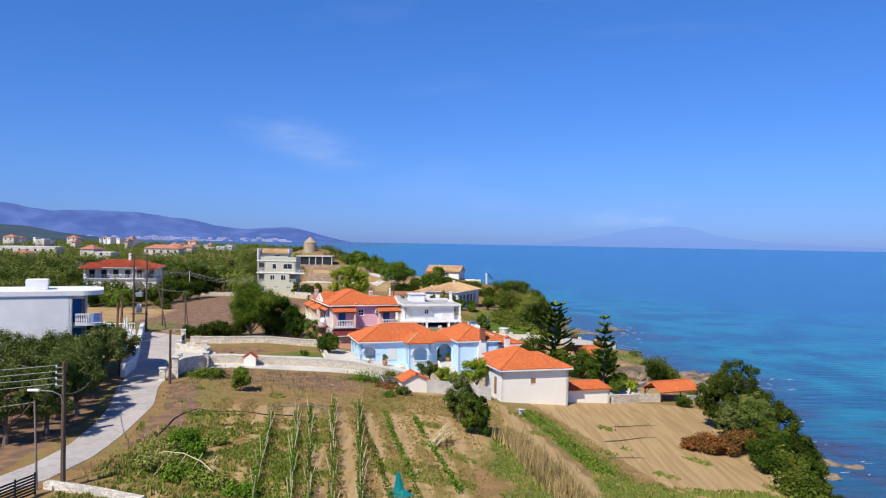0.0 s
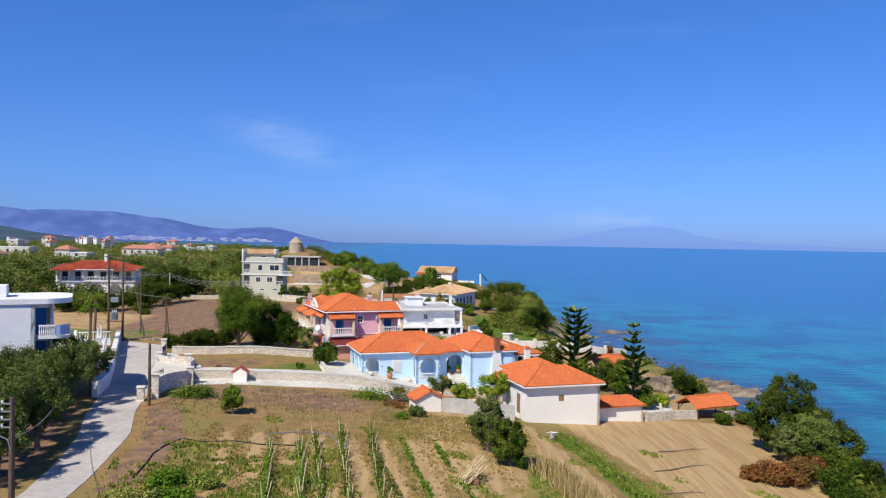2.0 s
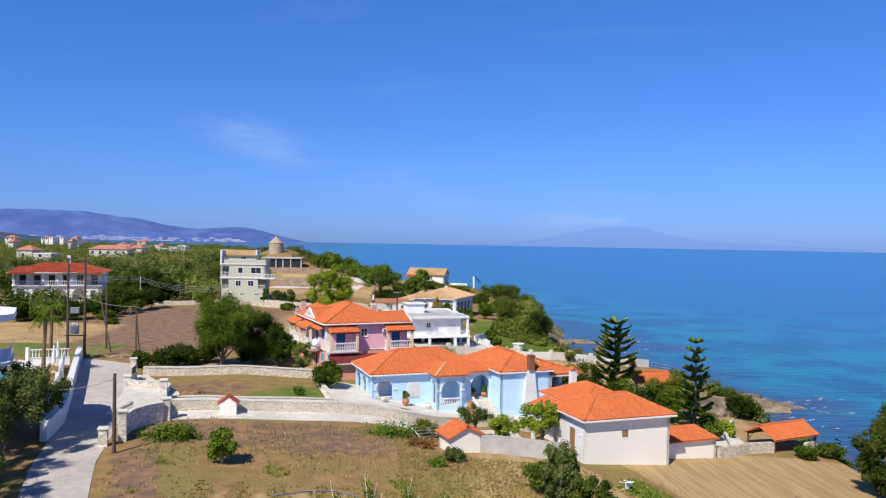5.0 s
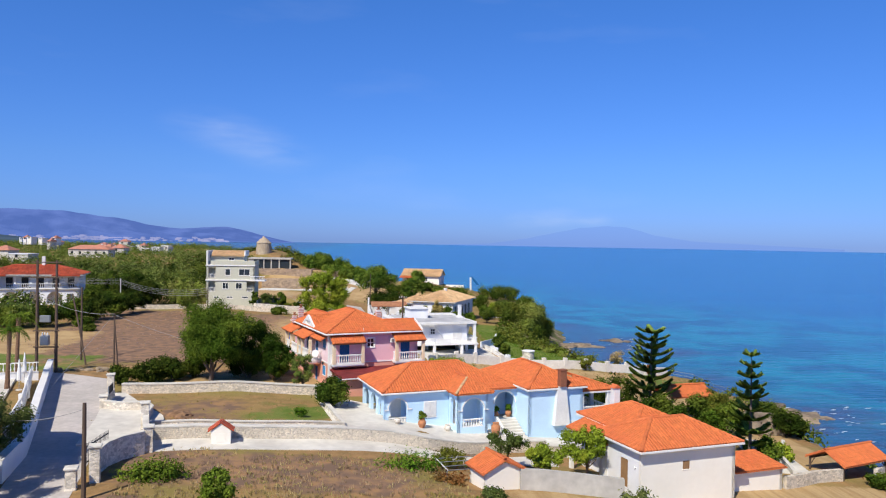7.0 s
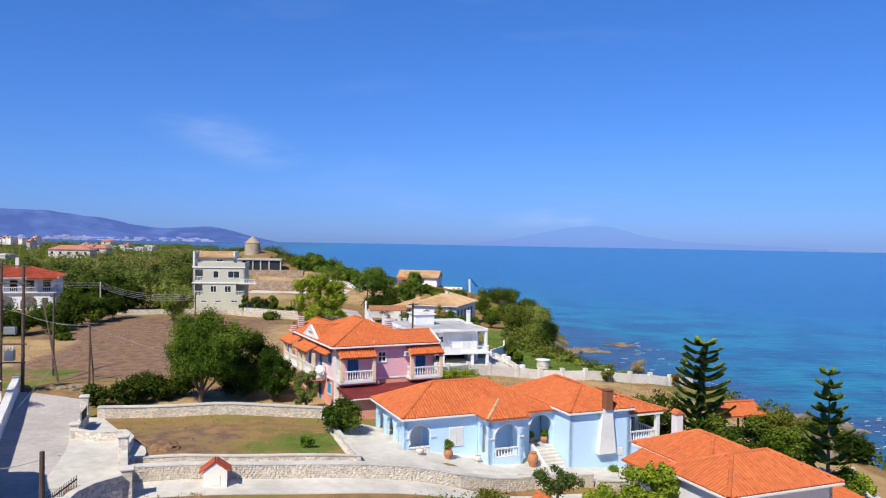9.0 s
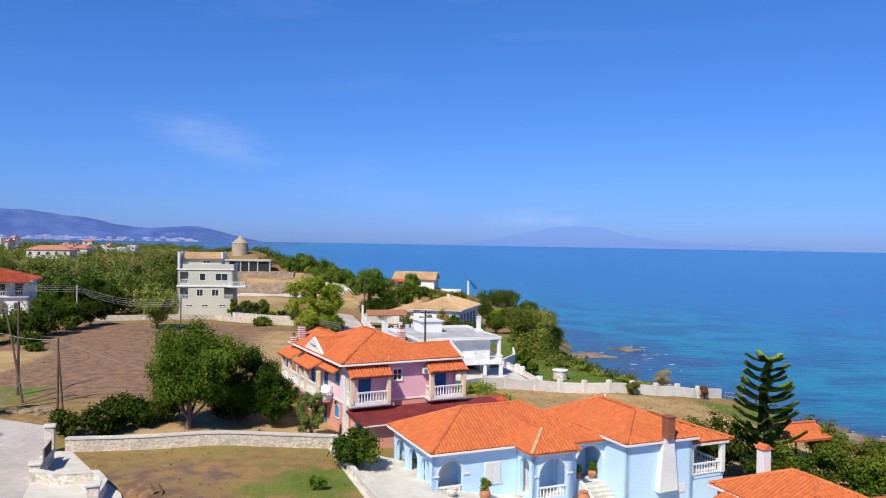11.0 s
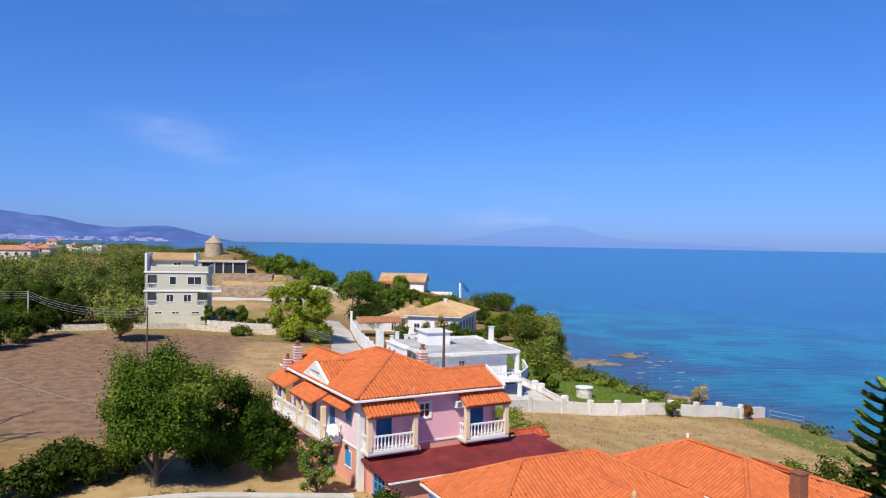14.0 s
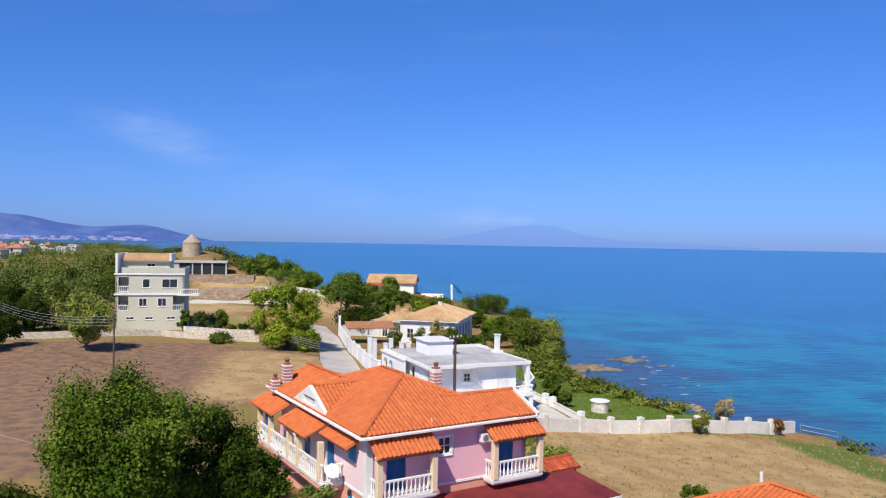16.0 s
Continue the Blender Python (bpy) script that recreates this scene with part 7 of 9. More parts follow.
for k, (x, y, h, r, mat) in enumerate([(13.0, 103.8, 5.2, 2.6, LEAF_DARK), (16.2, 101.0, 4.4, 2.7, LEAF_FIG), (19.0, 99.6, 4.2, 2.5, LEAF_FIG), (12.0, 106.5, 4.4, 2.4, LEAF_FIG), (20.8, 96.6, 4.2, 2.4, LEAF_DEEP), (24.2, 107.6, 3.4, 2.2, LEAF_SCRUB), (30.2, 102.6, 3.2, 1.9, LEAF_DARK),
                                       (32.4, 103.8, 2.4, 1.4, LEAF_FIG), (25.0, 101.2, 1.0, 0.9, LEAF_FIG), (31.5, 109.5, 2.2, 2.2, LEAF_FIG), (34.0, 107.5, 1.8, 1.8, LEAF_SCRUB), (21.6, 90.6, 2.4, 1.6, LEAF_DEEP), (24.0, 92.6, 1.5, 1.2, LEAF_LIME), (28.6, 86.2, 1.4, 1.2, LEAF_FIG), (31.6, 87.4, 1.5, 1.4, LEAF_FIG), (33.2, 88.6, 1.6, 1.4, LEAF_SCRUB)]):
    bush("garden_shrub", x, y, h, r, mat, "leafy green shrub in a seaside garden", 140 + k, leaves=int(900 + 260 * r * h), leaf=0.18, n=18, group="seaside garden shrubs")
# garden between the houses
tree("tamarisk_tree", 21.6, 99.2, 4.8, 2.3, 2.1, LEAF_SCRUB, "feathery light green tamarisk in a seaside garden", 169, trunk=0.12, crown_base=0.05, leaves=6500, leaf=0.13, n=34, rmin=0.12, rmax=0.28)
tree("lemon_tree", 4.1, 83.4, 4.0, 2.3, 1.9, LEAF_LIME, "bright green lemon tree beside the cream house", 170, trunk=0.1, crown_base=0.2, leaves=5000, leaf=0.16, n=26)
tree("orange_tree", 0.6, 82.2, 3.0, 1.5, 1.5, LEAF_LIME, "small bright green orange tree in a garden", 171, trunk=0.08, crown_base=0.2, leaves=3200, leaf=0.15, n=20)
tree("garden_olive_tree", -1.3, 85.6, 3.2, 1.7, 1.6, LEAF_OLIVE, "small open-branched olive tree before the blue house", 172, trunk=0.1, crown_base=0.42, leaves=2600, leaf=0.13, n=18)
bush("garden_vine", -5.8, 84.6, 1.6, 1.4, LEAF_SCRUB, "straggling vine on a small frame", 173, leaves=1300, leaf=0.13, n=14)
bush("low_herb_patch", -9.0, 82.6, 0.5, 3.0, LEAF_CROP, "low green herb patch below a path", 174, leaves=1500, leaf=0.13, n=20, ry=1.2)
bush("dry_red_patch", -5.9, 81.0, 0.5, 1.8, LEAF_BROWN, "low reddish withered plants", 175, leaves=900, leaf=0.12, n=14)
bush("grey_shrub", -3.9, 75.6, 1.1, 1.1, LEAF_OLIVE, "grey-green shrub in a dry field", 176, leaves=1300, leaf=0.12, n=12)
bush("weed_clump", -5.2, 74.2, 0.7, 0.9, LEAF_CROP, "green weed clump in a dry field", 177, leaves=700, leaf=0.1, n=10)
tree("field_tree", 3.0, 63.2, 3.7, 1.6, 1.5, LEAF_FIG, "dense bushy dark green tree standing alone in a field", 178, trunk=0.14, crown_base=-0.1, leaves=9000, leaf=0.13, n=36)
tree("field_tree", 1.9, 66.2, 4.9, 1.55, 1.6, LEAF_OLIVE, "tall bushy olive-green tree behind a field tree", 188, trunk=0.14, crown_base=0.0, leaves=8000, leaf=0.13, n=34)
bush("wild_shrub", 1.5, 70.5, 2.6, 1.3, LEAF_FIG, "dark wild shrub beside a lone tree", 179, leaves=2200, leaf=0.15, n=16)
bush("round_field_shrub", -19.7, 72.4, 2.9, 1.2, LEAF_DEEP, "round dark green shrub at a field's edge", 180, leaves=3600, leaf=0.13, n=20)
bush("creeping_shrub", -24.6, 77.6, 0.6, 2.6, LEAF_DEEP, "low bright green creeper beside a gate wall", 181, leaves=2400, leaf=0.13, n=20, ry=1.4)
for k, (x, y) in enumerate(((-36.2, 106.2), (-34.0, 106.8), (-32.0, 108.4), (-30.4, 110.6), (-33.5, 110.6))):
    bush("hedge_shrub", x, y, 2.4, 2.0, LEAF_DARK, "broad green hedge shrub at the orchard's end", 185 + k, leaves=2200, leaf=0.17, n=16, group="orchard hedge")
for k, (x, y) in enumerate(((-25.5, 104.6), (-27.2, 104.4), (-22.4, 104.9))):
    bush("grass_tuft", x, y, 0.55, 0.9, LEAF_SCRUB, "dusty green tuft above a stone wall", 192 + k, leaves=500, leaf=0.12, n=8, group="wall-top tufts")
bush("yard_weed", -17.6, 94.5, 1.1, 0.7, LEAF_CROP, "bright green weed in a grass yard", 196, leaves=700, leaf=0.1, n=10)
# big thicket on the cliff
for k, (x, y, h, r, mat) in enumerate([(31.6, 77.2, 8.2, 3.0, LEAF_DARK), (29.3, 76.6, 6.2, 2.4, LEAF_DARK), (34.0, 75.4, 8.6, 2.8, LEAF_DARK), (34.6, 71.4, 7.6, 2.6, LEAF_DARK), (31.4, 72.8, 5.6, 2.3, LEAF_GROVE), (33.4, 67.0, 6.2, 2.4, LEAF_DARK), (30.9, 68.2, 4.6, 2.1, LEAF_FIG),
                                       (36.2, 74.6, 7.0, 2.2, LEAF_DARK), (31.8, 63.2, 4.8, 2.0, LEAF_FIG), (28.9, 73.2, 3.8, 1.7, LEAF_OLIVE), (34.2, 68.8, 7.0, 2.4, LEAF_DARK), (32.8, 60.6, 4.8, 2.0, LEAF_DARK), (32.2, 70.2, 5.0, 2.0, LEAF_SCRUB)]):
    tree("lentisk_tree", x, y, h, r, r, mat, "dense dark green lentisk tree on the cliff edge", 200 + k, trunk=0.2, crown_base=0.02, leaves=10500, leaf=0.165, n=46, group="cliff thicket", rmin=0.14, rmax=0.32)
for k, (x, y, h, r, mat) in enumerate([(24.4, 66.0, 2.0, 1.8, LEAF_BROWN), (26.2, 66.4, 2.2, 1.9, LEAF_BROWN), (27.9, 67.8, 2.3, 1.7, LEAF_BROWN), (23.0, 66.8, 1.1, 1.3, LEAF_BROWN), (28.4, 64.6, 2.4, 2.0, LEAF_FIG), (29.6, 62.0, 2.4, 1.9, LEAF_SCRUB), (27.6, 61.2, 1.8, 1.7, LEAF_FIG), (28.6, 58.2, 1.8, 1.8, LEAF_SCRUB), (30.2, 58.6, 2.4, 1.8, LEAF_DARK), (27.2, 55.4, 1.2, 1.8, LEAF_FIG)]):
    bush("cliff_shrub", x, y, h, r, mat, "withered brown shrub at a bare field's edge" if mat is LEAF_BROWN else "leafy green shrub at the cliff edge", 215 + k, leaves=2400, leaf=0.14, n=20, group="cliff-edge shrubs")
# olives along the road
ROAD_LEFT = (18, 42.4, 51.3, 57.4, 63.9, 73.4, 85), (-27, -25.8, -26.3, -27.2, -28.8, -31.9, -35.2)
for k, (x, y, h, r) in enumerate([(-34.6, 74.6, 4.8, 2.3), (-34.0, 77.6, 4.2, 2.0), (-36.6, 78.6, 4.6, 2.4), (-33.4, 71.4, 4.4, 2.1), (-33.0, 66.8, 4.6, 2.3), (-32.0, 62.0, 4.8, 2.5), (-36.6, 66.0, 5.2, 2.6), (-30.6, 57.0, 4.4, 2.3), (-35.6, 59.5, 5.0, 2.6), (-30.5, 51.4, 4.4, 2.3), (-35.0, 53.0, 5.0, 2.6), (-40.5, 62.0, 5.0, 2.7), (-41.0, 55.5, 5.0, 2.7), (-46.0, 60.5, 4.8, 2.7), (-37.8, 72.0, 4.4, 2.4), (-40.5, 68.0, 4.8, 2.6), (-38.6, 56.5, 4.6, 2.5), (-33.4, 48.6, 4.4, 2.3), (-37.2, 48.0, 4.6, 2.5), (-29.0, 54.0, 3.6, 1.9), (-29.8, 60.2, 3.8, 2.0), (-38.8, 52.6, 4.4, 2.4)]):
    h, r = h + 1.3, r + 0.4
    x = min(x, float(np.interp(y, *ROAD_LEFT)) - (r * 0.35 if y < 70 else 0.9))
    tree("olive_tree", x, y, h, r, r, LEAF_OLIVE, "silvery green olive tree beside the lane", 230 + k, trunk=0.17, crown_base=0.24, leaves=7600, leaf=0.125, n=32, group="roadside olives", rmin=0.12, rmax=0.30)


# ---- palms and araucarias ----
def palm(x, y, h, seed):
    rng = random.Random(seed)
    t = thing("palm_tree", "slender palm with drooping fronds by the lane", "palm tree", pose(x, y, ground(x, y)), "lane palms")
    part("trunk", tube(bmesh.new(), [(0, 0, -0.2), (0.05, 0, h * 0.3), (0.12, 0.05, h * 0.7), (0.15, 0.05, h)], [0.26, 0.19, 0.17, 0.24], 10), PALM_BARK, t)
    for k in range(16):
        a = 2 * math.pi * k / 16 + rng.uniform(-0.15, 0.15)
        L = rng.uniform(1.5, 2.0)
        rise = rng.uniform(0.1, 1.0)
        bm = bmesh.new()
        pts = [Vector((math.cos(a) * L * s, math.sin(a) * L * s, rise * math.sin(s * 2.4) - 1.15 * s * s)) for s in np.linspace(0, 1, 7)]
        tube(bm, pts, [0.03, 0.025, 0.02, 0.018, 0.014, 0.01, 0.006], 4)
        side = Vector((-math.sin(a), math.cos(a), 0))
        for i in range(1, 7):
            for j in range(2):
                c = pts[i - 1].lerp(pts[i], j / 2)
                d = (pts[i] - pts[i - 1]).normalized()
                for s in (-1, 1):
                    tip = c + side * s * 0.45 * (1 - i / 9) + d * 0.28 - Vector((0, 0, 0.22))
                    vs = [bm.verts.new(c - d * 0.05), bm.verts.new(c + d * 0.07), bm.verts.new(tip)]
                    bm.faces.new(vs)
        part("frond", bm, LEAF_DEEP, t, place=pose(0.15, 0.05, h))
    return t


palm(-45.4, 102.5, 5.6, 1)
palm(-47.4, 108.4, 6.2, 2)


def araucaria(x, y, h, spread, tiers, seed, low, blunt):
    """A Norfolk pine: a straight stem with whorls of upturned branches."""
    rng = random.Random(seed)
    t = thing("norfolk_pine", "tall symmetrical norfolk pine with tiered upturned branches", "tree", pose(x, y, ground(x, y)), "norfolk pines")
    part("trunk", tube(bmesh.new(), [(0, 0, -0.2), (0.03, 0, h * 0.5), (0, 0, h)], [0.17, 0.1, 0.015], 8), BARK, t)
    for i in range(tiers):
        k = i / (tiers - 1)
        z = h * (low + (0.97 - low) * k ** 0.92)
        L = spread * (1 - blunt * k) ** 0.75 * (1.0 if k > 0.12 else 0.8) + 0.22
        me = bpy.data.meshes.new("branch")
        bm = bmesh.new()
        pts = [Vector((L * s, 0, L * (0.42 * s * s - 0.02 * s))) for s in np.linspace(0, 1, 6)]
        tube(bm, pts, [0.035, 0.03, 0.025, 0.02, 0.014, 0.006], 4)
        n = int(90 + L * 230)
        for j in range(n):
            s = rng.uniform(0.12, 1.0)
            c = Vector((L * s, 0, L * (0.42 * s * s - 0.02 * s)))
            w = 0.50 * (1.12 - s) ** 0.3 * min(1, L)
            b = rng.uniform(-1, 1)
            tip = c + Vector((0.18 + 0.1 * rng.random(), b * w, 0.12 + 0.22 * (1 - abs(b)) * rng.uniform(-0.5, 1)))
            d = Vector((0.10, 0.0, 0.0)) if abs(b) > 0.5 else Vector((0, 0.10, 0))
            bm.faces.new([bm.verts.new(c - d), bm.verts.new(c + d), bm.verts.new(tip + d * 0.8), bm.verts.new(tip - d * 0.8)])
        bm.to_mesh(me)
        bm.free()
        me.materials.append(LEAF_ARAU)
        m = 6 if k < 0.85 else 5
        a0 = rng.uniform(0, 60)
        for j in range(m):
            if k < 0.4 and rng.random() < 0.15:
                continue
            ob = new("branch", me)
            ob.parent = t
            s = rng.uniform(0.86, 1.1)
            ob.matrix_basis = pose(0, 0, z + rng.uniform(-0.08, 0.08), 0, rng.uniform(-5, 5), a0 + 360 / m * j + rng.uniform(-9, 9)) @ Matrix.Diagonal((s, s, s, 1))
    return t


araucaria(15.9, 102.6, 9.6, 2.75, 11, 1, 0.10, 0.78)
araucaria(20.25, 91.0, 9.3, 1.7, 10, 2, 0.05, 0.9)


# ---- far groves, scrub and grasses ----
def many_clumps(name, spots, mat, label, leaves, leaf, seed, category="trees"):
    """Countless far trees in one sheet of foliage: spots of (x, y, z, radius, height)."""
    rng = np.random.default_rng(seed)
    cs, rs = [], []
    for x, y, z, r, h in spots:
        for _ in range(5):
            a, q = rng.uniform(0, 6.283), rng.uniform(0, 0.6) ** 0.5
            cs.append((x + r * q * math.cos(a), y + r * q * math.sin(a), z + h * rng.uniform(0.3, 0.8)))
            rs.append(r * rng.uniform(0.4, 0.62))
    ob = leaf_cloud(name, cs, rs, leaves * len(spots), leaf, mat, None, seed)
    return tagged(ob, label, category, kind="stuff")


rng = random.Random(77)
groups = {0: [], 1: [], 2: []}
for _ in range(16000):
    y = rng.uniform(150, 520) if rng.random() < 0.75 else rng.uniform(520, 950)
    x = rng.uniform(-0.78 * y - 20, -20)
    if y < 184 and x > -66 or (-94 < x < -64 and 172 < y < 196) or (x > -51 and y < 205) or (x > -34 and y < 330) or (x > -49 and y < 263) or ((x + 50) ** 2 / 18 ** 2 + (y - 266) ** 2 / 24 ** 2 < 1):
        continue
    z = ground(x, y)
    if z < 6:
        continue
    if any((x - a) ** 2 + (y - b) ** 2 < (2.6 + 0.006 * y) ** 2 for a, b, *_ in groups[0][-260:] + groups[1][-260:]):
        continue
    r = rng.uniform(2.4, 4.6) * (1.7 if y > 520 else 1)
    groups[rng.choice((0, 0, 1, 1, 2))].append((x, y, z, r, rng.uniform(2.6, 4.8) if y < 300 else rng.uniform(2.0, 3.4)))
    if sum(len(g) for g in groups.values()) > 2600:
        break
near_trees = [s for k in groups for s in groups[k] if s[1] < 300]
groups = {k: [s for s in groups[k] if s[1] >= 300] for k in groups}
many_clumps("near_olive_grove", near_trees[0::3], LEAF_OLIVE, "olive groves on the plain behind the fields", 330, 0.33, 21)
many_clumps("near_orchard", near_trees[1::3], LEAF_GROVE, "green orchards on the plain behind the fields", 330, 0.33, 22)
many_clumps("near_evergreens", near_trees[2::3], LEAF_DARK, "dark evergreen trees among the groves", 330, 0.33, 23)
many_clumps("olive_grove", groups[0], LEAF_GROVE, "far olive groves on the coastal plain", 110, 0.46, 1)
many_clumps("green_grove", groups[1], LEAF_GROVE, "far green orchard trees on the plain", 110, 0.46, 2)
many_clumps("pine_grove", groups[2], LEAF_FIG, "far dark evergreen trees on the plain", 110, 0.46, 3)
hill = []
for _ in range(260):
    a = rng.uniform(0, 6.283)
    q = rng.uniform(0.5, 1.35)
    x, y = -50 + 24 * q * math.cos(a), 276 + 22 * q * math.sin(a)
    if y < 262 and x > -62:
        continue
    hill.append((x, y, ground(x, y), rng.uniform(1.4, 2.8), rng.uniform(1.4, 2.8)))
many_clumps("hill_scrub", hill, LEAF_SCRUB, "scrub round the tower on the hill", 170, 0.28, 4, "scrub")
cliff = []
for _ in range(900):
    y = rng.uniform(45, 300)
    e = float(np.interp(y, EDGE_Y, EDGE_X))
    s = float(np.interp(y, SHORE_Y, SHORE_X))
    x = e + (s - e) * rng.uniform(-0.15, 0.55)
    if 112 < y < 147 and rng.random() < 0.85:
        continue
    if 84 < y < 100 and x < e:
        continue
    z = ground(x, y)
    if z < 1.6:
        continue
    cliff.append((x, y, z - 0.2, rng.uniform(0.7, 1.7), rng.uniform(0.7, 1.9)))
many_clumps("cliff_scrub", cliff, LEAF_SCRUB, "low scrub clinging to the cliffs", 90, 0.24, 6, "scrub")


def tufts(name, spots, h, width, mat, label, seed, blades=6, category="grass"):
    """Upright blades, in tufts."""
    rng = np.random.default_rng(seed)
    P = np.repeat(np.array(spots), blades, 0)
    n = len(P)
    z = np.repeat(height(np.array(spots)[:, 0], np.array(spots)[:, 1]), blades)
    s = np.repeat(rng.uniform(0.5, 1.2, len(spots)), blades)
    a, l = rng.uniform(0, 6.283, n), rng.uniform(0.1, 0.7, n) * h * s
    foot = P + rng.normal(size=(n, 2)) * h * 0.35
    side = np.stack([np.cos(a), np.sin(a)], -1) * width
    top = foot + rng.normal(size=(n, 2)) * l[:, None] * 0.4
    tri = np.stack([np.c_[foot - side, z - 0.02], np.c_[foot + side, z - 0.02], np.c_[top, z + h * s * rng.uniform(0.6, 1.1, n)]], 1)
    me = flat_mesh(name, tri.reshape(-1, 3), 3)
    return tagged(link(name, me, mat), label, category, kind="stuff")


LOOKUP = cover(*np.meshgrid(np.arange(-40, 46, 0.5), np.arange(30, 112, 0.5)))


def cover_at(x, y, chan):
    return LOOKUP[int((y - 30) * 2), int((x + 40) * 2), chan]


def spread(n, x0, x1, y0, y1, keep, seed):
    r = random.Random(seed)
    out = []
    while len(out) < n:
        x, y = r.uniform(x0, x1), r.uniform(y0, y1)
        if keep(x, y, r):
            out.append((x, y))
    return out


def off_road(x, y):
    return x > float(np.interp(y, (18, 42, 54.5, 64.2, 71.3, 85.1, 100, 109), (-20.5, -22.4, -23.3, -24.6, -27, -30.2, -35, -38)))


tufts("dry_grass", spread(3200, -26, 27, 36, 84, lambda x, y, r: off_road(x, y) and cover_at(x, y, 0) < 0.3 and not (y > 76 and x > -5) and float(wave(x, y, 3.0, 4)) + r.uniform(-0.8, 0.8) > 0, 1), 0.22, 0.035, leaf_material("pale_straw", (0.46, 0.36, 0.17), (0.36, 0.31, 0.115), island=0.3), "dry straw-coloured grass in the fields", 1)
tufts("strip_grass", spread(400, -26, -6, 74, 83.5, lambda x, y, r: off_road(x, y) and y < 82.5 + 0.13 * (x + 20), 2), 0.28, 0.035, STALK, "short brown dry grass below the path", 2)
tufts("green_weeds", spread(10500, -24, 26, 36, 76, lambda x, y, r: off_road(x, y) and (cover_at(x, y, 1) > 0.36 or float(wave(x, y, 2.2, 8)) > 0.7), 3), 0.2, 0.065, LEAF_WEED, "green weeds between the rows", 3)
tufts("yard_grass", spread(160, -34, -14, 91, 103, lambda x, y, r: x > -33 + (98 - y) * -0.2 and (y < 101 or x < -17) and x < -14.2 - (y - 91) * 0.2, 4), 0.14, 0.03, LEAF_DRY, "short patchy grass in a walled yard", 4)
tufts("meadow_grass", spread(1800, -2, 36, 108, 141, lambda x, y, r: x < float(np.interp(y, EDGE_Y, EDGE_X)) - 0.5 and y < 136.5 + 0.18 * x, 5), 0.22, 0.04, STRAW, "bleached meadow grass above the sea", 5)
tufts("fallow_scrub", spread(500, -64, -24, 128, 178, lambda x, y, r: float(wave(x, y, 6.0, 2)) + 0.7 * float(wave(x, y, 2.2, 3)) + r.uniform(-0.7, 0.7) > 0.0, 16), 0.10, 0.10, leaf_material("grey_scrub", (0.44, 0.33, 0.27), (0.36, 0.28, 0.24), island=0.2), "grey-brown dead scrub on a fallow field", 16, blades=7)
tufts("fallow_grass", spread(450, -60, -17, 116, 178, lambda x, y, r: float(wave(x, y, 5.0, 1)) + float(wave(x, y, 1.9, 3)) + r.uniform(-1, 1) > 0.3, 6), 0.12, 0.05, STRAW, "dry fallow growth on a brown field", 6)
tufts("lawn_grass", spread(5000, 4, 22, 143, 178, lambda x, y, r: x < float(np.interp(y, EDGE_Y, EDGE_X)) and x > 8.2 + (150 - y) * 0.2, 7), 0.10, 0.04, LEAF_CROP, "short green lawn above the shore", 7)


tufts("row_grass", spread(6000, -21, 4, 37, 69, lambda x, y, r: off_road(x, y) and math.sin((x * 0.984 + y * 0.177) * 2.7) + r.uniform(-0.7, 0.7) + 0.5 * float(wave(x, y, 3, 5)) < 0.1, 11), 0.15, 0.055, LEAF_DRY, "yellow-green grass between the rows", 11)
tufts("headland_weeds", spread(1700, -22, -9, 36, 63, lambda x, y, r: off_road(x + 1.5, y) and float(wave(x, y, 2.4, 3)) + r.uniform(-0.5, 0.5) > -0.1, 12), 0.3, 0.07, LEAF_WEED, "tall green weeds at the field's corner", 12, blades=9)
tufts("edge_grass", spread(2200, -8, 6, 68, 77, lambda x, y, r: True, 13), 0.16, 0.05, LEAF_DRY, "yellow-green grass at the field's end", 13)


# ---- vegetable rows ----
def crop_row(p, q, h, w, stakes, seed, mat=None):
    L = span(p, q)
    t = thing("vegetable_row", "green staked vegetable row in orange soil" if stakes else "low green vegetable row in orange soil", "crop row", pose(p[0], p[1], 0), "vegetable rows")
    rng = random.Random(seed)
    cs, rs = [], []
    for k in range(int(L / 0.38)):
        s = k / (L / 0.38)
        x, y = (q[0] - p[0]) * s, (q[1] - p[1]) * s
        if rng.random() < 0.12:
            continue
        cs.append((x + rng.uniform(-0.12, 0.12), y, ground(p[0] + x, p[1] + y) + h * rng.uniform(0.3, 0.65)))
        rs.append(w * rng.uniform(0.5, 0.9))
    leaf_cloud("foliage", cs, rs, int(L * (75 if stakes else 55)), 0.10, mat or LEAF_CROP, t, seed, squash=h / w * 0.8)
    if stakes:
        for k in range(int(L / 1.1)):
            s = (k + 0.5) / int(L / 1.1)
            x, y = (q[0] - p[0]) * s, (q[1] - p[1]) * s
            z = ground(p[0] + x, p[1] + y)
            part("stake", tube(bmesh.new(), [(x, y, z - 0.1), (x + rng.uniform(-0.5, 0.5), y + rng.uniform(-0.6, 0.6), z + rng.uniform(1.1, 1.9))], 0.03, 4), CANE, t)
    return t


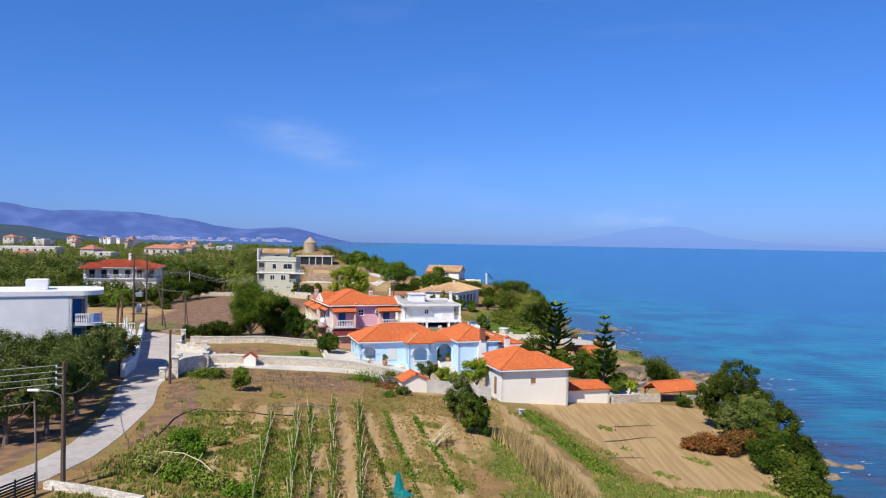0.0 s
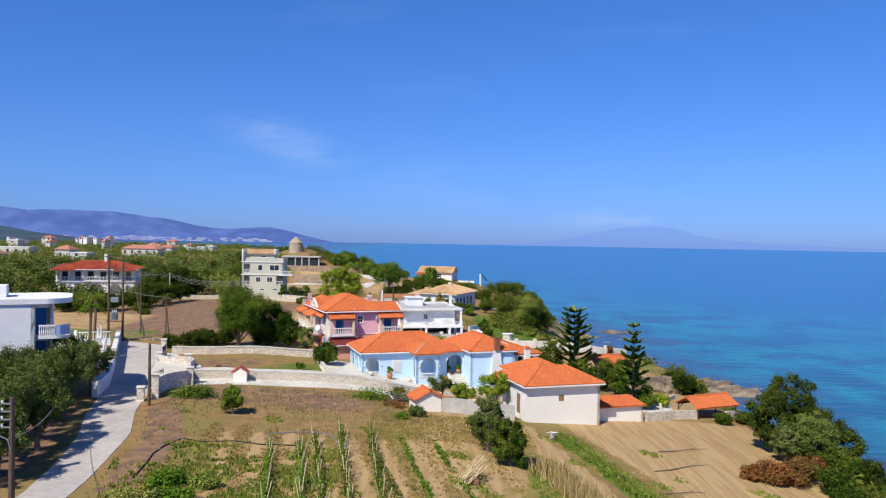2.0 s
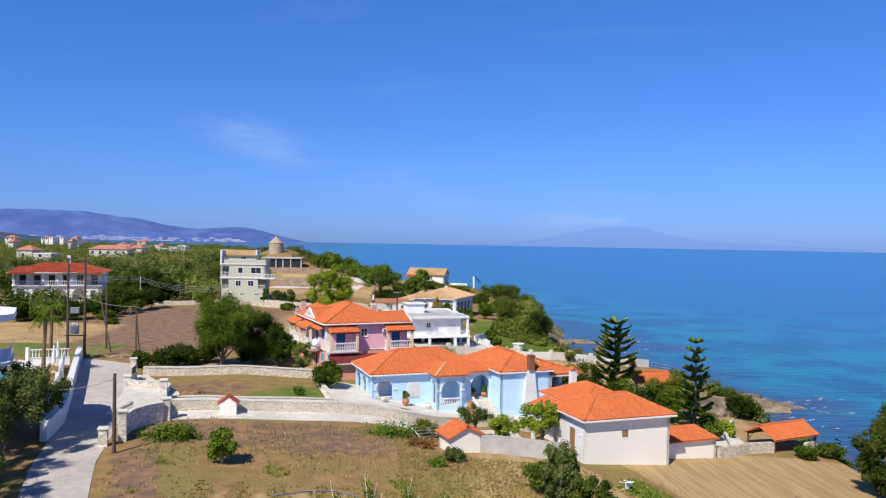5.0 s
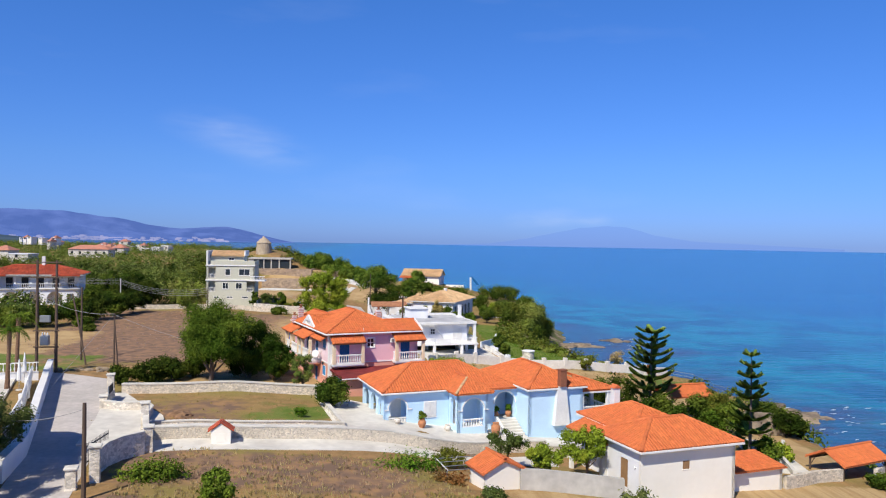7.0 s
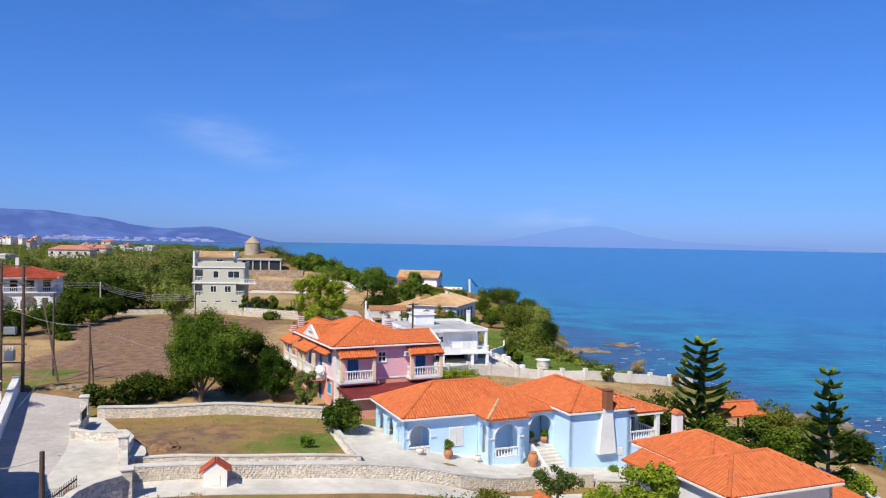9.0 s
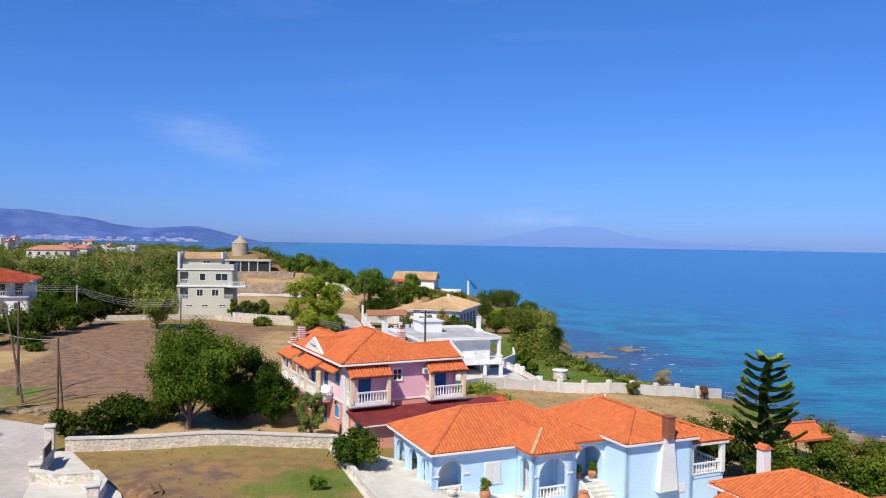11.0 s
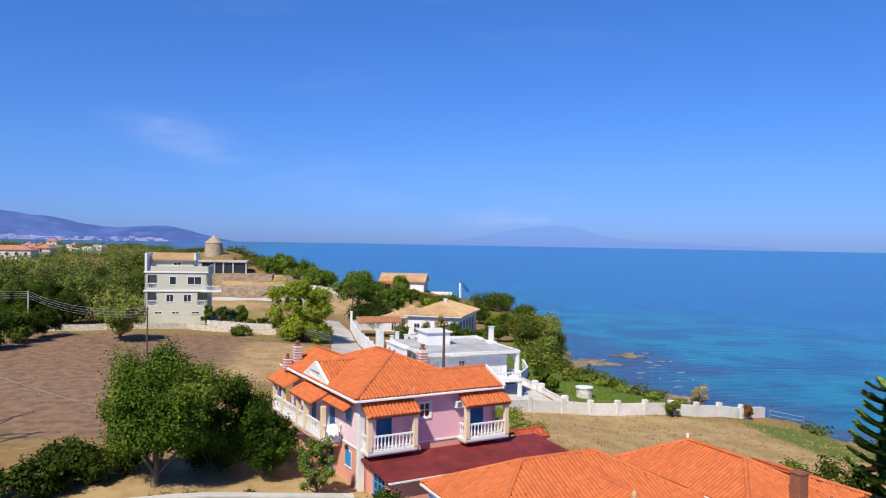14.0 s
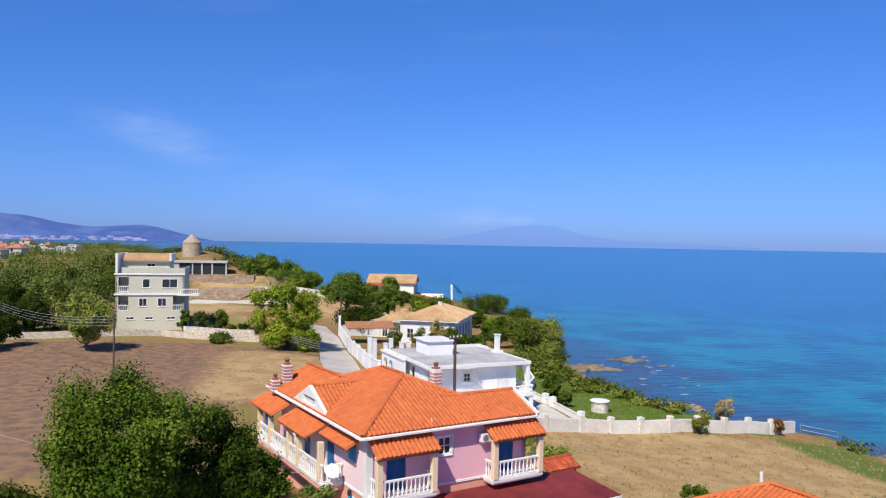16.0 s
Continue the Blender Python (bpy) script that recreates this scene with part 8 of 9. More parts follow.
crop_row((-10.0, 68.2), (-5.8, 40), 1.35, 0.38, True, 301, LEAF_DEEP)
crop_row((-7.5, 67.5), (-4.2, 40), 1.35, 0.38, True, 302, LEAF_DEEP)
crop_row((-11.6, 65.5), (-7.3, 41), 1.2, 0.36, True, 310, LEAF_DEEP)
crop_row((-5.2, 68.0), (-0.6, 43), 0.45, 0.38, False, 303)
crop_row((-2.4, 67.0), (1.5, 47), 0.4, 0.36, False, 304)
crop_row((-14.5, 62.9), (-10.8, 42), 1.0, 0.34, True, 305)
crop_row((-12.5, 64.0), (-8.6, 42), 0.9, 0.34, True, 306)
crop_row((-7.2, 66.0), (-2.6, 44), 0.35, 0.42, False, 307, LEAF_SCRUB)
crop_row((8.9, 75.0), (13.4, 56), 0.35, 0.55, False, 308)
crop_row((8.0, 74.0), (12.6, 56), 0.3, 0.5, False, 309)
tufts("dry_maize", spread(330, 4.5, 11.0, 45, 63.5, lambda x, y, r: abs(x - (6.2 + (62 - y) * 0.215)) < 0.9, 8), 1.3, 0.045, STRAW, "withered maize stalks in a strip", 8, blades=9, category="crop")
for k, (x, y, h, r, mat) in enumerate([(-37.6, 187.4, 4.6, 1.1, LEAF_FIG), (-35.5, 192.0, 3.6, 1.6, LEAF_OLIVE), (-33.0, 193.0, 3.4, 1.7, LEAF_DEEP), (-31.0, 190.0, 1.6, 1.0, LEAF_SCRUB), (-29.0, 190.6, 1.8, 1.1, LEAF_FIG), (-27.2, 190.2, 1.4, 1.0, LEAF_DEEP), (-34.0, 189.0, 1.3, 0.9, LEAF_DEEP),
                                       (-31.5, 179.0, 1.5, 2.2, LEAF_FIG), (-49.6, 186.5, 2.4, 1.4, LEAF_SCRUB), (-25.5, 192.5, 1.5, 1.1, LEAF_OLIVE), (-6.2, 180.5, 4.2, 1.2, LEAF_OLIVE), (-2.0, 181.0, 4.0, 1.9, LEAF_SCRUB), (0.6, 182.0, 5.2, 2.0, LEAF_DRY), (2.6, 182.4, 4.4, 2.2, LEAF_FIG), (4.6, 183.0, 3.2, 1.8, LEAF_DEEP), (7.6, 184.8, 3.2, 1.6, LEAF_DEEP), (11.8, 189.2, 3.4, 2.2, LEAF_FIG)]):
    bush("terrace_shrub", x, y, h, r, mat, "green garden shrub on a terrace", 320 + k, leaves=int(900 + 260 * r * h), leaf=0.19, n=16, group="terrace shrubs")
for k, (x, y, h, r, mat) in enumerate([(-22.6, 174.6, 4.2, 3.4, LEAF_LIME), (-19.6, 175.0, 3.6, 3.0, LEAF_LIME), (8.2, 150.5, 3.6, 1.3, LEAF_FIG), (9.0, 148.6, 2.2, 1.0, LEAF_FIG)]):
    bush("garden_bush", x, y, h, r, mat, "bushy green growth at a tree's foot" if mat is LEAF_LIME else "dark green bush beside the white villa", 350 + k, leaves=int(900 + 300 * r * h), leaf=0.22, n=22, group="garden bushes")
for k, (x, y, h, r, mat) in enumerate([(-1.2, 234.0, 6.2, 2.4, LEAF_PINE), (1.4, 232.0, 2.4, 2.4, LEAF_FIG), (-4.6, 232.0, 1.9, 2.2, LEAF_FIG), (4.2, 231.5, 1.9, 2.2, LEAF_FIG), (7.2, 232.0, 1.7, 2.0, LEAF_SCRUB), (-8.0, 230.0, 2.2, 2.6, LEAF_FIG), (9.5, 231.0, 1.9, 2.0, LEAF_FIG), (5.0, 226.0, 2.0, 2.0, LEAF_LIME)]):
    bush("ridge_shrub", x, y, h, r, mat, "dense pine scrub before the cape house", 380 + k, leaves=int(900 + 320 * r * h), leaf=0.24, n=22, group="ridge shrubs")
for k, (x, y, h, r) in enumerate([(-64.5, 183.0, 8.0, 3.2), (-61.0, 181.0, 7.0, 3.0), (-66.5, 178.6, 4.6, 2.8), (-58.2, 186.0, 6.2, 3.0), (-62.5, 188.5, 7.6, 3.4), (-71.0, 149.5, 3.6, 2.8), (-67.4, 149.0, 3.8, 2.8), (-63.6, 150.6, 3.6, 2.8), (-61.0, 155.0, 4.2, 2.8), (-59.4, 160.5, 4.6, 2.8), (-58.4, 166.5, 5.0, 2.8), (-57.0, 172.0, 4.6, 2.6), (-58.0, 152.0, 1.6, 1.8), (-55.2, 147.0, 1.0, 1.3)]):
    bush("evergreen_shrub", x, y, h, r, LEAF_DARK if k % 2 else LEAF_FIG, "tall dark evergreen growth beside the guest house", 410 + k, leaves=int(1500 + 330 * r * h), leaf=0.21, n=26, group="guest house evergreens")
bush("low_vine", -0.6, 125.6, 0.9, 2.2, LEAF_WEED, "low bright green vine beside the pink house", 430, leaves=1500, leaf=0.16, n=18, ry=0.8)


for k, (x, y, h, r, mat) in enumerate([(-18.6, 47.4, 1.0, 2.0, LEAF_WEED), (-16.2, 46.6, 0.9, 1.8, LEAF_CROP), (-19.2, 50.2, 0.9, 1.7, LEAF_WEED), (-17.4, 50.6, 0.8, 1.6, LEAF_CROP), (-19.0, 54.2, 0.8, 1.5, LEAF_CROP), (-16.6, 54.4, 0.6, 1.3, LEAF_WEED), (-14.4, 45.6, 0.7, 1.5, LEAF_WEED), (-12.0, 44.8, 0.6, 1.4, LEAF_CROP)]):
    bush("weed_mound", x, y, h, r, mat, "rank green weed mound at a field's corner", 440 + k, leaves=1500, leaf=0.14, n=20, group="weed mounds")
hp_ = thing("cane_hoop", "long pale bent cane over crossed sticks among weeds", "canes", pose(-16.6, 46.6, ground(-16.6, 46.6)))
part("hoop", tube(bmesh.new(), [(-2.4, 0.9, 0.9), (-1.2, 0.8, 1.35), (0.2, 0.3, 1.4), (1.6, -0.5, 1.15), (2.6, -1.2, 0.7)], 0.035, 5), CANE, hp_)
for k in range(5):
    part("stick", tube(bmesh.new(), [(-2.4 + k * 1.05, -0.7 + 0.1 * k, 0.2), (-1.6 + k * 1.05, 1.0 - 0.35 * k, 1.5)], 0.028, 4), CANE, hp_)


# ---- poles, cables, gates, garden things ----
def pole(x, y, h, label, r=0.13, lean=(0, 0), arms=(), name="utility_pole", mat=None, z=None):
    z0 = ground(x, y) if z is None else z
    t = thing(name, label, "utility pole", pose(x, y, z0), "utility poles")
    part("shaft", tube(bmesh.new(), [(0, 0, -0.4), (lean[0] * 0.5, lean[1] * 0.5, h * 0.5), (lean[0], lean[1], h)], [r, r * 0.88, r * 0.72], 8), mat or WOOD, t)
    for zz, w, ang in arms:
        a = part("crossarm", boxes((-w / 2, w / 2, -0.05, 0.05, -0.06, 0.06), bevel=0.01), WOOD, t, place=pose(lean[0], lean[1] - 0.12, zz, 0, 0, ang))
        for k in (-0.45, -0.15, 0.15, 0.45):
            part("insulator", lathe([(0.03, 0), (0.05, 0.03), (0.03, 0.07), (0.05, 0.1), (0.02, 0.14)], 6), PLASTIC_WHITE, a, place=pose(k * w, 0, 0.062))
    return t


def cable(a, b, sag, name="overhead_cable", r=0.018, mat=None):
    a, b = Vector(a), Vector(b)
    pts = [a.lerp(b, s) - Vector((0, 0, sag * 4 * s * (1 - s))) for s in np.linspace(0, 1, 15)]
    bm = tube(bmesh.new(), pts, r, 4)
    me = bpy.data.meshes.new(name)
    bm.to_mesh(me)
    bm.free()
    return tagged(link(name, me, mat or WIRE), "thin sagging overhead cable between poles", "cable", "overhead cables")


lp = pole(-22.2, 43.2, 7.4, "dark wooden street pole with a lamp arm and stacked insulators", 0.15, name="lamp_pole")
part("lamp_arm", tube(bmesh.new(), [(0, -0.1, 5.0), (-0.1, -0.15, 5.5), (-0.5, -0.3, 5.75), (-1.2, -0.5, 5.85)], 0.035, 6), METAL, lp)
part("lamp_head", boxes((-1.85, -1.15, -0.62, -0.4, 5.78, 5.92), bevel=0.04), PLASTIC_WHITE, lp)
for k in range(4):
    part("bracket", boxes((-0.45, 0.02, -0.14, -0.06, 7.1 - k * 0.36, 7.16 - k * 0.36)), METAL, lp)
    part("insulator", lathe([(0.03, 0), (0.06, 0.03), (0.03, 0.08), (0.05, 0.12)], 6), PLASTIC_WHITE, lp, place=pose(-0.4, -0.1, 7.163 - k * 0.36))
    zz = ground(-22.2, 43.2) + 7.25 - k * 0.36
    cable((-22.6, 43.1, zz), (-52, 36 - k, zz - 0.9), 0.35)
pole(-23.4, 42.6, 5.2, "thin grey leaning pole with a cable", 0.07, (-0.25, 0.1), name="thin_pole", mat=material("grey_pole", (0.24, 0.19, 0.16), 0.85, vary=0.2, scale=8))
pole(-27.2, 73.6, 5.4, "dark wooden pole at the gate's corner", 0.14)
cable((-23.6, 42.7, ground(-23.4, 42.6) + 5.1), (-50, 30, 17), 0.6)
cable((-22.2, 43.2, ground(-22, 43) + 5.6), (-35.9, 79, 15.6), 1.6)
cable((-35.9, 79, 15.6), (-27.2, 73.6, 17.2), 0.5)
hx, hy = -46.0, 111.8
hp = thing("transformer_frame", "two tall dark poles carrying a grey transformer and crossarms", "transformer", pose(hx, hy, ground(hx, hy), 0, 0, 4), "utility poles")
for x in (-0.95, 0.95):
    part("shaft", tube(bmesh.new(), [(x, 0, -0.4), (x, 0, 11.9)], [0.17, 0.12], 8), WOOD, hp)
for z, w in ((11.6, 3.0), (10.0, 3.2), (4.4, 2.6), (2.7, 2.5)):
    part("crossarm", boxes((-w / 2, w / 2, -0.2, -0.1, z, z + 0.13), bevel=0.01), WOOD, hp)
tr = part("transformer_tank", boxes((-0.42, 0.42, -0.75, -0.2, 3.0, 4.0), bevel=0.04), METAL, hp)
for k in range(3):
    part("bushing", lathe([(0.05, 0), (0.08, 0.04), (0.05, 0.1), (0.08, 0.16), (0.04, 0.34)], 7), PLASTIC_WHITE, tr, place=pose(-0.25 + k * 0.25, -0.45, 4.005))
part("cabinet", boxes((-0.5, 0.5, -0.6, -0.2, 5.4, 6.1), bevel=0.03), METAL, hp)
pole(-46.0, 120.8, 8.6, "dark wooden pole behind the transformer frame", 0.13)
pole(-44.0, 117.2, 7.8, "leaning wooden stay pole", 0.11, (-2.6, 2.5))
pole(-38.6, 110.4, 6.6, "twin slim poles at the lane's end", 0.09)
pole(-38.0, 110.1, 6.0, "slim pole with a stay wire", 0.08, (-0.5, 0))
cable((-38.6, 110.4, ground(-38.6, 110.4) + 6.5), (-41.6, 101.8, ground(-41.6, 101.8) + 0.1), 0.0)
cable((-38.6, 110.4, ground(-38.6, 110.4) + 6.5), (-46.0, 111.7, 20.0), 0.5)
cable((-38.6, 110.4, ground(-38.6, 110.4) + 6.4), (-17.2, 112.6, 13.8), 1.2)
pole(-8.25, 125.0, 9.0, "brown wooden pole behind the pink house", 0.14, arms=((8.8, 1.2, 30),))
pole(-13.6, 197.2, 8.6, "tall grey pole beside a pine", 0.14)
pole(-37.5, 146.5, 7.0, "slim dark pole in a fallow field", 0.1)
pole(-61.0, 177.0, 6.0, "grey concrete pole at a field corner", 0.12, mat=CONCRETE)
pole(-17.6, 166.5, 3.4, "thin stake beside the lane", 0.05, name="stake")
for k in range(4):
    cable((-37.5, 146.5, ground(-37.5, 146.5) + 6.9 - k * 0.3), (-61, 177, ground(-61, 177) + 5.9 - k * 0.3), 1.0)
    cable((-61, 177, ground(-61, 177) + 5.9 - k * 0.3), (-95, 190, 20 - k * 0.3), 0.8)
    cable((-17.6, 166.5, 13.6 - k * 0.3), (-31, 190, 15.4 - k * 0.3), 0.5, r=0.025)

# white wall with balusters along the lane, and the terrace behind it
pts = [(-33.2, 76.5), (-34.5, 82.3), (-37.3, 90.0), (-40.1, 97.3), (-43.8, 107.0), (-45.6, 112.0)]
follow_wall("wall_lane", pts, 1.35, 0.45, WHITE_WALL, "smooth white lane-side wall with a flat top", cap=WHITE)
for line in ([(-36.6, 84.4), (-39.0, 91.6), (-41.8, 98.6), (-44.6, 105.6)], [(-48.8, 106.2), (-44.9, 107.6)]):
    tr_ = thing("terrace_railing", "white baluster railing round a raised terrace", "railing", pose(0, 0, 0), "terrace railings")
    for p, q in zip(line, line[1:]):
        z = (ground(*p) + ground(*q)) / 2 + 0.85
        balustrade(tr_, p, q, z, 1.0, step=0.3)
        part("post", boxes((-0.17, 0.17, -0.17, 0.17, 0.2, 2.05), bevel=0.02), WHITE, tr_, place=pose(*p, ground(*p)))
        part("plinth", wall_panel(span(p, q), 0.0, 0.85, 0.2), WHITE_WALL, tr_, place=run(p, q, z - 0.86))
sheet("terrace", [(-60, 84), (-40.0, 88), (-46.8, 107)], [(-64, 96), (-58, 108), (-55, 111)], CONCRETE_PALE, "pale paved terrace of the white apartments", "pavement", lift=0.25)
pl = thing("swimming_pool", "small light blue swimming pool with white edge", "pool", pose(-47.2, 97.5, ground(-47.2, 97.5) + 0.26, 0, 0, 22))
part("edge", boxes((-2.3, 2.3, -4.3, -4.0, 0, 0.18), (-2.3, 2.3, 4.0, 4.3, 0, 0.18), (-2.3, -2.0, -4.0, 4.0, 0, 0.18), (2.0, 2.3, -4.0, 4.0, 0, 0.18), bevel=0.02), WHITE, pl)
part("water", boxes((-2.0, 2.0, -4.0, 4.0, 0.0, 0.12)), POOL, pl)
for k, (x, y) in enumerate(((-44.0, 101.8), (-45.2, 105.4))):
    s = thing("closed_parasol", "closed white parasol on a terrace", "parasol", pose(x, y, ground(x, y) + 0.25), "terrace parasols")
    part("pole", tube(bmesh.new(), [(0, 0, 0), (0, 0, 2.9)], 0.03, 6), METAL, s)
    part("cloth", lathe([(0.04, 0.8), (0.2, 1.0), (0.16, 1.8), (0.05, 2.85)], 8), WHITE, s)
    part("base", lathe([(0.28, 0), (0.28, 0.08), (0.05, 0.12)], 10), CONCRETE, s)

# gate with curved wall and piers
follow_wall("wall_gate", [(-27.9, 77.2), (-28.3, 78.6), (-28.35, 80.0), (-27.9, 81.5), (-26.9, 82.8)], 1.5, 0.35, STONE_PALE, "curved grey stone gate wall", cap=CONCRETE_PALE, step=0.5)
follow_wall("wall_gate_side", [(-26.9, 83.4), (-28.5, 88.4)], 1.2, 0.35, STONE_PALE, "short stone wall beside the gate", cap=CONCRETE_PALE)
follow_wall("wall_gate_back", [(-34.3, 96.0), (-35.0, 99.9)], 0.95, 0.4, STONE_PALE, "grey stone wall with dark gate panels")
for k, (x, y, h) in enumerate(((-27.8, 76.8, 2.1), (-28.6, 88.6, 2.1), (-34.2, 95.6, 1.1), (-35.9, 102.0, 1.8), (-26.7, 83.3, 1.7), (-28.6, 75.4, 1.2))):
    pr = thing("gate_pier", "square pale stone gate pier with a flat cap", "gate pier", pose(x, y, ground(x, y), 0, 0, 15), "gate piers")
    part("shaft", boxes((-0.3, 0.3, -0.3, 0.3, -0.3, h), bevel=0.03), STONE_PALE, pr)
    part("cap", boxes((-0.38, 0.38, -0.38, 0.38, h + 0.003, h + 0.14), bevel=0.03), CONCRETE_PALE, pr)
ig = thing("iron_gate", "low black iron gate with upright bars", "gate", pose(-28.9, 78.0, ground(-29, 82) + 0.5, 0, 0, 88))
part("rail", boxes((0, 3.6, -0.03, 0.03, 0.25, 0.31), (0, 3.6, -0.03, 0.03, 1.2, 1.26)), DARK, ig)
for k in range(19):
    part("bar", boxes((k * 0.2 - 0.012, k * 0.2 + 0.012, -0.012, 0.012, 0.2, 1.45)), DARK, ig)
gd = thing("dark_gate_panel", "dark sheet-metal gate leaf standing open", "gate", pose(-34.6, 97.0, ground(-34.6, 97) + 0.1, 0, 0, 100))
part("leaf", boxes((0, 2.0, -0.3, -0.25, 0, 1.5), bevel=0.02), DARK, gd)
part("frame", boxes((-0.05, 0.0, -0.32, -0.23, 0, 1.55), (2.0, 2.05, -0.32, -0.23, 0, 1.55)), METAL, gd)
follow_wall("wall_front", [(-23.1, 43.0), (-20, 42.6), (-17.0, 42.0)], 0.4, 0.5, STONE_PALE, "low pale rubble wall at a field corner")
fn = thing("slatted_fence", "dark metal slatted fence beside the lane", "fence", pose(-23.8, 39.1, ground(-23.4, 41), 0, 0, 75))
for x in (0, 1.4, 2.8):
    part("post", boxes((x - 0.04, x + 0.04, -0.04, 0.04, -0.2, 1.35)), DARK, fn)
for k in range(7):
    part("slat", boxes((0, 2.8, -0.06, -0.045, 0.15 + k * 0.17, 0.26 + k * 0.17)), DARK, fn)

# boundary walls further off
follow_wall("wall_apartments", [(-63, 178), (-52, 180.5), (-40, 183.5), (-26, 181)], 0.9, 0.35, STONE, "pale stone boundary wall below the apartment block")
follow_wall("wall_terrace_upper", [(-37.5, 187), (-27, 186)], 1.1, 0.35, STONE_PALE, "whitewashed upper terrace wall")
follow_wall("wall_cape", [(12, 200), (19, 206), (25, 214)], 0.5, 0.25, WHITE_WALL, "low white garden edge on the headland")
follow_wall("wall_villa_back", [(5.5, 152), (9.0, 160), (10.5, 168)], 1.2, 0.25, WHITE_WALL, "white garden wall behind the villa")
follow_wall("wall_grove", [(-72, 205), (-58, 208)], 1.0, 0.4, STONE_BROWN, "brown wall among groves")


def shelter(x, y, ang, length, half, eave, rise, label, z=None, mat=None):
    z = ground(x, y) if z is None else z
    h = thing("tiled_shelter", label, "shelter", pose(x, y, z, 0, 0, ang), "garden shelters")
    r = part("ridge_beam", boxes((-length / 2, length / 2, -0.06, 0.06, eave + rise - 0.2, eave + rise - 0.08)), WOOD, h)
    L = length / 2 + 0.3
    tiled_slope(r, [(-L, -half - 0.3, eave), (L, -half - 0.3, eave), (L, 0, eave + rise), (-L, 0, eave + rise)], mat or TILE)
    tiled_slope(r, [(L, half + 0.3, eave), (-L, half + 0.3, eave), (-L, 0, eave + rise), (L, 0, eave + rise)], mat or TILE)
    ridge_tiles(r, (-L, 0, eave + rise + 0.02), (L, 0, eave + rise + 0.02), mat or TILE)
    for sx in (-1, 1):
        for sy in (-1, 1):
            part("post", boxes((sx * length / 2 - 0.07, sx * length / 2 + 0.07, sy * half - 0.07, sy * half + 0.07, -0.4, eave), bevel=0.01), WOOD, h)
            part("brace", tube(bmesh.new(), [(sx * length / 2, sy * half, eave - 0.7), (sx * (length / 2 - 0.7), sy * half, eave - 0.05)], 0.05, 4), WOOD, h)
    for sy in (-1, 1):
        part("plate", boxes((-length / 2, length / 2, sy * half - 0.07, sy * half + 0.07, eave - 0.13, eave - 0.003)), WOOD, h)
    return h


shelter(28.3, 90.0, 22, 5.4, 1.5, 1.9, 0.95, "open timber shelter with bright orange tile roof above the sea", z=7.4)
shelter(21.6, 108.3, 12, 4.8, 1.7, 2.4, 0.9, "open garden shelter with orange tile roof", z=8.5)
shelter(-2.2, 119.6, 20, 2.2, 0.9, 1.0, 0.45, "small lean shelter with rust tile roof beside the pink house", mat=TILE_DARK)
wl = thing("well_drum", "round whitewashed well with a flat lid on a lawn", "well", pose(12.5, 147.1, ground(12.5, 147.1)))
part("wall", lathe([(0.95, -0.2), (0.95, 1.0), (1.0, 1.02), (1.0, 1.15)], 20), STONE_PALE, wl)
part("lid", lathe([(1.08, 1.153), (1.08, 1.24), (0.3, 1.3)], 20), WHITE_WALL, wl)
sheet("path", [(20.4, 89.0), (23.0, 88.6), (24.6, 89.4)], [(22.6, 99.0), (24.6, 99.6), (26.0, 97.4)], CONCRETE_PALE, "pale concrete path stepping down beside a garden", "path", lift=0.06)
for a, b in (((15.1, 66.8), (20.6, 69.7)), ((17.2, 72.4), (22.4, 74.6)), ((13.9, 61.4), (17.6, 62.6))):
    fb = thing("fallen_branch", "thin bare grey branch lying on sandy soil", "branch", pose(a[0], a[1], ground(*a)), "fallen branches")
    dx, dy = b[0] - a[0], b[1] - a[1]
    zb = ground(*b) - ground(*a)
    part("stem", tube(bmesh.new(), [(0, 0, 0.05), (dx * 0.3, dy * 0.3 - 0.25, zb * 0.3 + 0.12), (dx * 0.65, dy * 0.65 + 0.1, zb * 0.65 + 0.1), (dx, dy, zb + 0.06)], [0.06, 0.05, 0.035, 0.012], 5), BARK, fb)
    part("twig", tube(bmesh.new(), [(dx * 0.65, dy * 0.65 + 0.1, zb * 0.65 + 0.1), (dx * 0.8 + 0.3, dy * 0.65 + 0.9, zb * 0.75 + 0.25)], [0.03, 0.008], 4), BARK, fb)
hose_line = [(-21.3, 55.0), (-21.6, 58.1), (-21.9, 60.0), (-21.8, 61.8), (-21.1, 63.9), (-19.6, 63.3), (-17.3, 64.1), (-15.4, 63.9), (-12.6, 64.6)]
ip = thing("irrigation_pipe", "black irrigation pipe curling along a field's edge", "pipe", pose(0, 0, 0))
part("pipe", tube(bmesh.new(), [(x, y, ground(x, y) + 0.05) for x, y in hose_line], 0.05, 6), DARK, ip)
rl = thing("cliff_railing", "pale metal railing along the cliff top", "railing", pose(34.2, 143.5, 0))
pp = [(0.4, 0.2), (3.2, -2.2), (4.0, -7.0), (3.4, -12)]
for p, q in zip(pp, pp[1:]):
    za, zb_ = ground(34.2 + p[0], 143.5 + p[1]), ground(34.2 + q[0], 143.5 + q[1])
    for dz in (0.5, 1.0):
        part("rail", tube(bmesh.new(), [(*p, za + dz), (*q, zb_ + dz)], 0.03, 5), METAL, rl)
    part("post", tube(bmesh.new(), [(*p, za - 0.2), (*p, za + 1.05)], 0.035, 5), METAL, rl)


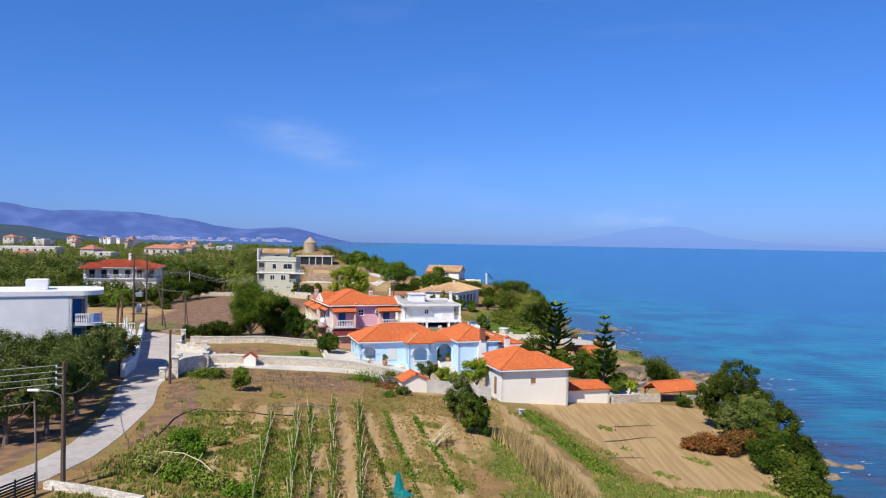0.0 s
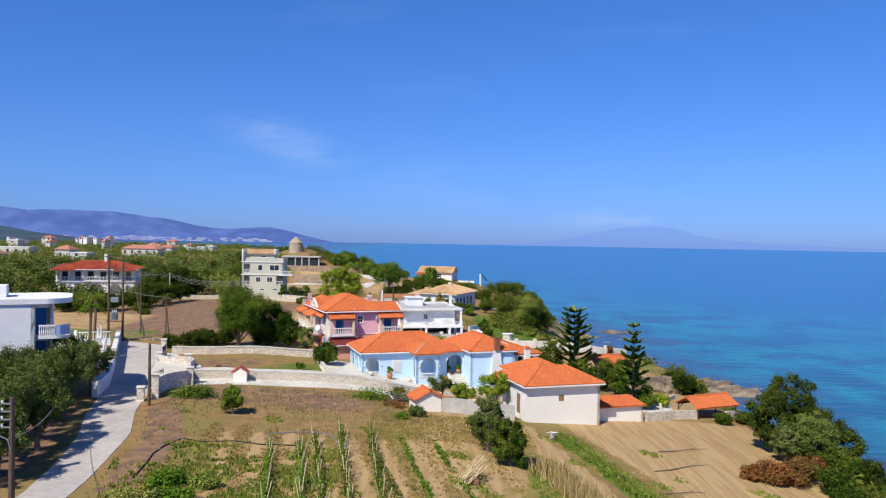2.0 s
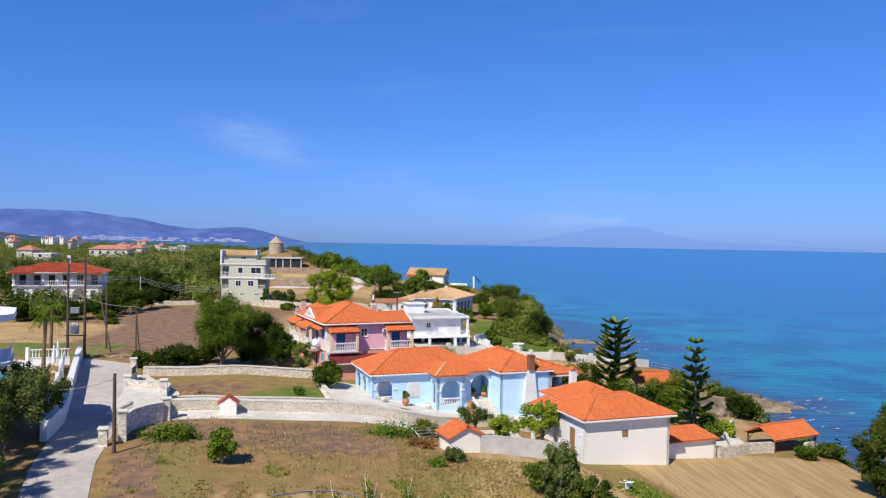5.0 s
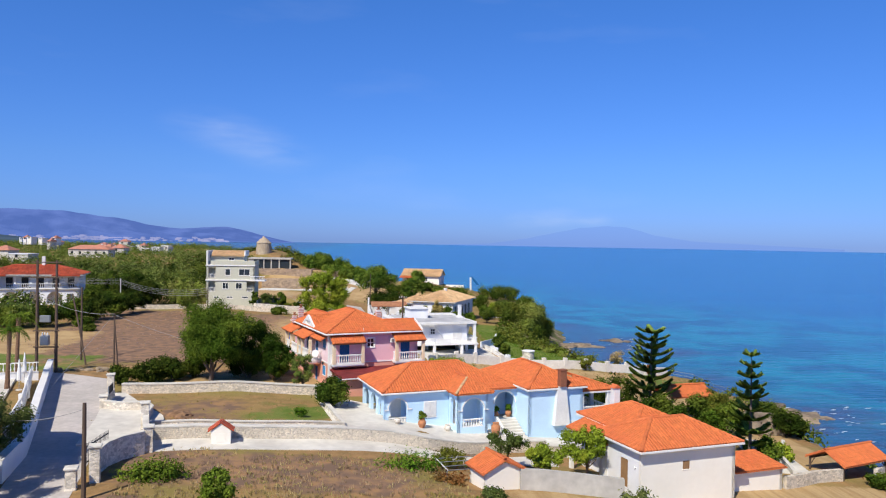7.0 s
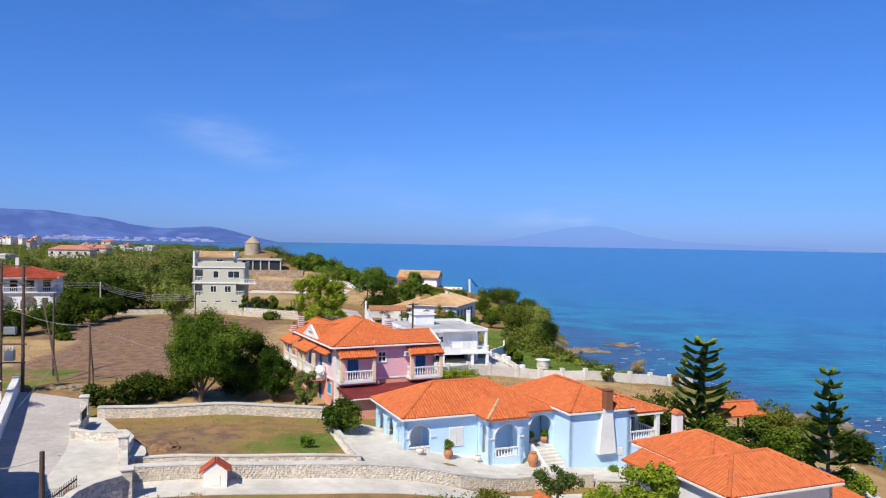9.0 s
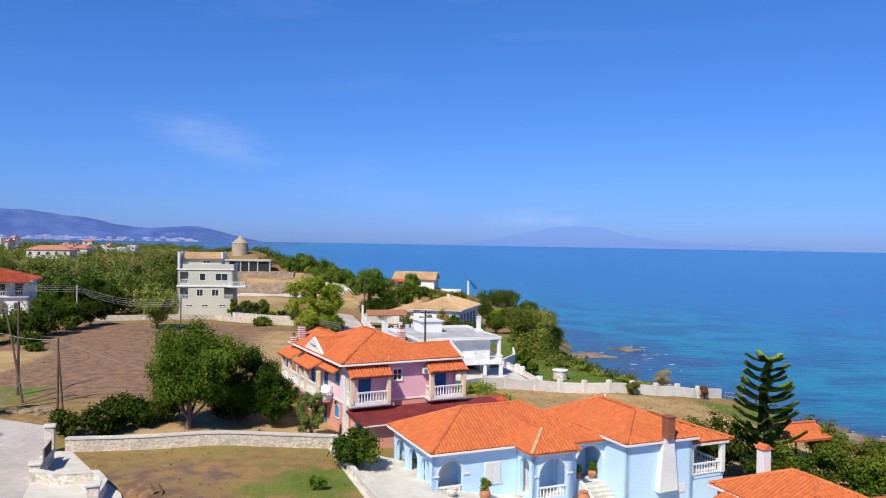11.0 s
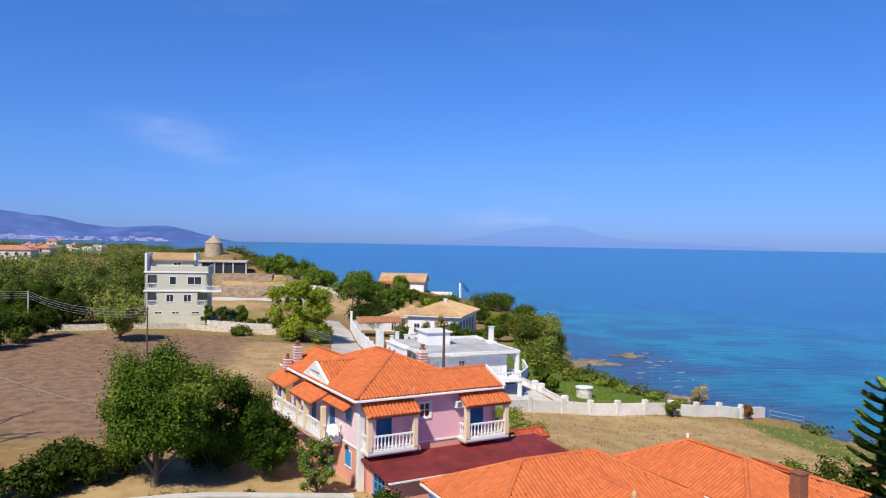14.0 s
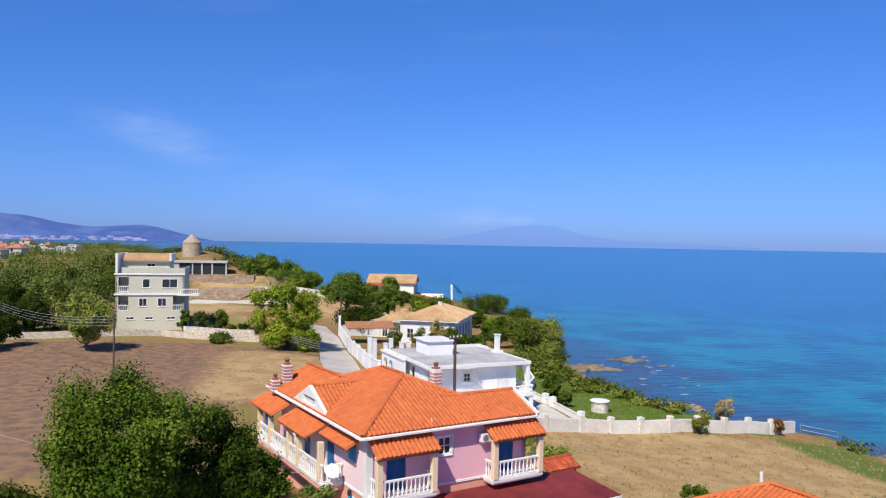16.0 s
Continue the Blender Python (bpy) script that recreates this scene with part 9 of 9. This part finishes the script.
def pot(x, y, z, h, r, mat, label, name, plant=None, seed=0):
    t = thing(name, label, "plant pot", pose(x, y, z), "terrace pots")
    part("pot", lathe([(r * 0.6, 0), (r, h * 0.45), (r * 0.95, h * 0.7), (r * 0.62, h * 0.92), (r * 0.75, h)], 14), mat, t)
    if plant:
        rng = random.Random(seed)
        cs, rs = clumps(rng, 8, r * 0.9, r * 0.9, r * 0.8, h + r * 1.0, r * 0.4, r * 0.7)
        leaf_cloud("plant", cs, rs, 500, 0.09, plant, t, seed)
    return t


def on_blue(u, v):
    m = pose(-10.70, 94.74, 0, 0, 0, 17.0) @ Vector((u, v, 0))
    return m.x, m.y


for u, v, h, r, mat, label, name, plant in ((3.3, -1.0, 0.75, 0.36, TERRACOTTA, "terracotta pot with a leafy green plant on a terrace", "potted_plant", LEAF_DEEP), (1.2, -0.6, 0.5, 0.3, STONE_PALE, "round pale stone urn on a terrace", "stone_urn", None),
                                            (5.6, -1.2, 0.55, 0.34, STONE_PALE, "round pale stone urn beside a porch", "stone_urn", None), (9.6, -2.6, 1.1, 0.42, TERRACOTTA, "tall terracotta jar beside steps", "terracotta_jar", None),
                                            (12.2, 0.2, 0.55, 0.3, TERRACOTTA, "potted plant on the entrance landing", "potted_plant", LEAF_CROP), (10.9, 0.15, 0.5, 0.3, TERRACOTTA, "potted plant in the entrance arch", "potted_plant", LEAF_CROP)):
    x, y = on_blue(u, v)
    pot(x, y, (ground(x, y) + 0.045) if v < 0 else 10.81, h, r, mat, label, name, plant, int(u * 10))
x, y = on_blue(16.2, -3.7)
bush("low_green_shrub", x, y, 0.5, 0.6, LEAF_CROP, "low green shrub at the chimney's foot", 260, leaves=350, leaf=0.1, n=8)
# pergola frame and drying poles near the hut
fr_ = thing("vine_frame", "flat frame of pale poles with a dry vine", "frame", pose(-5.0, 82.6, ground(-5, 82.6), 0, 0, 12))
for x in (-1.6, 1.6):
    for y in (-1.4, 1.4):
        part("post", tube(bmesh.new(), [(x, y, -0.2), (x, y, 0.9)], 0.04, 5), METAL, fr_)
for y in (-1.4, -0.5, 0.5, 1.4):
    part("rail", tube(bmesh.new(), [(-1.7, y, 0.9), (1.7, y, 0.9)], 0.03, 5), METAL, fr_)
part("edge_rail", tube(bmesh.new(), [(-1.6, -1.5, 0.94), (-1.6, 1.5, 0.94)], 0.035, 5), WHITE, fr_)
ch = thing("plastic_chair", "white plastic garden chair lying in a field", "chair", pose(7.75, 73.2, ground(7.75, 73.2) + 0.28, 82, 0, 40))
part("seat", boxes((-0.25, 0.25, -0.25, 0.25, 0.4, 0.44), bevel=0.015), PLASTIC_WHITE, ch)
part("backrest", boxes((-0.25, 0.25, 0.22, 0.26, 0.443, 0.9), bevel=0.015), PLASTIC_WHITE, ch)
for x in (-0.22, 0.22):
    for y in (-0.22, 0.22):
        part("leg", tube(bmesh.new(), [(x, y, 0.4), (x * 1.15, y * 1.15, -0.05)], 0.025, 5), PLASTIC_WHITE, ch)
tp = thing("teal_net_heap", "teal shade net gathered on a stake in a field", "net", pose(-2.6, 46.4, ground(-2.6, 46.4)))
rng = random.Random(4)
bm = bmesh.new()
ring = [bm.verts.new(((0.75 + 0.35 * math.sin(3 * a + 1)) * math.cos(a), (0.5 + 0.2 * math.cos(2 * a)) * math.sin(a), 0.02)) for a in np.linspace(0, 6.283, 19)[:-1]]
mid = [bm.verts.new((v.co.x * 0.35 + 0.03, v.co.y * 0.35, 0.45 + 0.1 * math.sin(5 * i))) for i, v in enumerate(ring)]
tip = [bm.verts.new((v.co.x * 0.12, v.co.y * 0.12, 1.5)) for v in ring]
for a, b in ((ring, mid), (mid, tip)):
    for i in range(18):
        bm.faces.new((a[i], a[(i + 1) % 18], b[(i + 1) % 18], b[i]))
bm.faces.new(tip)
part("net", bm, TEAL, tp)
bn = thing("cane_bundle", "bundle of pale canes propped over a crate", "canes", pose(0.0, 58.6, ground(0, 58.6), 0, 0, 20))
part("crate", boxes((-0.35, 0.35, -0.5, 0.5, 0, 0.35), bevel=0.03), WOOD_TAN, bn)
for k in range(22):
    part("cane", tube(bmesh.new(), [(rng.uniform(-1.3, -0.5), rng.uniform(-1.2, 0.6), 0.05), (rng.uniform(0.5, 1.4), rng.uniform(-0.3, 1.4), rng.uniform(0.8, 1.6))], 0.026, 4), CANE, bn)
hs = thing("garden_hose", "blue garden hose arched over the field", "hose", pose(0, 0, 0))
part("hose", tube(bmesh.new(), [(x, y, ground(x, y) + 0.06) for x, y in ((-15.5, 66.8), (-13.5, 68.0), (-11.8, 68.2), (-10.6, 67.6), (-9.9, 66.0), (-9.6, 64.5))], 0.03, 5), HOSE, hs)

# ---- rocks and surf ----
def boulder(x, y, z, r, flat, seed, label="brown shore rock at the waterline"):
    rng = random.Random(seed)
    bm = bmesh.new()
    bmesh.ops.create_icosphere(bm, subdivisions=3, radius=1)
    off_ = Vector((rng.uniform(0, 50), rng.uniform(0, 50), rng.uniform(0, 50)))
    for v in bm.verts:
        n = noise.noise(v.co * 1.3 + off_) * 0.45 + noise.noise(v.co * 3.5 + off_) * 0.2
        v.co *= 1 + n
        v.co.z = max(v.co.z * flat, -0.5)
        v.co.x *= r * 1.35
        v.co.y *= r
        v.co.z *= r
    me = bpy.data.meshes.new("shore_rock")
    bm.to_mesh(me)
    bm.free()
    ob = link("shore_rock", me, ROCK, place=pose(x, y, z, 0, 0, rng.uniform(0, 180)))
    return tagged(ob, label, "rock", "shore rocks")


for k, (x, y, r, f) in enumerate([(53.6, 230, 2.2, 0.35), (50.5, 231.5, 1.2, 0.3), (56.5, 229, 1.4, 0.3), (40, 221, 3.4, 0.22), (37, 219.5, 3.0, 0.3), (44.5, 219, 2.2, 0.18), (34.5, 211, 1.8, 0.5), (32.5, 206, 1.6, 0.6), (31, 202.5, 1.4, 0.6), (42, 184, 1.7, 0.5), (43.8, 181.2, 1.3, 0.5),
                                  (39, 187, 1.5, 0.4), (36, 188.5, 1.2, 0.4), (33, 189, 1.2, 0.5), (54, 146, 2.6, 0.35), (56.5, 142.5, 1.9, 0.4), (51, 149.5, 2.4, 0.4), (48.5, 146, 2.2, 0.5), (59, 141.5, 1.2, 0.35), (46.5, 138, 2.0, 0.5), (47.5, 131, 1.6, 0.5),
                                  (46, 124, 1.8, 0.5), (48.5, 92, 1.5, 0.3), (51, 90, 1.1, 0.3), (46, 86, 1.2, 0.35), (53, 84, 0.9, 0.3), (44.5, 108, 1.6, 0.5), (46.5, 113, 1.6, 0.45), (58, 222, 0.9, 0.3), (53.5, 140.5, 2.4, 0.3), (51.0, 141.5, 2.8, 0.35), (48.6, 140.0, 2.4, 0.5), (46.0, 136.0, 2.2, 0.6), (44.0, 132.6, 1.8, 0.7), (47, 208, 0.9, 0.25), (52, 214, 0.8, 0.25)]):
    boulder(x, y, -0.15, r, f, 400 + k)
for k, (x, y, r, f) in enumerate([(26.6, 104.6, 1.9, 0.9), (28.6, 105.6, 2.1, 0.85), (30.6, 105.0, 1.5, 0.8), (27.8, 103.2, 1.2, 0.7)]):
    boulder(x, y, ground(x, y) - 0.1, r, f, 490 + k, "weathered tan rock outcrop above the shore")
heap = boulder(-27.3, 93.6, ground(-27.3, 93.6) - 0.05, 1.0, 0.42, 480, "low mound of brown earth in a grass yard")
heap.name = "earth_mound"
heap.data.materials[0] = material("dug_earth", (0.27, 0.155, 0.085), 0.95, vary=0.3, scale=4, second=(0.18, 0.105, 0.06), mix_scale=1.5, bump=0.6, bump_scale=6)
rng = random.Random(15)
for k in range(14):
    x, y = rng.uniform(-48.5, -40.5), rng.uniform(112.6, 115.0)
    ob = boulder(x, y, ground(x, y), rng.uniform(0.18, 0.42), 0.6, 460 + k, "rough stone in a rubble heap at the lane's end")
FOAM = material("sea_foam", (0.60, 0.68, 0.76), 0.9, vary=0.1, scale=3)
rng = random.Random(808)
for k in range(22):
    q = k / 21
    boulder(52.4 + 1.8 * q + rng.uniform(-1.2, 1.2), 151 - 12.5 * q + rng.uniform(-0.8, 0.8), rng.uniform(-0.1, 0.35), rng.uniform(0.7, 1.5), rng.uniform(0.4, 0.7), 600 + k)
for k in range(14):
    q = k / 13
    boulder(40.2 + 4.6 * q + rng.uniform(-1, 1), 128 + 6 * q + rng.uniform(-1, 1), rng.uniform(-0.1, 0.4), rng.uniform(0.6, 1.3), rng.uniform(0.4, 0.7), 640 + k)
verts, faces = [], []
for x, y, L, n in [(60, 145, 4, 14), (57, 149, 4, 10), (63, 141, 3, 8), (55.5, 134, 3, 6), (58, 128, 3, 6), (56, 229, 3, 8), (52, 216, 3, 6), (55, 221, 2, 5), (50, 199, 3, 6), (48, 193, 2, 4), (50, 129, 3, 7), (52, 118, 2, 4), (50, 88, 3, 7), (54, 92, 2, 5), (44, 185, 2, 4), (58, 236, 2, 4), (46, 226, 3, 6), (55, 208, 6, 9), (48, 203, 5, 8), (62, 222, 5, 6), (68, 138, 4, 5), (66.8, 149, 3, 12), (56, 132.7, 3, 12), (62, 146, 4, 14), (60, 138, 5, 12), (52, 101, 4, 10), (49, 80, 3, 8), (55, 112, 4, 8)]:
    for _ in range(max(2, n // 3)):
        cx, cy = x + rng.gauss(0, L * 0.7), y + rng.gauss(0, L * 0.25)
        m = rng.randint(6, 9)
        big = 1.5 if y > 180 else 1.0
        rx, ry = big * rng.uniform(0.25, 0.85), big * rng.uniform(0.06, 0.16)
        b = len(verts)
        for i in range(m):
            a = 6.283 * i / m
            q = rng.uniform(0.6, 1.2)
            verts.append((cx + rx * q * math.cos(a), cy + ry * q * math.sin(a) + 0.1 * math.cos(a), 0.05 + 3.4 * (90 / 4950) ** 2))
        faces.append(tuple(range(b, b + m)))
me = bpy.data.meshes.new("surf")
me.from_pydata(verts, [], faces)
tagged(link("surf", me, FOAM), "thin white surf over the reefs", "surf", kind="stuff")


# ---- the far town ----
# distance haze put into the tile colour, paler and pinker than near roofs
FAR_TILE = material("hazed_far_tile", (0.50, 0.21, 0.14), 0.85, vary=0.2, scale=0.8, second=(0.42, 0.19, 0.14), mix_scale=0.2)


def far_house(x, y, z, w, d, h, roof, ang=0.0, mat=None, label=None):
    t = thing("town_house", label or ("distant pale house with red roof" if roof else "distant pale flat-roofed house"), "house", pose(x, y, z - 2.7, 0, 0, ang), "far town houses")
    n = max(1, int(w / 4))
    st = max(1, int(h / 3))
    holes = [((i + 0.3) * w / n, (i + 0.3) * w / n + 1.3, s * 3 + 0.8, s * 3 + 2.2, False) for i in range(n) for s in range(st)]
    part("wall", wall_panel(w, -4, h, 0.4, holes), mat or CONCRETE_PALE, t, place=pose(-w / 2, 0, 0))
    part("body", boxes((-w / 2, w / 2, 0.45, d, -4, h - 0.01)), mat or CONCRETE_PALE, t)
    for a, b, c, e, _ in holes[:12]:
        part("window", boxes((a - w / 2, b - w / 2, 0.3, 0.4, c, e)), GLASS, t)
    if roof:
        bm = bmesh.new()
        k = min(w, d) * 0.42
        c = [bm.verts.new(v) for v in ((-w / 2 - 0.6, -0.6, h), (w / 2 + 0.6, -0.6, h), (w / 2 + 0.6, d + 0.6, h), (-w / 2 - 0.6, d + 0.6, h))]
        a, b = bm.verts.new((-w / 2 + k, d / 2, h + d * 0.17 + 0.5)), bm.verts.new((w / 2 - k, d / 2, h + d * 0.17 + 0.5))
        for f in ((c[0], c[1], b, a), (c[2], c[3], a, b), (c[1], c[2], b), (c[3], c[0], a), (c[3], c[2], c[1], c[0])):
            bm.faces.new(f)
        part("roof", bm, FAR_TILE, t)
    else:
        part("roof", boxes((-w / 2 - 0.2, w / 2 + 0.2, -0.2, d + 0.2, h + 0.003, h + 0.35)), WHITE_WALL, t)
    return t


def town(px0, px1, top, base, y, roof, mat=None):
    """A town house that fills a stretch of the view from the start, y metres away."""
    s = y / 1300
    far_house((px0 + px1 - 1568) / 2 * s, y, 27 - (base - 428 + 0.0172 * ((px0 + px1) / 2 - 784) * -1 * 0 - 0.0172 * ((px0 + px1) / 2 - 784)) * s, (px1 - px0) * s, 10, (base - top) * s, roof, 0, mat)


for a in ((0, 98, 431, 441, 420, False, CONCRETE_PALE), (142, 166, 434, 447, 380, True), (168, 196, 440, 448, 360, False), (255, 316, 434, 444, 430, True), (320, 340, 433, 440, 480, True), (364, 380, 435, 440, 540, False), (392, 412, 434, 439, 560, False), (5, 24, 416, 423, 620, True),
          (62, 78, 421, 428, 600, False), (118, 134, 418, 423, 700, True), (225, 238, 425, 430, 650, True), (332, 346, 425, 430, 700, True), (20, 45, 442, 448, 380, True)):
    town(*a)


rng = random.Random(52)
for k in range(32):
    a = rng.uniform(296, 412) if k < 20 else rng.uniform(0, 240)
    w_ = rng.uniform(6, 13) if k < 20 else rng.uniform(4, 8)
    top_ = rng.uniform(430, 436) if k < 20 else rng.uniform(415, 425)
    town(a, a + w_, top_, top_ + rng.uniform(2.4, 4.2), rng.uniform(520, 760), rng.random() < 0.5, rng.choice((WHITE_WALL, CREAM, CONCRETE_PALE)))
verts, faces = [], []
for k in range(150):
    b = radians(rng.choice((rng.gauss(-24.5, 1.2), rng.gauss(-21.5, 1.0), rng.gauss(-18, 1.6), rng.gauss(-13.2, 0.9), rng.uniform(-31, -10))))
    r = rng.uniform(4185, 4290)
    w_, h_ = rng.uniform(5, 13), rng.uniform(4, 9)
    x, y = r * math.sin(b), r * math.cos(b)
    z = 1.0 + (r - 4190) * rng.uniform(0.12, 0.22)
    i = len(verts)
    verts += [(x + dx * w_, y + dy * w_, z + dz * h_) for dz in (0, 1) for dx, dy in ((-1, -1), (1, -1), (1, 1), (-1, 1))]
    faces += [tuple(i + j for j in f) for f in ((0, 1, 5, 4), (1, 2, 6, 5), (2, 3, 7, 6), (3, 0, 4, 7), (4, 5, 6, 7))]
me = bpy.data.meshes.new("far_villages")
me.from_pydata(verts, [], faces)
# villages get their pale haze as glow too
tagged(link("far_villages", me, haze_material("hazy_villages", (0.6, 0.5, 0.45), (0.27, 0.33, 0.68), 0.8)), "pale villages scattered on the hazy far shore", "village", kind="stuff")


# ---- stones of the terrace wall ----
STONE_SHAPES = []
rng = random.Random(31)
for k in range(10):
    w_, h_ = rng.uniform(0.13, 0.30), rng.uniform(0.09, 0.16)
    bm = boxes((-w_ / 2, w_ / 2, -0.035, 0.035, -h_ / 2, h_ / 2))
    for v in bm.verts:
        v.co.x += rng.uniform(-0.03, 0.03)
        v.co.z += rng.uniform(-0.02, 0.02)
        if v.co.y < 0:
            v.co.x *= 0.86
            v.co.z *= 0.84
    me = bpy.data.meshes.new("stone")
    bm.to_mesh(me)
    bm.free()
    me.materials.append(STONE_PIECE)
    STONE_SHAPES.append((me, w_, h_))
line = [(-27.4, 86.3), (-18, 87.6), (-7.4, 89.0), (-1.5, 91.4), (3.0, 92.3)]
laid, verts, faces = 0, [], []
for row in range(6):
    for p, q in zip(line, line[1:]):
        L = span(p, q)
        s = rng.uniform(0.05, 0.3)
        turn = math.degrees(math.atan2(q[1] - p[1], q[0] - p[0]))
        while s < L - 0.2:
            me, w_, h_ = rng.choice(STONE_SHAPES)
            x, y = p[0] + (q[0] - p[0]) * (s + w_ / 2) / L, p[1] + (q[1] - p[1]) * (s + w_ / 2) / L
            m = pose(x, y, ground(x, y) + 0.10 + row * 0.145 + rng.uniform(-0.02, 0.02), 0, rng.uniform(-6, 6), turn + rng.uniform(-4, 4)) @ pose(0, -0.255, 0)
            if -19 < x < -8 and laid < 300:
                ob = new("stone", me)
                ob.parent = path_wall
                ob.matrix_basis = m
                laid += 1
            else:
                base = len(verts)
                verts += [tuple(m @ v.co) for v in me.vertices]
                faces += [tuple(base + v for v in f.vertices) for f in me.polygons]
            s += w_ + rng.uniform(0.02, 0.16)
me = bpy.data.meshes.new("stone_courses")
me.from_pydata(verts, [], faces)
tagged(link("stone_courses", me, STONE_PIECE, path_wall), kind="stuff")
